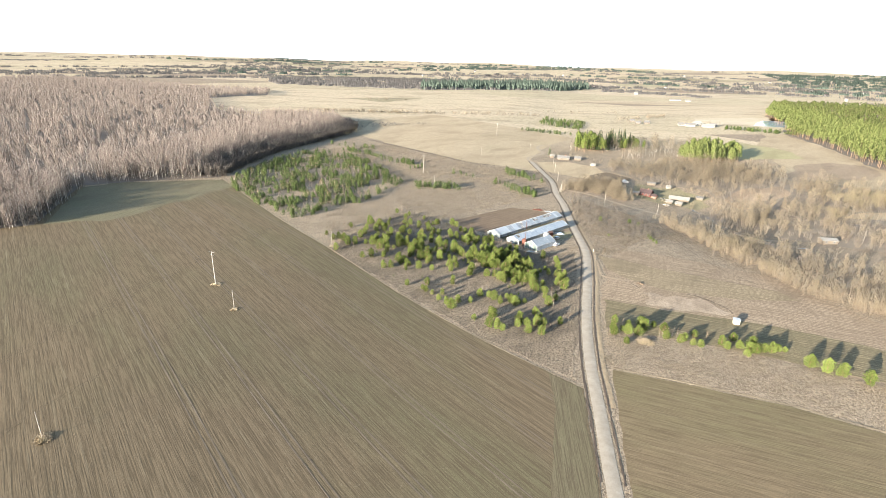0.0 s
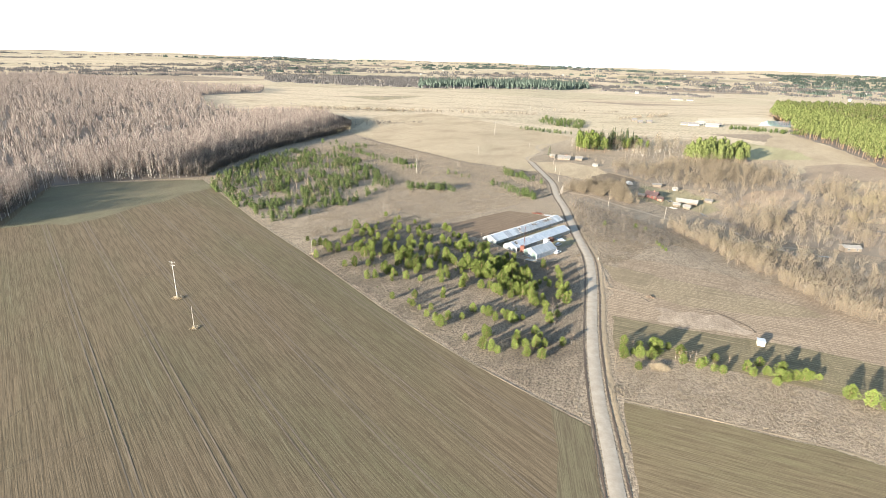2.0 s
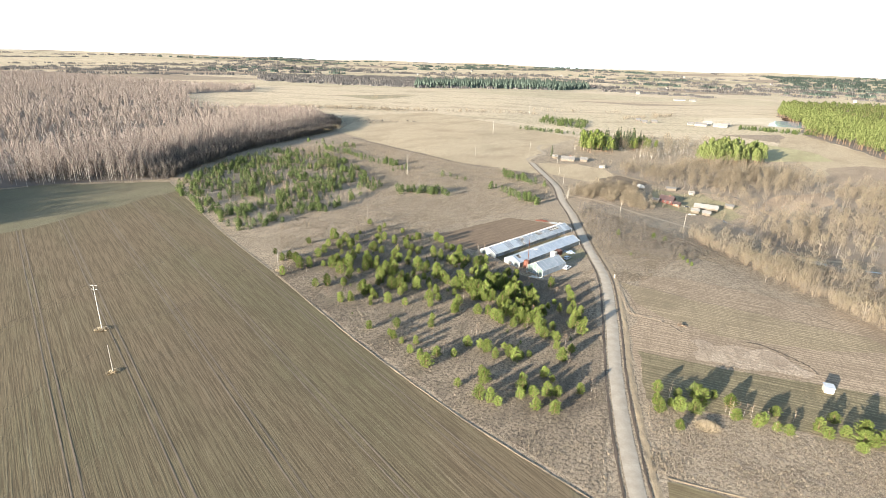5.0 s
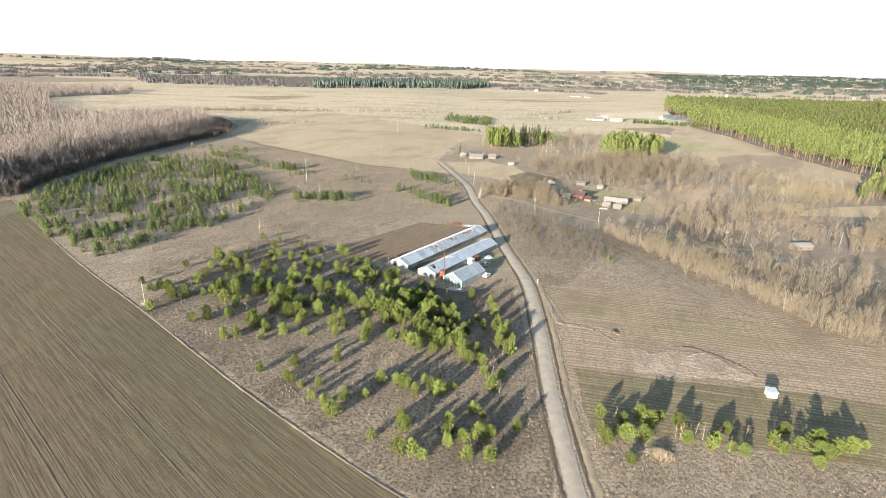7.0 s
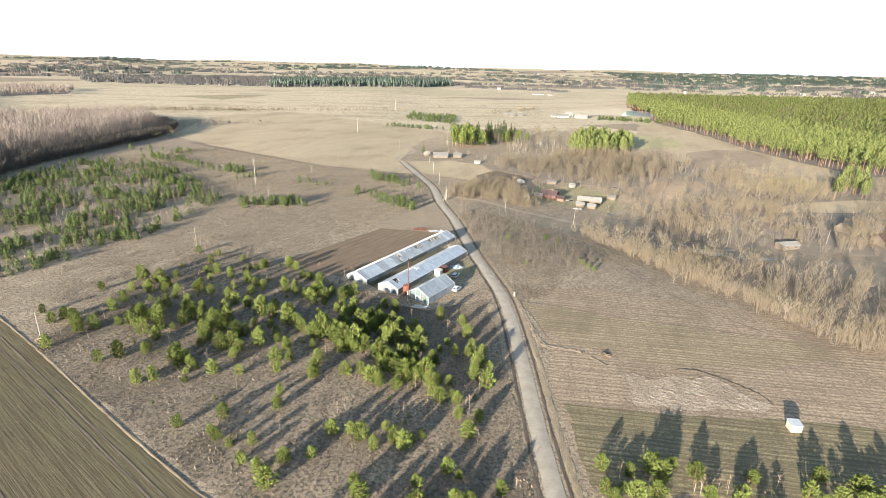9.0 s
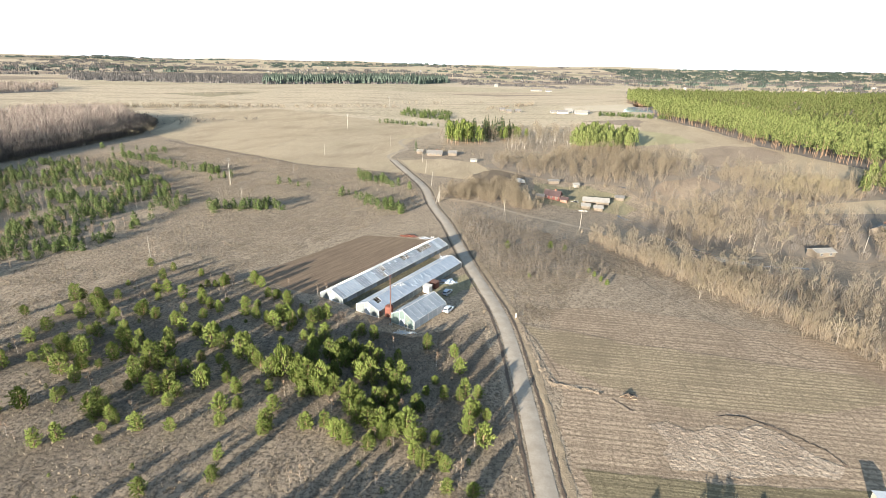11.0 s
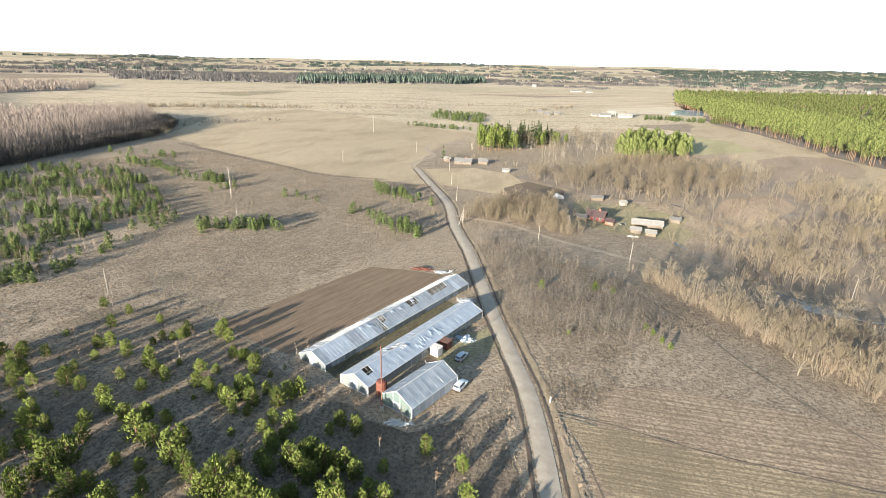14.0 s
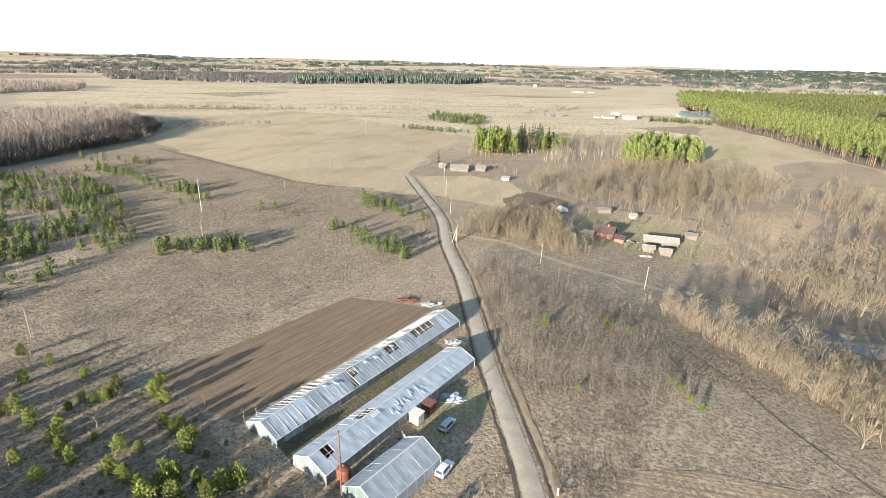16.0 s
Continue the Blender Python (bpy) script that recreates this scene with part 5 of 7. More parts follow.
PINES_F = [(-43.9, 75.9, 2.5), (-43.7, 81.2, 2.6), (-43.3, 119.7, 1), (-43.3, 137, 1.5), (-43.1, 97.2, 2), (-43, 155.6, 1.4), (-42.8, 142.8, 2.1), (-42.7, 145.7, 4.2), (-42.2, 92.4, 2.8), (-41.6, 149.8, 2.8), (-41.1, 122.4, 4.8), (-40.4, 117.4, 2.5), (-40.3, 73.6, 3.1), (-39.6, 130, 3.1), (-39.2, 123.3, 7.4), (-38.3, 138.7, 2.6), (-37.9, 146.1, 4.5), (-37.7, 70.5, 4.4), (-37.6, 110.8, 3.6), (-37.5, 103.9, 3.4), (-37.2, 105.5, 4.3), (-37, 141.1, 3.3), (-36.6, 148.8, 4.2), (-36.2, 76.5, 3.2), (-36.2, 124.4, 4.9), (-35.4, 123.5, 4.9), (-34.9, 150.3, 4.3), (-34.4, 133.3, 3.9), (-33.7, 136.6, 2.6), (-33.4, 128.3, 3.7)]
PINES_G = [(-33.3, 121.8, 4.2), (-33.1, 139.4, 4.4), (-32.2, 117.7, 7.1), (-31.7, 77.8, 2.5), (-30.4, 130.4, 5.1), (-29.9, 105.7, 3.7), (-29.9, 121.1, 4.2), (-29.8, 116.2, 3.5), (-29.8, 118.6, 6.6), (-29.1, 84.8, 3.4), (-28.5, 129.5, 3.7), (-27.7, 116.3, 1.6), (-27.6, 64.3, 2.3), (-27.6, 122.9, 3.6), (-27.3, 132.6, 4.5), (-27, 117.9, 4.1), (-26.8, 106.4, 3.4), (-25.9, 139.2, 2.6), (-25.4, 85, 2.7), (-24.6, 130.6, 5.1), (-24.4, 103.9, 3.8), (-24.4, 141.7, 3.3), (-24.1, 114.8, 3.4), (-23.3, 83.2, 4), (-23, 113.3, 5.8), (-22.8, 102.8, 4.2), (-22.8, 130.6, 3.8), (-22.7, 70.7, 3.1), (-22.7, 110.5, 3.3), (-22, 122.2, 4.2)]
PINES_H = [(-21.7, 101.6, 3.7), (-21.5, 67.6, 4.3), (-21.3, 60.5, 4.2), (-21.1, 130.7, 4.5), (-21.1, 139.9, 3.7), (-21, 107.8, 3.8), (-21, 113.4, 3.4), (-20.5, 80.4, 3.3), (-20.3, 123.1, 4.9), (-19.6, 120.5, 6.1), (-19.1, 128.7, 3.8), (-18.7, 60, 4.1), (-18.7, 86.5, 1.9), (-18.6, 110.5, 3.4), (-18.5, 106.5, 4.4), (-18, 113.4, 4), (-17.9, 100.5, 2.9), (-17.6, 102.8, 2.1), (-16.8, 82.6, 3.6), (-16.6, 59.2, 2.5), (-16.6, 122.3, 4.2), (-16.1, 106.6, 4.3), (-16.1, 125, 3.7), (-16, 113.4, 4), (-14.9, 80.7, 4), (-14.9, 107.9, 3.2), (-14.6, 130.8, 2.5), (-14.5, 118.1, 4.8), (-14, 113.5, 3.4), (-13.5, 104.1, 3.7)]
PINES_I = [(-13.5, 124.1, 3.7), (-13.4, 82.8, 1.9), (-12.7, 105.3, 3.8), (-12.3, 117.3, 4.2), (-12, 71.3, 2.4), (-11.9, 63.7, 3), (-11.5, 66.6, 3.7), (-11.4, 83.9, 1.9), (-11.3, 105.4, 5.4), (-10.1, 101.8, 4.2), (-9.9, 112.1, 3.4), (-8.8, 65.3, 3), (-8.7, 111, 2.5), (-8.4, 102.9, 2.6), (-8.1, 135.6, 4), (-8, 96.2, 3.6), (-7.9, 116.9, 2), (-7.7, 59.9, 3.5), (-6.7, 74.9, 3.1), (-6.1, 120.8, 1.9), (-5.7, 101.8, 2.9), (-5.6, 66.2, 4.3), (-5.3, 97.5, 2.1), (-4.4, 73.3, 1.8), (-4.3, 115.9, 2.9), (-4.2, 95.2, 3.1), (-4, 90.6, 2.7), (-3.2, 60.1, 3.5), (-2.9, 67.1, 3), (-2.3, 84.4, 4.1)]
PINES_J = [(-1.6, 132.1, 3.2), (-1.1, 115.2, 2.8), (-0.6, 124.9, 4), (0.1, 89.8, 2.7), (0.2, 104.9, 3.8), (0.2, 116.8, 4.1), (0.7, 109.4, 4.5), (1.9, 110.1, 3.4), (2.6, 69.7, 3), (2.8, 101.9, 4.8), (2.8, 116, 2.9), (3.4, 104.3, 2.1), (4, 109.2, 2.4), (20.8, 70.6, 3.1), (21.1, 67.6, 3.7), (21.7, 76.4, 3.2), (24.2, 70.8, 2), (24.8, 62.2, 2.3), (25.9, 69.4, 3.7), (26.5, 75, 2.5), (29.2, 69.5, 3.7), (30.8, 76.1, 3.9), (31.7, 73.6, 4.5), (35.2, 77.2, 2.2), (38.3, 69.3, 3), (38.3, 74.8, 3.4), (42.5, 68, 3), (44.3, 69.6, 3), (46.5, 67.5, 2.3), (48.2, 73.7, 2.5)]
PINES_K = [(48.9, 66.9, 2.6), (56, 70.2, 3.7), (57.4, 68, 2.8), (60.6, 74.4, 3.1), (61.3, 69.7, 2.8), (62.6, 64.8, 2.3), (64, 67.6, 3.7), (65.5, 70.7, 4.4), (66.2, 67.8, 3), (66.5, 73.1, 2.4), (68.9, 69.4, 3), (71.1, 69.5, 4), (73.4, 71.1, 2.4), (75.6, 71.2, 1.8)]
pine_kit = []
for trunk, crown in PINE_SHAPES:
    root = tagged(new("pine_tree"), "young bushy green pine growing in dry grass", "pine", "young pines")
    for nm, sh, mt in (("trunk", trunk, M["bark"]), ("crown", crown, M["needles"])):
        new(nm, sh.mesh(nm, [mt])).parent = root
    pine_kit.append(root)
rng = random.Random(3)


def plant_copy(ob, m):
    """A copy whose size is that of m alone."""
    c = copy_thing(ob, Matrix.Identity(4))
    c.matrix_basis = m
    return c


used = set()
thick = [(x, y, 4.2 * q, 0) for x, y, q, a in scatter([(-38, 110), (-36, 136), (-28, 134), (-13, 117), (-7, 101), (-10, 96), (-20, 108), (-26, 118), (-30, 112)], 26, (0.75, 1.1), 46)]
beyond = [(80, 63, 4.6), (84, 61, 5.0), (88, 60, 4.6), (94, 57, 4.8), (99, 55, 5.0)]
for x, y, tree_h in PINES_A + PINES_B + PINES_C + PINES_D + PINES_E + PINES_F + PINES_G + PINES_H + PINES_I + PINES_J + PINES_K + beyond + [p[:3] for p in thick]:
    k = rng.randrange(len(pine_kit))
    size = (tree_h + 0.25) / 5.0
    girth = size ** 0.75 * (1.12 if x > 17 else 0.98)
    m = pose(x, y, gz(x, y), 0, 0, rng.uniform(0, 360)) @ Matrix.Diagonal((girth * rng.uniform(0.9, 1.15), girth * rng.uniform(0.9, 1.15), size, 1))
    if k in used:
        plant_copy(pine_kit[k], m)
    else:
        used.add(k)
        pine_kit[k].matrix_world = m
away = scatter([(-112, 124), (-60, 86), (0, 66), (4, 120), (-60, 178), (-92, 165)], 60, (0.14, 0.3), 41)
joined("pine_saplings", LIGHT_PINES, away, [M["needles"]], "knee-high green pine seedlings in the heathy grass", "pines")

# ---- greenhouses ----
def slab(bm, a, b, c, d, thick):
    """A thin plate with the corners a, b, c, d."""
    a, b, c, d = (Vector(q) for q in (a, b, c, d))
    n = (b - a).cross(d - a).normalized() * thick
    lo = [bm.verts.new(q) for q in (a, b, c, d)]
    hi = [bm.verts.new(q + n) for q in (a, b, c, d)]
    bm.faces.new(lo[::-1])
    bm.faces.new(hi)
    for k in range(4):
        bm.faces.new((lo[k], lo[(k + 1) % 4], hi[(k + 1) % 4], hi[k]))


def bar(bm, a, b, w, h=None):
    """A square bar from a to b."""
    a, b = Vector(a), Vector(b)
    d = (b - a).normalized()
    s = d.cross(Vector((0, 0, 1)))
    s = s.normalized() if s.length > 0.01 else Vector((1, 0, 0))
    u = s.cross(d)
    h = h or w
    ends = []
    for p in (a, b):
        ends.append([bm.verts.new(p + s * (w / 2 * i) + u * (h / 2 * j)) for i, j in ((-1, -1), (1, -1), (1, 1), (-1, 1))])
    for k in range(4):
        bm.faces.new((ends[0][k], ends[0][(k + 1) % 4], ends[1][(k + 1) % 4], ends[1][k]))
    bm.faces.new(ends[0][::-1])
    bm.faces.new(ends[1])


def solid(bm, x0, x1, y0, y1, z0, z1):
    v = [bm.verts.new((x, y, z)) for z in (z0, z1) for x, y in ((x0, y0), (x1, y0), (x1, y1), (x0, y1))]
    for f in ((3, 2, 1, 0), (4, 5, 6, 7), (0, 1, 5, 4), (1, 2, 6, 5), (2, 3, 7, 6), (3, 0, 4, 7)):
        bm.faces.new([v[k] for k in f])


def shared_part(name, mesh, parent, at):
    ob = new(name, mesh)
    ob.parent = parent
    ob.matrix_basis = at
    return ob


def mesh_of(name, bm, material):
    me = bpy.data.meshes.new(name)
    bm.to_mesh(me)
    bm.free()
    me.materials.append(material)
    return me


def greenhouse(label, corner, turn, width, length, eave, ridge, bays, film, gable_film, missing_left=(), missing_right=(), torn=(), side_film=None, vents=(), half_left=(), half_right=(), battens=False):
    """Origin at the front right corner; local y runs along the house, local x from right (0) to left (-width)."""
    root = tagged(new("greenhouse"), label, "greenhouse")
    root.matrix_world = pose(corner[0], corner[1], gz(*corner), 0, 0, turn)
    bay, half = length / bays, width / 2
    rise = ridge - eave
    slope = math.hypot(half, rise)
    over = 0.12
    tilt = math.degrees(math.atan2(rise, half))
    rng = random.Random(int(length * 10))
    # one roof sheet in its own plane: x down the slope, y along the house
    sheets = []
    for k in range(3):
        bm = bmesh.new()
        n = 5
        rows = []
        for j in range(n):
            s = (slope + over) * j / (n - 1)
            sag = -0.03 * math.sin(math.pi * j / (n - 1))
            rows.append([(bm.verts.new((s, y, 0.05 + sag + 0.02 * math.sin(3 * y + k + j))), bm.verts.new((s, y, 0.03 + sag + 0.02 * math.sin(3 * y + k + j)))) for y in (0.03, bay / 2, bay - 0.03)])
        for a, b in zip(rows, rows[1:]):
            for q in (0, 1):
                bm.faces.new((a[q][0], b[q][0], b[q + 1][0], a[q + 1][0]))
                bm.faces.new((a[q][1], a[q + 1][1], b[q + 1][1], b[q][1]))
        sheets.append(mesh_of("roof_sheet", bm, film[k % len(film)]))
    bm = bmesh.new()
    slab(bm, (slope * 0.5, 0.03, 0.03), (slope + over, 0.03, 0.03), (slope + over, bay - 0.03, 0.03), (slope * 0.44, bay - 0.03, 0.03), 0.02)
    half_sheet = mesh_of("roof_sheet", bm, film[0])
    bm = bmesh.new()
    bar(bm, (0.02, bay / 2, 0.075), (slope + over - 0.02, bay / 2, 0.075), 0.04, 0.03)
    batten = mesh_of("batten", bm, M["frame_white"])
    bm = bmesh.new()
    bar(bm, (0, 0, 0), (slope + 0.05, 0, 0), 0.09, 0.1)
    rafter = mesh_of("rafter", bm, M["frame_white"])
    bm = bmesh.new()
    bar(bm, (0.05, 0, 0), (slope, 0, 0), 0.08, 0.05)
    glazing = mesh_of("glazing_bar", bm, M["frame_white"])
    bm = bmesh.new()
    bar(bm, (0, 0, -0.1), (0, 0, eave), 0.1)
    post = mesh_of("post", bm, M["frame_white"])
    side = []
    for k in range(2):
        bm = bmesh.new()
        slab(bm, (0, 0.06, 0.12), (0, bay - 0.06, 0.12), (0, bay - 0.06, eave - 0.1), (0, 0.06, eave - 0.1), 0.02)
        bar(bm, (0.02, 0, eave * 0.52), (0.02, bay, eave * 0.52), 0.05)
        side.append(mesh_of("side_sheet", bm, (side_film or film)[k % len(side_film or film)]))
    strip_bm = bmesh.new()
    for q in range(3):
        slab(strip_bm, (0.1, 0.15 + q * bay / 3, 0.06), (slope * (0.95 - 0.2 * q), 0.2 + q * bay / 3, 0.05), (slope * (0.9 - 0.2 * q), 0.42 + q * bay / 3, 0.05), (0.1, 0.5 + q * bay / 3, 0.06), 0.02)
    torn_sheet = mesh_of("torn_sheet", strip_bm, M["film_old"])
    for k in range(bays):
        for hand, miss, half_gone in ((1, missing_right, half_right), (-1, missing_left, half_left)):
            at = Matrix.Translation((-half, k * bay if hand > 0 else (k + 1) * bay, ridge)) @ pose(0, 0, 0, 0, 0, 0 if hand > 0 else 180) @ pose(0, 0, 0, 0, tilt, 0)
            if k in miss:
                for q in (0.33, 0.67):
                    shared_part("glazing_bar", glazing, root, at @ Matrix.Translation((0, bay * q, 0)))
                if k in torn:
                    shared_part("torn_sheet", torn_sheet, root, at)
            elif k in half_gone:
                shared_part("roof_sheet", half_sheet, root, at)
                shared_part("batten", batten, root, at @ Matrix.Translation((0, 0.06 * rng.uniform(-1, 1), 0)))
            else:
                shared_part("roof_sheet", sheets[rng.randrange(3)], root, at @ pose(0, 0, 0, 0, rng.uniform(-0.3, 0.3), 0))
                if battens:
                    shared_part("batten", batten, root, at @ pose(0, 0.04 * rng.uniform(-1, 1), 0, 0, 0, rng.uniform(-1.2, 1.2)))
            shared_part("side_sheet", side[rng.randrange(2)], root, Matrix.Translation((0.0 if hand > 0 else -width, k * bay, 0)))
    for k in range(bays + 1):
        for hand in (1, -1):
            shared_part("rafter", rafter, root, Matrix.Translation((-half, k * bay, ridge - 0.02)) @ pose(0, 0, 0, 0, 0, 0 if hand > 0 else 180) @ pose(0, 0, 0, 0, tilt, 0))
            shared_part("post", post, root, Matrix.Translation((-0.05 if hand > 0 else -width + 0.05, k * bay, 0)))
    # raised dark slab added inside; stands in for the shaded interior behind open panes
    bm = bmesh.new()
    solid(bm, -width + 0.15, -0.15, 0.15, length - 0.15, -0.1, 0.6)
    part("interior_shade", bm, M["mud"], root, "dark slab painting the shaded interior")
    bm = bmesh.new()
    bar(bm, (-half, -0.1, ridge + 0.05), (-half, length + 0.1, ridge + 0.05), 0.22, 0.08)
    part("ridge_cap", bm, M["frame_white"], root)
    for x in (0.0, -width):
        bm = bmesh.new()
        bar(bm, (x, -0.05, eave + 0.02), (x, length + 0.05, eave + 0.02), 0.12, 0.1)
        part("eave_beam", bm, M["frame_white"], root)
    for q in (0.33, 0.67):
        for hand in (1, -1):
            bm = bmesh.new()
            x, z = -half + hand * half * q, ridge - rise * q - 0.08
            bar(bm, (x, 0, z), (x, length, z), 0.07)
            part("purlin", bm, M["frame_white"], root)
    for y, sgn in ((0, -1), (length, 1)):
        bm = bmesh.new()
        ring = [(0, eave), (-half, ridge), (-width, eave), (-width, 0), (0, 0)]
        lo = [bm.verts.new((x, y, z)) for x, z in ring]
        hi = [bm.verts.new((x, y + sgn * 0.03, z)) for x, z in ring]
        bm.faces.new(lo if sgn > 0 else lo[::-1])
        bm.faces.new(hi[::-1] if sgn > 0 else hi)
        for k in range(5):
            bm.faces.new((lo[k], lo[(k + 1) % 5], hi[(k + 1) % 5], hi[k]))
        gable = part("gable_wall", bm, gable_film, root)
        bm = bmesh.new()
        for a, b in zip(ring, ring[1:] + ring[:1]):
            bar(bm, (a[0], y + sgn * 0.08, a[1]), (b[0], y + sgn * 0.08, b[1]), 0.13)
        part("gable_frame", bm, M["frame_white"], gable, "white gable frame")
        for x in (-half - 0.9, -half + 0.9):
            bm = bmesh.new()
            bar(bm, (x, y + sgn * 0.07, 0), (x, y + sgn * 0.07, ridge - rise * 0.9 / half), 0.08)
            part("gable_post", bm, M["frame_white"], gable)
        bm = bmesh.new()
        solid(bm, -half - 0.85, -half + 0.85, min(y + sgn * 0.04, y + sgn * 0.09), max(y + sgn * 0.04, y + sgn * 0.09), 0.05, 2.0)
        part("door", bm, M["film_old"], gable, "milky sheeted door")
    for k in vents:
        bm = bmesh.new()
        for q in range(5):
            bar(bm, (-half + 0.3 + 0.02 * q, k * bay + q * 0.42, ridge + 0.02), (-half + 1.3, k * bay + q * 0.42 + 0.1, ridge - 0.28), 0.06)
        part("vent_lattice", bm, M["frame_white"], root, "open slatted ridge vent")
    return root


TURN = -32.1
# weedy gap floor with the shade of both walls painted in
patch("gap_ground", [(-32.1, 159.3), (-27.8, 155.6), (-3.4, 194.5), (-7.7, 198.3)], M["gap_shade_weeds"], 0.08, 3, "weedy ground between the two long greenhouses, gap shade painted dark", "grass")
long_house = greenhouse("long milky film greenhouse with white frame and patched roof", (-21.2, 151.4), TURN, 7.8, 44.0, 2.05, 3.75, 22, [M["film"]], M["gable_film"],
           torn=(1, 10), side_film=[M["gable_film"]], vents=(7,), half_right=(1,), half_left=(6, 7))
ruin = greenhouse("decaying long greenhouse with missing panes and bare rafters", (-32.1, 159.3), TURN, 8.5, 57.0, 1.55, 3.5, 30, [M["film_old"], M["film"], M["film_old"]], M["gable_film"],
           missing_right=(10,), half_right=(11, 17, 18, 22, 23, 24, 25), missing_left=(3, 4, 5, 6, 7, 8, 9, 17, 18, 19, 20, 21, 22, 23, 24, 25, 26, 27), torn=(10, 19, 22), side_film=[M["film_old"], M["gable_film"]], vents=(11,), battens=True)
greenhouse("short pale film greenhouse with green sheeted gable", (-11.5, 144.8), -34.5, 7.9, 14.4, 2.35, 4.6, 7, [M["film_old"]], M["panel_green"])

# fallen laths and strips of film along the ruin's far side
lath_rng = random.Random(12)
bm = bmesh.new()
bar(bm, (-0.9, 0, 0), (0.9, 0, 0), 0.12, 0.05)
lath = mesh_of("lath", bm, M["frame_white"])
for k in range(110):
    y = lath_rng.uniform(3, 55)
    shared_part("lath", lath, ruin, Matrix.Translation((-8.5 - lath_rng.uniform(0.3, 1.5), y, lath_rng.uniform(0.12, 0.5))) @ pose(0, 0, 0, 0, lath_rng.uniform(-18, 18), lath_rng.choice((lath_rng.gauss(20, 12), lath_rng.gauss(80, 20)))) @ Matrix.Diagonal((lath_rng.uniform(0.5, 1.2), 1, 1, 1)))
bm = bmesh.new()
slab(bm, (-0.5, -0.35, 0.1), (0.4, -0.3, 0.02), (0.5, 0.35, 0.14), (-0.4, 0.3, 0.0), 0.02)
scrap = mesh_of("film_scrap", bm, M["tarp"])
for k in range(46):
    shared_part("film_scrap", scrap, ruin, Matrix.Translation((-8.6 - lath_rng.uniform(0.2, 1.2), lath_rng.uniform(2, 56), 0.15)) @ pose(0, 0, 0, lath_rng.uniform(-15, 15), lath_rng.uniform(-15, 15), lath_rng.uniform(0, 360)))
for k in range(7):
    y, q = lath_rng.uniform(14, 54), lath_rng.uniform(0.1, 0.85)
    shared_part("film_scrap", scrap, ruin, Matrix.Translation((-4.25 + 4.25 * q, y, 3.5 - 1.6 * q + 0.14)) @ pose(0, 0, 0, 0, 20.6, lath_rng.uniform(-30, 30)))


# loose strips of film slipped down the long house's roof
for k in range(16):
    y, q = lath_rng.uniform(17, 28), lath_rng.uniform(0.25, 0.75)
    shared_part("film_scrap", scrap, long_house, Matrix.Translation((-3.9 + 3.9 * q, y, 3.75 - 1.7 * q + 0.13)) @ pose(0, 0, 0, 0, 23.5, lath_rng.gauss(0, 14)) @ Matrix.Diagonal((lath_rng.uniform(0.9, 2.0), lath_rng.uniform(0.25, 0.5), 0.5, 1)))


def loft(rings, closed=True):
    """A skin through rings of points; ends capped."""
    bm = bmesh.new()
    vs = [[bm.verts.new(q) for q in r] for r in rings]
    n = len(rings[0])
    for a, b in zip(vs, vs[1:]):
        for k in range(n):
            bm.faces.new((a[k], a[(k + 1) % n], b[(k + 1) % n], b[k]))
    if closed:
        bm.faces.new(vs[0][::-1])
        bm.faces.new(vs[-1])
    return bm


def tube(rings, sides=12):
    """Round rings: (x, y, z, radius)."""
    return loft([[(x + r * math.cos(6.28319 * k / sides), y + r * math.sin(6.28319 * k / sides), z) for k in range(sides)] for x, y, z, r in rings])


# boiler tank and flue mast
tank = tagged(new("boiler_tank"), "red rusted upright boiler tank beside the greenhouses", "tank")
tank.location = (-18.6, 152.2, gz(-18.6, 152.2))
part("vessel", tube([(0, 0, 0.35, 1.0), (0, 0, 0.4, 1.15), (0, 0, 2.9, 1.15), (0, 0, 3.2, 1.02), (0, 0, 3.45, 0.4)], 20), M["rust"], tank)
for z in (1.1, 2.2):
    part("hoop", tube([(0, 0, z, 1.17), (0, 0, z + 0.08, 1.17)], 20), M["rust_dark"], tank)
part("outlet_pipe", tube([(0, 0, 3.4, 0.16), (0, 0, 3.8, 0.16)], 8), M["rust_dark"], tank)
for a in (0.5, 2.6, 4.7):
    part("foot", tube([(0.8 * math.cos(a), 0.8 * math.sin(a), 0, 0.1), (0.8 * math.cos(a), 0.8 * math.sin(a), 0.45, 0.1)], 6), M["rust_dark"], tank)
mast = tagged(new("flue_mast"), "tall rusty steel flue pipe standing before the greenhouse", "chimney")
mast.location = (-17.8, 147.6, gz(-17.8, 147.6))
part("pipe", tube([(0, 0, -0.2, 0.15), (0, 0, 6, 0.135), (0, 0, 13.7, 0.115)], 10), M["rust_dark"], mast)
part("base_collar", tube([(0, 0, 0, 0.42), (0, 0, 0.5, 0.36), (0, 0, 0.55, 0.2)], 10), M["concrete"], mast)
for z in (5, 9):
    part("joint_ring", tube([(0, 0, z, 0.18), (0, 0, z + 0.12, 0.18)], 10), M["rust"], mast)
part("cap", tube([(0, 0, 13.7, 0.15), (0, 0, 13.9, 0.16), (0, 0, 14.0, 0.04)], 10), M["rust"], mast)


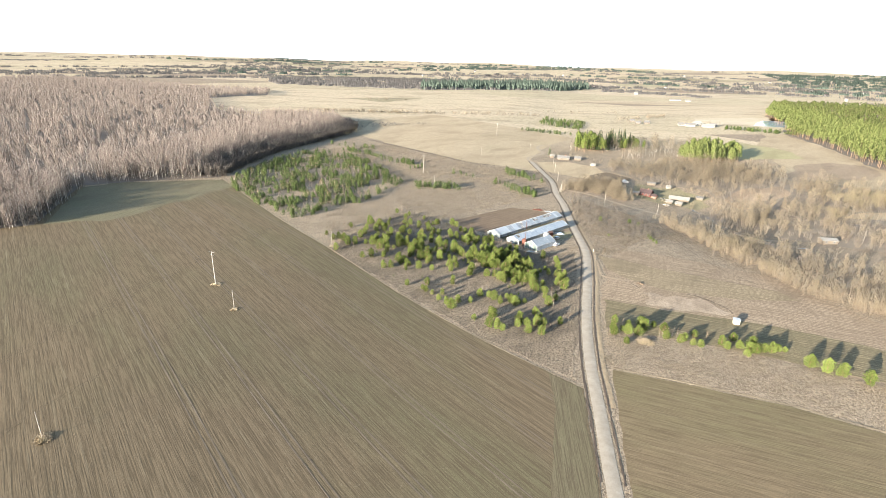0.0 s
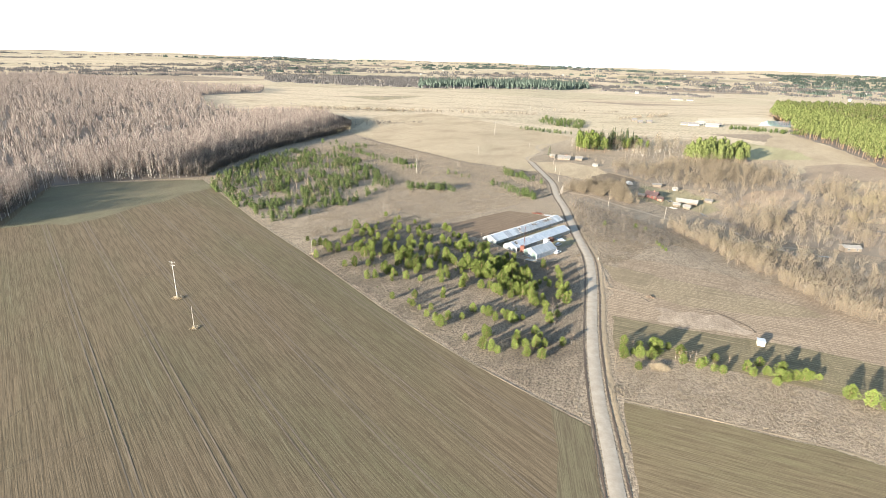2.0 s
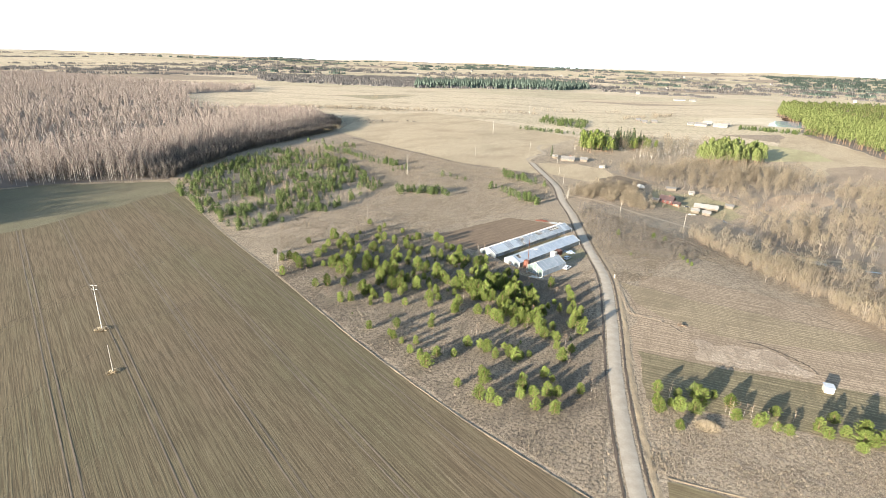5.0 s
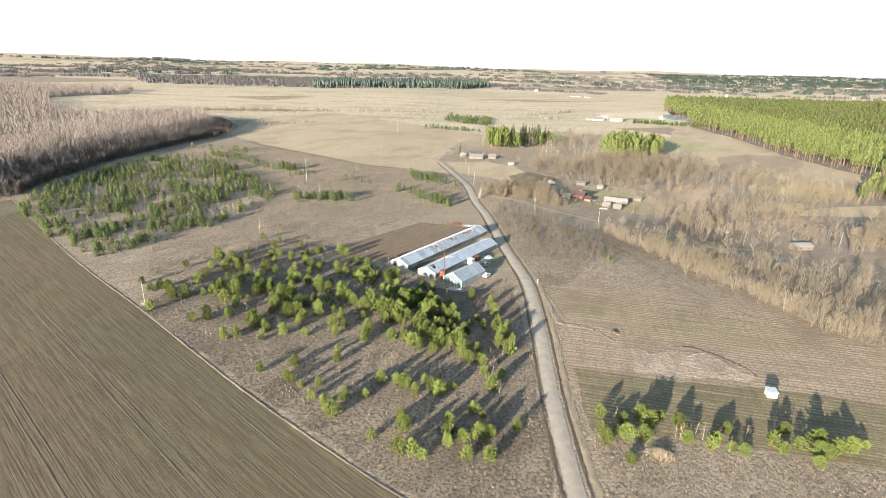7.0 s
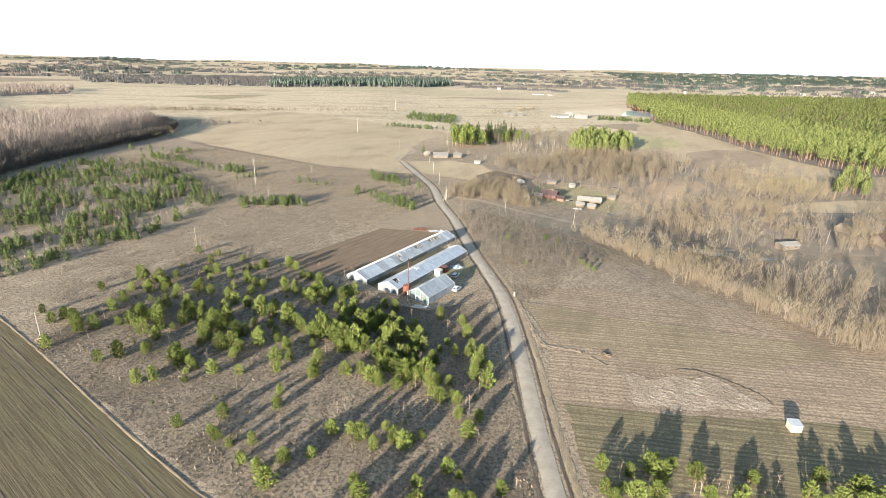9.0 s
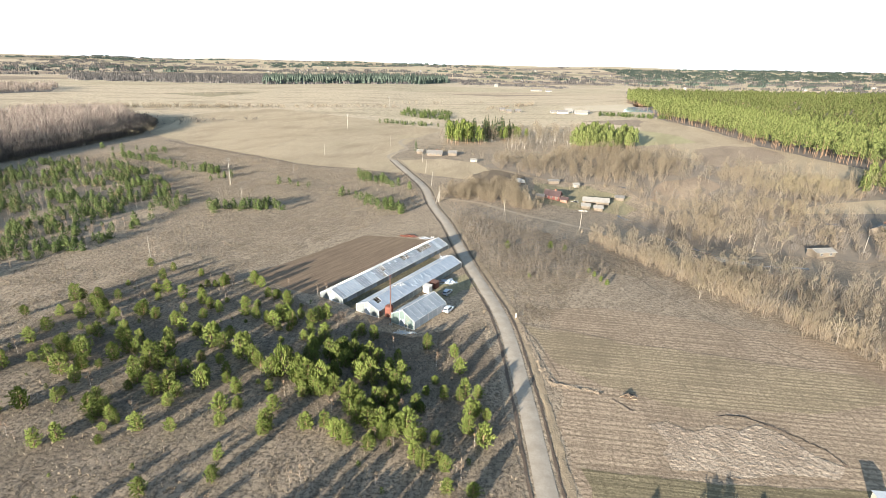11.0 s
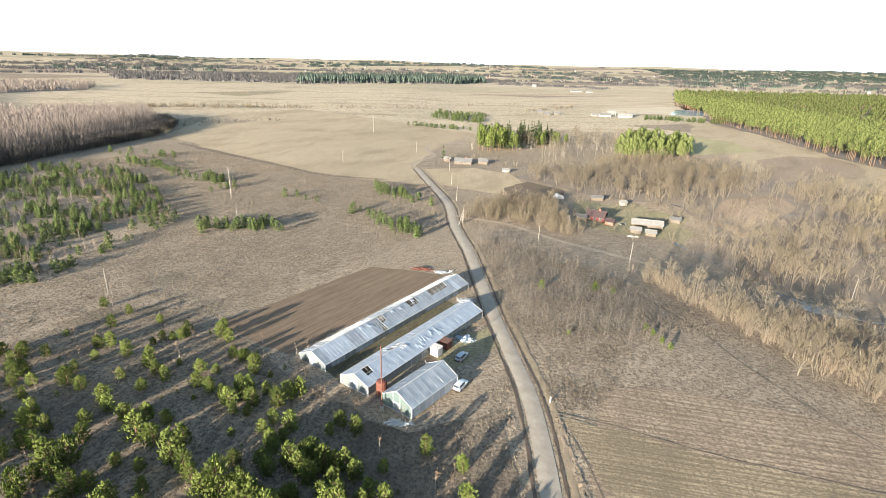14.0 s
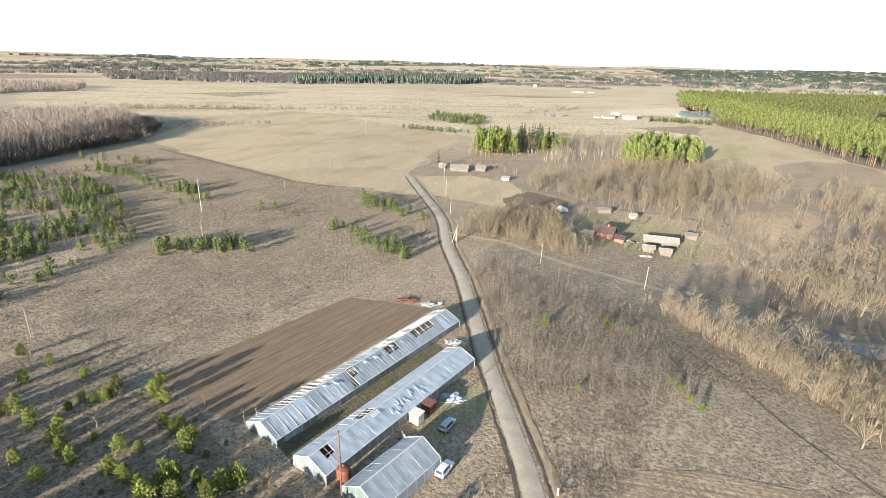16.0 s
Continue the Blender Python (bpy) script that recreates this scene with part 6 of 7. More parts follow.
def cabin(label, name, x, y, turn, w, d, h, material, roof_material, category):
    """A boxy site cabin with plinth, roof lid, door and corner trims."""
    root = tagged(new(name), label, category)
    root.matrix_world = pose(x, y, gz(x, y), 0, 0, turn)
    bm = bmesh.new()
    solid(bm, -w / 2, w / 2, -d / 2, d / 2, 0.15, h)
    bmesh.ops.bevel(bm, geom=bm.edges[:], offset=0.04, segments=1, affect="EDGES")
    body = part("body", bm, material, root)
    bm = bmesh.new()
    slab(bm, (-w / 2 - 0.12, -d / 2 - 0.12, h + 0.02), (w / 2 + 0.12, -d / 2 - 0.12, h + 0.02), (w / 2 + 0.12, d / 2 + 0.12, h + 0.2), (-w / 2 - 0.12, d / 2 + 0.12, h + 0.2), 0.06)
    part("roof", bm, roof_material, root)
    bm = bmesh.new()
    for yy in (-d / 2 + 0.15, d / 2 - 0.15):
        bar(bm, (-w / 2, yy, 0.08), (w / 2, yy, 0.08), 0.16)
    part("skid", bm, M["old_wall"], root)
    bm = bmesh.new()
    solid(bm, -0.4, 0.4, -d / 2 - 0.04, -d / 2 + 0.01, 0.2, min(1.95, h - 0.1))
    door = part("door", bm, roof_material, body)
    return root


cabin("dull white boxy site cabin beside the greenhouse", "site_cabin", -8.6, 168.6, TURN, 2.2, 1.9, 2.1, M["box_white"], M["box_white"], "cabin")
cabin("red rusted steel shed beside the white cabin", "steel_shed", -6.6, 172.0, TURN, 2.2, 2.0, 2.0, M["rust"], M["rust_dark"], "shed")
hut = cabin("small cream boarded hut with pale tin roof in the meadow", "field_hut", 65.0, 88.6, -6, 2.2, 2.1, 1.75, M["hut_cream"], M["hut_roof"], "hut")


def heap(label, name, x, y, rx, ry, h, material, seed, category, bits=0, bit_material=None):
    """A crumpled or rubbly heap lying on the ground."""
    r = random.Random(seed)
    bm = bmesh.new()
    bmesh.ops.create_icosphere(bm, subdivisions=4, radius=1)
    for v in bm.verts:
        k = 0.75 + 0.55 * noise.noise(v.co * 1.7 + Vector((seed, 0, 0))) + 0.3 * noise.noise(v.co * 5 + Vector((0, seed, 0)))
        v.co = Vector((v.co.x * rx * k, v.co.y * ry * k, max(-0.05, v.co.z * h * k)))
    root = tagged(mesh_object(name, bm, material), label, category)
    root.location = (x, y, gz(x, y))
    for _ in range(bits):
        bm = bmesh.new()
        a, q = r.uniform(0, 6.3), math.sqrt(r.random())
        p = Vector((math.cos(a) * rx * q, math.sin(a) * ry * q, h * (1 - q) * 0.8 + 0.08))
        d = Vector((r.gauss(0, 1), r.gauss(0, 1), r.gauss(0, 0.35))).normalized() * r.uniform(0.4, 1.1)
        bar(bm, p - d, p + d, r.uniform(0.1, 0.3), r.uniform(0.04, 0.1))
        part("scrap", bm, bit_material or material, root)
    return root


heap("crumpled blue-white plastic sheeting thrown in a heap", "plastic_heap", -2.2, 176.3, 2.6, 1.9, 0.9, M["tarp"], 3, "heap", 14, M["film"])
heap("white glass and rubble spread before the green gable", "rubble_heap", -13.8, 143.4, 2.6, 0.9, 0.25, M["tarp"], 5, "heap", 30, M["box_white"])
heap("rusty red scrap metal pile at the plot corner", "scrap_heap", -17.0, 221.5, 3.4, 1.4, 0.7, M["rust"], 7, "heap", 26, M["rust_dark"])
heap("broken white frame parts piled beside the scrap", "frame_heap", -10.0, 219.5, 3.2, 1.3, 0.4, M["film_old"], 9, "heap", 26, M["frame_white"])
heap("broken sheets and frames between the greenhouse ends", "frame_heap", -2.5, 199.0, 2.4, 1.2, 0.5, M["film_old"], 11, "heap", 20, M["frame_white"])
heap("dark junk heap behind the short greenhouse", "junk_heap", -9.8, 163.3, 1.6, 1.0, 0.6, M["tyre"], 13, "heap", 12, M["box_white"])
heap("brown earth and clods piled in the meadow", "earth_heap", 34.2, 117.0, 1.7, 0.9, 0.7, M["mud"], 15, "heap", 8, M["straw"])


# ---- cars ----
def estate_car(label, x, y, turn, paint):
    car = tagged(new("car"), label, "car", "cars in the yard")
    car.matrix_world = pose(x, y, gz(x, y) + 0.07, 0, 0, turn)
    # stations along the car: y, half width, bottom, shoulder height
    st = [(-2.15, 0.72, 0.42, 0.72), (-2.0, 0.82, 0.3, 0.85), (-1.2, 0.86, 0.28, 0.92), (0.2, 0.87, 0.28, 0.92), (1.1, 0.86, 0.28, 0.88), (1.8, 0.82, 0.3, 0.78), (2.12, 0.66, 0.42, 0.62)]
    body = part("body", loft([[(w, yy, lo), (w + 0.02, yy, (lo + hi) / 2), (w - 0.06, yy, hi), (-w + 0.06, yy, hi), (-w - 0.02, yy, (lo + hi) / 2), (-w, yy, lo)] for yy, w, lo, hi in st]), paint, car)
    cab = [(-2.05, 0.74, 0.86, 0.72, 0.9), (-1.7, 0.76, 0.9, 0.62, 1.4), (-0.4, 0.78, 0.9, 0.6, 1.46), (0.35, 0.78, 0.9, 0.6, 1.42), (1.05, 0.76, 0.88, 0.7, 0.93)]
    part("roof", loft([[(a, yy, lo), (b, yy, hi), (-b, yy, hi), (-a, yy, lo)] for yy, a, lo, b, hi in cab]), paint, car)
    for s in (-1, 1):
        for y0, y1 in ((-1.6, -0.85), (-0.8, -0.05), (0.0, 0.6)):
            bm = bmesh.new()
            t1 = 0.0 if y1 < 0.5 else 0.24
            slab(bm, (s * 0.785, y0, 0.96), (s * 0.785, y1, 0.96), (s * (0.66), y1 - t1, 1.33), (s * 0.66, y0 + 0.05, 1.33), 0.03 * s)
            part("side_window", bm, M["glass_dark"], car)
        for yy in (-1.32, 1.32):
            bm = tube([(0, 0, -0.1, 0.3), (0, 0, -0.06, 0.32), (0, 0, 0.06, 0.32), (0, 0, 0.1, 0.3)], 16)
            bmesh.ops.transform(bm, verts=bm.verts, matrix=pose(s * 0.8, yy, 0.27, 0, 90, 0))
            wheel = part("wheel", bm, M["tyre"], car)
            bm = tube([(0, 0, -0.115, 0.19), (0, 0, 0.115, 0.19)], 12)
            bmesh.ops.transform(bm, verts=bm.verts, matrix=pose(s * 0.8, yy, 0.27, 0, 90, 0))
            part("rim", bm, M["rim"], wheel)
        bm = bmesh.new()
        solid(bm, s * 0.52 - 0.16, s * 0.52 + 0.16, 2.0, 2.1, 0.5, 0.66)
        part("headlight", bm, M["lamp_clear"], car)
        bm = bmesh.new()
        solid(bm, s * 0.62 - 0.1, s * 0.62 + 0.1, -2.17, -2.05, 0.6, 0.82)
        part("tail_light", bm, M["lamp_red"], car)
        bm = bmesh.new()
        solid(bm, s * 0.9 - 0.1, s * 0.9 + 0.1, 0.62, 0.74, 0.93, 1.05)
        part("mirror", bm, paint, car)
    bm = bmesh.new()
    slab(bm, (-0.68, 1.0, 0.96), (0.68, 1.0, 0.96), (0.56, 0.42, 1.41), (-0.56, 0.42, 1.41), 0.035)
    part("windscreen", bm, M["glass_dark"], car)
    bm = bmesh.new()
    slab(bm, (0.66, -2.02, 0.97), (-0.66, -2.02, 0.97), (-0.58, -1.76, 1.36), (0.58, -1.76, 1.36), 0.04)
    part("rear_window", bm, M["glass_dark"], car)
    for yy in (2.1, -2.16):
        bm = bmesh.new()
        bar(bm, (-0.72, yy, 0.42), (0.72, yy, 0.42), 0.1, 0.16)
        part("bumper", bm, M["tyre"], car)
    return car


estate_car("silver estate car parked on the yard grass", -2.7, 167.6, -27, M["silver"])
estate_car("white estate car parked by the short greenhouse", -2.6, 156.2, -27, M["car_white"])

# ---- power lines ----
def pole(label, x, y, h, arm=1.4, lean=0.0, turn=0.0, concrete=False, braces=0):
    root = tagged(new("utility_pole"), label, "pole", "power line poles")
    root.matrix_world = pose(x, y, gz(x, y), lean, lean * 0.6, turn)
    r = 0.014 * h if not concrete else 0.0115 * h
    part("shaft", tube([(0, 0, -0.5, r), (0, 0, h * 0.5, r * 0.85), (0, 0, h, r * 0.65)], 10), M["concrete"] if concrete else M["timber"], root)
    levels = (h - 0.25,) if h < 11 else (h - 0.3, h - 1.5)
    for k, z in enumerate(levels if arm > 0.6 else ()):
        w = arm * (1.0 if k == 0 else 0.75)
        bm = bmesh.new()
        bar(bm, (-w, r, z), (w, r, z), 0.1)
        cross = part("crossarm", bm, M["concrete"] if concrete else M["timber"], root)
        for s in (-0.95, -0.4, 0.4, 0.95) if h < 11 else (-0.95, 0.95):
            part("insulator", tube([(s * w, r, z + 0.05, 0.05), (s * w, r, z + 0.16, 0.08), (s * w, r, z + 0.24, 0.04)], 8), M["concrete"], cross)
    for k in range(braces):
        a = radians(60 + 120 * k)
        bm = bmesh.new()
        bar(bm, (math.cos(a) * 2.2, math.sin(a) * 2.2, -0.3), (0, 0, h * 0.78), 0.2)
        part("brace", bm, M["timber"], root)
    return root


def span(a, b, ha, hb, offset, sag):
    """One sagging wire as a thin tube."""
    cu = bpy.data.curves.new("wire", "CURVE")
    cu.dimensions, cu.bevel_depth, cu.bevel_resolution = "3D", 0.012, 0
    sp = cu.splines.new("POLY")
    n = 12
    sp.points.add(n)
    d = Vector((b[0] - a[0], b[1] - a[1], 0)).normalized()
    side = Vector((d.y, -d.x, 0)) * offset
    for k in range(n + 1):
        q = k / n
        x, y = a[0] + (b[0] - a[0]) * q, a[1] + (b[1] - a[1]) * q
        z = (gz(*a) + ha) * (1 - q) + (gz(*b) + hb) * q - 4 * sag * q * (1 - q)
        sp.points[k].co = (x + side.x, y + side.y, z, 1)
    cu.materials.append(M["tyre"])
    return tagged(new("wire", cu), "thin sagging overhead power wire between poles", "wire", "overhead wires")


TALL = [(-148, -168), (-130.3, 59.4), (-112.5, 294), (-91, 537), (-74, 793)]
for x, y in TALL[1:]:
    pole("tall pale concrete power pole with steel crossarms", x, y, 14.0, 1.1, 0.6, 5, True)
for a, b in zip(TALL, TALL[1:]):
    for o in (-1.4, 1.4, 0):
        span(a, b, 13.9, 13.9, o, 4.0)
LOW = [(-116, -95), (-113, -29), (-110.7, 42.8), (-106.8, 115), (-100, 188), (-94, 258), (-89, 329), (-84, 393)]
for x, y in LOW[1:]:
    pole("weathered grey wooden power pole in dry grass", x, y, 7.8, 0.45, 1.2, 5)
for a, b in zip(LOW, LOW[1:]):
    for o in (-0.5, 0.5):
        span(a, b, 7.7, 7.7, o, 1.1)
LANE = [(-43, 447), (-16, 384), (-13, 348), (-9, 312), (-5, 274.5), (24.5, 257), (56.5, 245), (86, 229), (120, 222)]
for k, (x, y) in enumerate(LANE):
    pole("weathered wooden power pole beside the lane", x, y, 7.6, 0.45, 1.5, 40, False, 2 if k == 4 else 0)
for a, b in zip(LANE, LANE[1:]):
    for o in (-0.4, 0.4):
        span(a, b, 7.5, 7.5, o, 0.8)
for x, y in ((38, 271), (50, 452), (158, 214), (175, 196)):
    pole("weathered wooden power pole near the farm", x, y, 7.6, 0.6, 1.5, 60)

# ---- farm buildings ----
def house(label, x, y, turn, w, d, wall_h, roof_h, wall_m, roof_m, windows=0, chimney=False, category="house", name="house", door=True, gable_m=None, gable_windows=0):
    """A gabled building: the ridge runs along local x."""
    root = tagged(new(name), label, category)
    root.matrix_world = pose(x, y, gz(x, y), 0, 0, turn)
    t = 0.2
    for k, (x0, x1, y0, y1) in enumerate(((-w / 2, w / 2, -d / 2, -d / 2 + t), (-w / 2, w / 2, d / 2 - t, d / 2))):
        bm = bmesh.new()
        solid(bm, x0, x1, y0, y1, -0.4, wall_h)
        wall = part("wall", bm, wall_m, root)
        if k == 0:
            n = windows
            for i in range(n):
                cx = -w / 2 + w * (i + 0.5) / n
                bm = bmesh.new()
                solid(bm, cx - 0.55, cx + 0.55, -d / 2 - 0.06, -d / 2 - 0.005, 0.8, wall_h - 0.35)
                win = part("window", bm, M["plaster"], wall, "white window frame")
                bm = bmesh.new()
                solid(bm, cx - 0.42, cx + 0.42, -d / 2 - 0.08, -d / 2 - 0.062, 0.95, wall_h - 0.5)
                pn = part("pane", bm, M["glass_dark"], wall)
    for s in (-1, 1):
        bm = bmesh.new()
        ring = [(-d / 2 + t, -0.4), (d / 2 - t, -0.4), (d / 2 - t, wall_h), (0, wall_h + roof_h - 0.05), (-d / 2 + t, wall_h)]
        a = [bm.verts.new((s * w / 2, q, z)) for q, z in ring]
        b = [bm.verts.new((s * (w / 2 - t), q, z)) for q, z in ring]
        bm.faces.new(a)
        bm.faces.new(b[::-1])
        for k in range(5):
            bm.faces.new((a[k], b[k], b[(k + 1) % 5], a[(k + 1) % 5]))
        bmesh.ops.recalc_face_normals(bm, faces=bm.faces)
        wall = part("gable_wall", bm, gable_m or wall_m, root)
        for i in range(gable_windows):
            cy = -d / 2 + d * (i + 0.5) / gable_windows
            bm = bmesh.new()
            solid(bm, *sorted((s * w / 2 + s * 0.005, s * (w / 2 + 0.07))), cy - 0.5, cy + 0.5, 0.9, 2.1)
            part("window", bm, M["plaster"], wall, "white window frame")
            bm = bmesh.new()
            solid(bm, *sorted((s * w / 2 + s * 0.072, s * (w / 2 + 0.09))), cy - 0.35, cy + 0.35, 1.02, 1.98)
            part("pane", bm, M["glass_dark"], wall)
    over = 0.4
    k = (d / 2 + over) / (d / 2)
    for s in (-1, 1):
        bm = bmesh.new()
        ridge, low = wall_h + roof_h, wall_h + roof_h - roof_h * k
        pts = [(-w / 2 - over, 0, ridge), (w / 2 + over, 0, ridge), (w / 2 + over, s * (d / 2 + over), low), (-w / 2 - over, s * (d / 2 + over), low)]
        slab(bm, *(pts if s < 0 else pts[::-1]), 0.1)
        bmesh.ops.recalc_face_normals(bm, faces=bm.faces)
        part("roof", bm, roof_m, root)
    bm = bmesh.new()
    bar(bm, (-w / 2 - over, 0, wall_h + roof_h + 0.1), (w / 2 + over, 0, wall_h + roof_h + 0.1), 0.25, 0.1)
    part("ridge_cap", bm, roof_m, root)
    if chimney:
        bm = bmesh.new()
        solid(bm, w * 0.12, w * 0.12 + 0.6, -0.3, 0.3, wall_h + roof_h * 0.6, wall_h + roof_h + 0.9)
        part("chimney", bm, M["brick"], root)
    if door:
        bm = bmesh.new()
        solid(bm, w * 0.3 - 0.45, w * 0.3 + 0.45, -d / 2 - 0.05, -d / 2 - 0.004, 0.0, min(2.0, wall_h - 0.1))
        part("door", bm, M["old_wall"], root)
    return root


# by the stream
house("dark red boarded farmhouse with maroon tin roof", 55, 296, -28, 8, 5.5, 2.3, 2.1, M["red_wall"], M["red_roof"], 3, True, gable_m=M["red_wall"], gable_windows=2)
house("low red brick lean-to beside the farmhouse", 60, 291, -28, 3.6, 3.2, 1.8, 0.9, M["brick"], M["red_roof"], 1)
house("dark weathered shed beside the farmhouse", 48, 294, -20, 4, 3.2, 1.7, 0.7, M["old_wall"], M["grey_roof"], 0, category="shed", name="shed")
house("long low barn with pale slate roof", 77.5, 295, -14, 13, 5.5, 1.6, 1.4, M["old_wall"], M["pale_roof"], 0, category="barn", name="barn")
house("pale roofed shed before the barn", 69.5, 284.5, -14, 4.2, 4, 1.6, 0.8, M["old_wall"], M["pale_roof"], 0, category="shed", name="shed")
house("pale roofed shed leaning on its neighbour", 75.5, 283, -14, 4.2, 4, 1.6, 0.8, M["old_wall"], M["pale_roof"], 0, category="shed", name="shed")
house("small grey roofed shed behind the barn", 93, 304, -20, 4.5, 3.6, 1.6, 0.8, M["old_wall"], M["grey_roof"], 0, category="shed", name="shed")
house("tiny pale shed in the garden", 74, 324, 10, 3, 2.5, 1.8, 0.7, M["plaster"], M["pale_roof"], 0, category="shed", name="shed")
house("low boarded store at the garden edge", 62, 330, 5, 6, 3, 1.7, 0.6, M["old_wall"], M["grey_roof"], 0, category="shed", name="shed")
tent = tagged(mesh_object("polytunnel", loft([[(-1.8, yy, 0), (-1.6, yy, 1.1), (-0.9, yy, 1.8), (0, yy, 2.05), (0.9, yy, 1.8), (1.6, yy, 1.1), (1.8, yy, 0)] for yy in (-2.4, -0.8, 0.8, 2.4)]), M["box_white"]), "small rounded white polytunnel at the garden end", "polytunnel")
tent.matrix_world = pose(42.5, 328, gz(42.5, 328), 0, 0, 20)
heap("pale boards and junk stacked by the lane", "board_heap", 66, 277.5, 3.0, 1.0, 0.5, M["box_white"], 21, "heap", 16, M["timber"])
heap("dark garden clutter beside the farmhouse", "clutter_heap", 66, 293, 2.0, 1.2, 0.7, M["tyre"], 23, "heap", 12, M["box_white"])
# beyond the stream
house("low building with flat pale roof among bare trees", 141.5, 214, 8, 8.0, 4.8, 2.3, 0.7, M["old_wall"], M["pale_roof"], 2, category="shed", name="shed")
house("grey gabled cottage at the wood edge", 182, 236, 40, 8, 7, 2.4, 2.4, M["old_wall"], M["grey_roof"], 2, True)
house("grey roofed outbuilding near the cottage", 192, 232, 30, 9, 6, 2.2, 1.8, M["old_wall"], M["grey_roof"], 0, category="shed", name="shed")
house("brown roofed house beside the stream wood", 187, 216, 5, 12, 7, 2.5, 2.0, M["old_wall"], M["red_roof"], 3)
# farmstead by the track
house("long low weathered farmhouse with grey roof", -8, 411, -4, 11, 5.5, 2.0, 1.7, M["old_wall"], M["grey_roof"], 4, True)
house("weathered outbuilding beside the farmhouse", 5, 413, -4, 6, 5, 2.0, 1.4, M["old_wall"], M["grey_roof"], 0, category="shed", name="shed")
house("small white shed on the pasture", 19, 388, -10, 4.2, 2.8, 1.6, 0.5, M["plaster"], M["pale_roof"], 0, category="shed", name="shed")
house("small weathered annex at the farmhouse end", -19, 418, -4, 4, 3.5, 2.0, 1.0, M["old_wall"], M["pale_roof"], 0, category="shed", name="shed")
lone = tagged(new("spruce_tree"), "dark slender spruce beside the farmhouse", "tree")
sp = spruce_tree(900, 11, 11)
lone.location = (-22, 424, gz(-22, 424))
for nm, keep, mt in (("trunk", 0, M["bark"]), ("crown", 1, M["spruce"])):
    half = Shape()
    half.v, half.f = sp.v, [f for f, m in zip(sp.f, sp.m) if m == keep]
    half.m = [0] * len(half.f)
    new(nm, half.mesh(nm, [mt])).parent = lone
joined("farm_garden_trees", alder, [(-14, 428, 0.7, 0), (-2, 430, 0.8, 1), (4, 425, 0.7, 2), (14, 416, 0.8, 3), (20, 410, 0.7, 4), (26, 405, 0.8, 5), (-18, 416, 0.8, 2.5)], [M["alder_bark"], M["twigs"]], "leafless garden trees round the farmhouse", "trees")
# the farm and village far off
for k, (x, y, w, d, h, t) in enumerate([(164, 768, 14, 7, 2.4, -3), (188, 764, 17, 7, 2.6, -4), (198, 778, 10, 6, 2.4, -6), (176, 785, 10, 6, 2.4, 0), (152, 772, 8, 5, 2.0, 8), (180, 800, 11, 5, 2.2, 4)]):
    house("pale farm building far across the fields", x, y, t, w, d, h, 2.2, M["plaster"] if k % 3 else M["box_white"], M["pale_roof"] if k % 2 else M["grey_roof"], 4, False)
for x, y, w in ((90, 765, 7), (104, 775, 8), (84, 790, 7), (228, 1344, 26), (256, 1336, 14)):
    house("small low house among far trees", x, y, 5, w, 6, 2.4, 2.0, M["plaster"] if w > 9 else M["old_wall"], M["grey_roof"], 3)
r = random.Random(55)
for k in range(34):
    a = r.choice((r.uniform(-0.62, -0.1), r.uniform(-0.05, 0.5), r.uniform(0.55, 0.82)))
    dist = r.uniform(1500, 3300)
    hx, hy = dist * math.sin(a), dist * math.cos(a)
    w = r.uniform(6, 10) if a < 0.55 else r.uniform(9, 18)
    house("distant white village house with pale roof", hx, hy, r.uniform(-30, 30), w, 9, r.uniform(3, 5), 3, M["plaster"], M["pale_roof"] if r.random() < 0.6 else M["red_roof"], 0, False, door=False)
joined("garden_bushes", alder, scatter([(38, 288), (62, 272), (95, 274), (106, 300), (98, 330), (60, 334), (42, 320)], 42, (0.3, 0.75), 91), [M["alder_bark"], M["twigs"]], "leafless fruit bushes in the farm garden", "bushes")

# ---- small growth and clutter ----
tussock = Shape()
r = random.Random(61)
random.seed(61)
for k in range(620):
    a, q = r.uniform(0, 6.283), r.random() ** 0.6
    p = Vector((math.cos(a) * 2.6 * q, math.sin(a) * 2.1 * q, 0))
    tussock.twig(p, p + Vector((math.cos(a) * 0.6 * q + r.gauss(0, 0.2), math.sin(a) * 0.6 * q + r.gauss(0, 0.2), 1.7 * (1.1 - q * 0.75))), 0.06)
clump = tagged(new("straw_bush", tussock.mesh("straw_bush", [M["reed"]])), "pale dome of dry reed beside the pine row", "bush")
clump.location = (31.3, 64.5, gz(31.3, 64.5))
for k, (x, y, q) in enumerate(((-130.3, 59.4, 0.75), (-110.7, 42.8, 0.6), (-113, -29, 0.85), (-106.8, 115, 0.5))):
    foot = plant_copy(clump, pose(x, y, gz(x, y), 0, 0, 70 * k) @ Matrix.Diagonal((q, q, q * 0.6, 1)))
    tagged(foot, "unploughed tuft of dry grass round a pole foot", "grass")
blades = []
for k in range(5):
    s = Shape()
    random.seed(70 + k)
    for j in range(3):
        a = random.uniform(0, 6.3)
        p = Vector((random.gauss(0, 0.14), random.gauss(0, 0.14), -0.02))
        s.twig(p, p + Vector((math.cos(a) * 0.22, math.sin(a) * 0.22, random.uniform(0.25, 0.6))), 0.07)
    blades.append(s)


def patchy(x, y, r):
    return noise.noise((x / 9, y / 9, 5)) + 0.6 * noise.noise((x / 2.5, y / 2.5, 9)) > r.uniform(-0.7, 0.5)


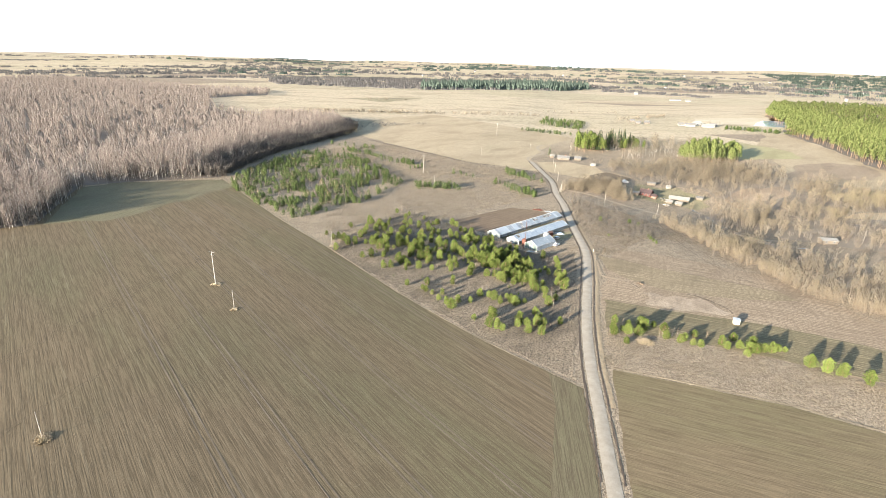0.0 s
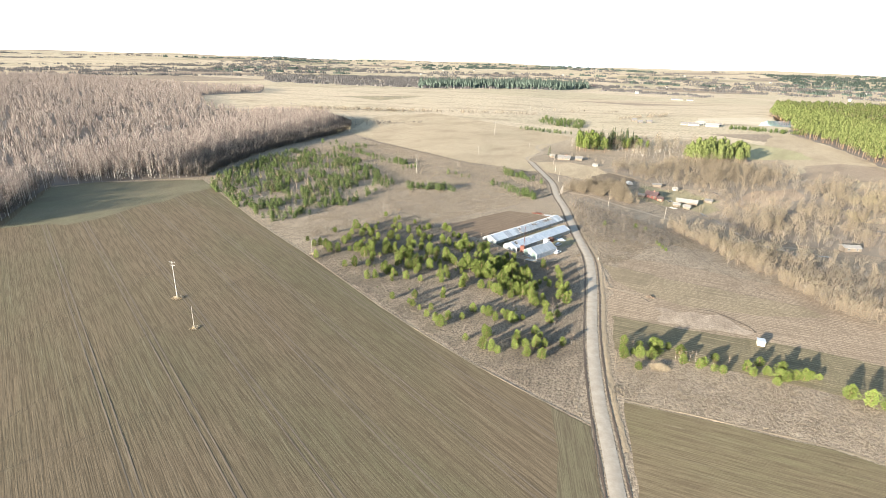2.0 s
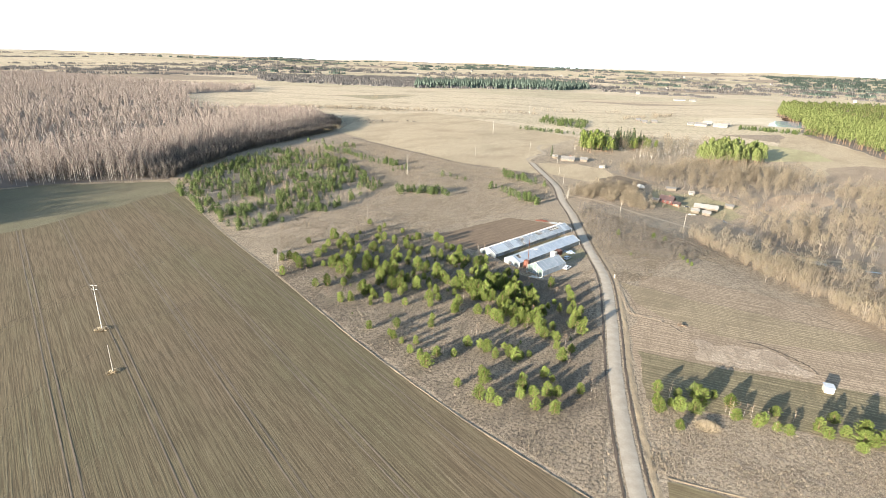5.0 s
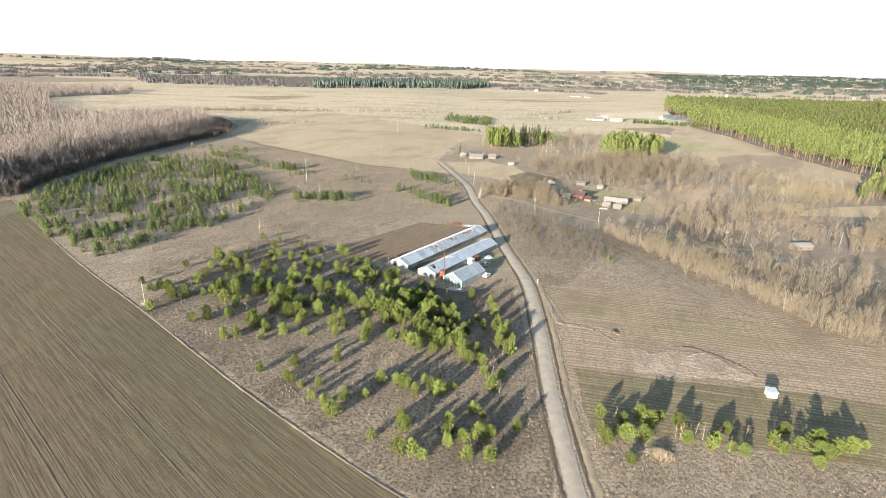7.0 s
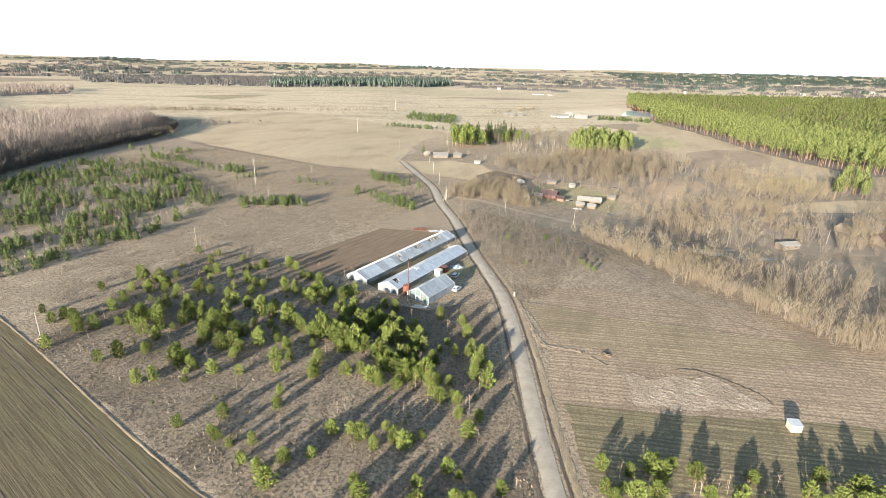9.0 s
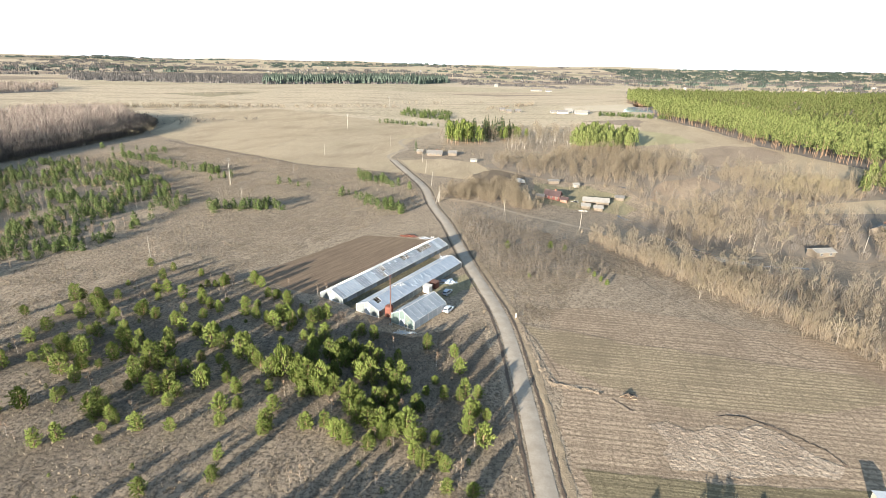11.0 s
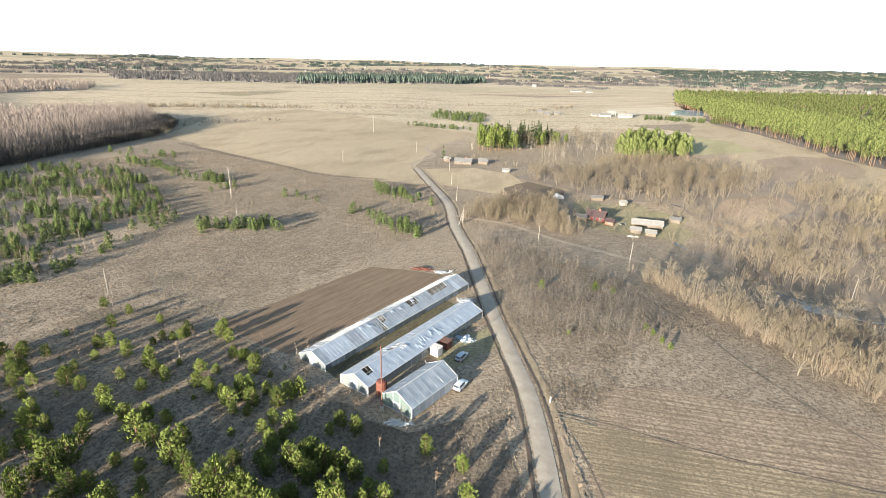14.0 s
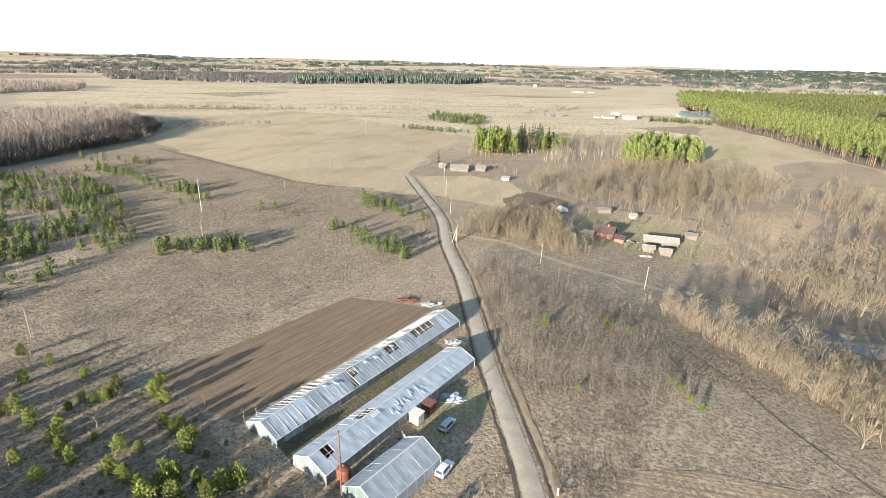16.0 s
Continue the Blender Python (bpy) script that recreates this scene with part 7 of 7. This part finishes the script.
ROUGH = [(-104, 110), (-61, 79), (-23, 53), (9, 34), (9, 120), (8, 160), (-12, 140), (-40, 156), (-70, 178), (-30, 240), (-12, 270), (-24, 345), (-86, 350), (-185, 420), (-240, 365), (-120, 255), (-135, 165)]
joined("dry_grass_tufts", blades, scatter(ROUGH, 60000, (0.5, 1.2), 71, patchy), [M["tuft"]], "tussocks of dry straw-coloured grass", "grass")
RIGHT = [(17, 46), (67, 40), (100, 32), (102, 56), (60, 66), (19, 70)]
joined("dry_grass_strip", blades, scatter(RIGHT, 9000, (0.5, 1.1), 72, patchy), [M["tuft"]], "tussocks of dry grass below the pine row", "grass")
SLOPE = [(16, 150), (25, 150), (47, 190), (71, 184), (60, 212), (44, 230), (8, 258), (2, 245), (8, 190)]
joined("dry_grass_slope", blades, scatter(SLOPE, 12000, (0.5, 1.1), 73, patchy), [M["tuft"]], "tussocks of dry grass on the slope", "grass")
MEADOW = [(18, 73), (60, 68), (105, 58), (125, 97), (98, 131), (71, 184), (47, 190), (25, 150), (20, 138)]
joined("dry_grass_meadow", blades, scatter(MEADOW, 15000, (0.22, 0.45), 74, patchy), [M["tuft"]], "short tussocks of pale straw over the mown meadow", "grass")
row_sap = [bare_tree(430 + k, 4.2, 0.22, 10, 4, 0.2, 0.004) for k in range(3)]
sap_kit = []
for k, sh in enumerate(row_sap):
    root = tagged(new("birch_sapling"), "slender orange-twigged birch sapling with pale stem", "sapling", "birch saplings")
    stem, head = Shape(), Shape()
    for f, m in zip(sh.f, sh.m):
        (stem if m == 0 else head).add([sh.v[i] for i in f], [tuple(range(len(f)))])
    for nm, q, mt in (("trunk", stem, M["birch_bark"]), ("crown", head, M["sapling"])):
        new(nm, q.mesh(nm, [mt])).parent = root
    sap_kit.append(root)
spots = [(36.5, 71), (37.2, 70.2), (38, 71.5), (38.8, 70), (40.5, 71), (42, 70.5), (24.3, 74), (43.5, 69), (51.5, 72), (45.5, 70.5), (46, 67), (-100, 187), (-96, 188.5), (-97.5, 186), (-93, 187.5), (-104, 118), (-66, 168), (-46, 160)]
for k, (x, y) in enumerate(spots):
    m = pose(x, y, gz(x, y), 0, 0, 77 * k) @ Matrix.Diagonal((1, 1, 0.8 + 0.05 * (k % 7), 1))
    if k < 3:
        sap_kit[k].matrix_world = m
    else:
        plant_copy(sap_kit[k % 3], m)
# broad leafless willows along the meadow and the stream
fan_kit = []
for k in range(4):
    sh = round_tree(480 + k, 8.5)
    root = tagged(new("willow_tree"), "broad leafless tree with a round twiggy crown", "tree", "willows by the stream")
    stem, head = Shape(), Shape()
    for f, m in zip(sh.f, sh.m):
        (stem if m == 0 else head).add([sh.v[i] for i in f], [tuple(range(len(f)))])
    for nm, q, mt in (("trunk", stem, M["willow_bark"]), ("crown", head, M["willow"])):
        new(nm, q.mesh(nm, [mt])).parent = root
    fan_kit.append(root)
fans = [(97, 190.2), (134.2, 226.2), (85.5, 192.8), (187.3, 300.3), (195.3, 292.4), (113.3, 191.5), (-247, 452), (-250, 463), (-243, 470), (-252, 478), (74, 170), (82, 178), (85, 174), (86, 165), (78, 179), (75, 187), (73, 192), (70, 199), (96, 192), (99, 187), (92, 150), (104, 128), (96, 142), (208, 358), (211, 379), (176, 297), (142, 277), (148, 251), (120, 262), (168, 315), (190, 330), (156, 232), (118, 236)]
for k, (x, y) in enumerate(fans):
    q = 0.75 + 0.07 * (k * 5 % 7)
    m = pose(x, y, gz(x, y), 0, 0, 83 * k) @ Matrix.Diagonal((q, q, q * 0.95, 1))
    if k < 4:
        fan_kit[k].matrix_world = m
    else:
        plant_copy(fan_kit[k % 4], m)
low_bush = [bare_bush(460 + k, 2.0, 10, 9, 0.5, 0.006) for k in range(3)]
HEATHER = [(-120, 190), (-84, 190), (-60, 186), (-26, 240), (-14, 268), (-24, 340), (-86, 346), (-180, 410), (-235, 362), (-150, 305), (-116, 258)]
joined("low_brush", low_bush, scatter(HEATHER, 420, (0.25, 0.6), 82, lambda x, y, r: noise.noise((x / 14, y / 14, 7)) > r.uniform(-0.3, 0.5)) + scatter(SLOPE, 90, (0.3, 0.7), 83), [M["alder_bark"], M["brush"]], "low brown brush dotted over the rough meadow", "bushes")
joined("dry_bushes", low_bush, scatter([(-41, 160), (-29, 154), (-18, 146), (-20, 144), (-34, 150), (-44, 156)], 34, (0.6, 1.3), 81), [M["alder_bark"], M["sapling"]], "rust-brown leafless bushes before the greenhouse gables", "bushes")
joined("green_bushes", [PINE_SHAPES[2][1]], [(20.5, 211, 0.6, 0), (37, 213, 0.6, 1), (42, 211, 0.5, 2), (45, 188, 0.4, 3), (46, 185, 0.4, 4), (47, 181, 0.4, 5), (48, 178, 0.4, 1), (24, 182, 0.3, 2)], [M["needles"]], "small green pines in the slope scrub", "bushes")

bm = bmesh.new()
solid(bm, -0.14, 0.14, -0.1, 0.1, -0.2, 1.5)
bmesh.ops.bevel(bm, geom=bm.edges[:], offset=0.03, segments=1, affect="EDGES")
marker = tagged(mesh_object("marker_post", bm, M["box_white"]), "short white concrete marker post at the roadside", "post")
marker.location = (15.6, 152.5, gz(15.6, 152.5))
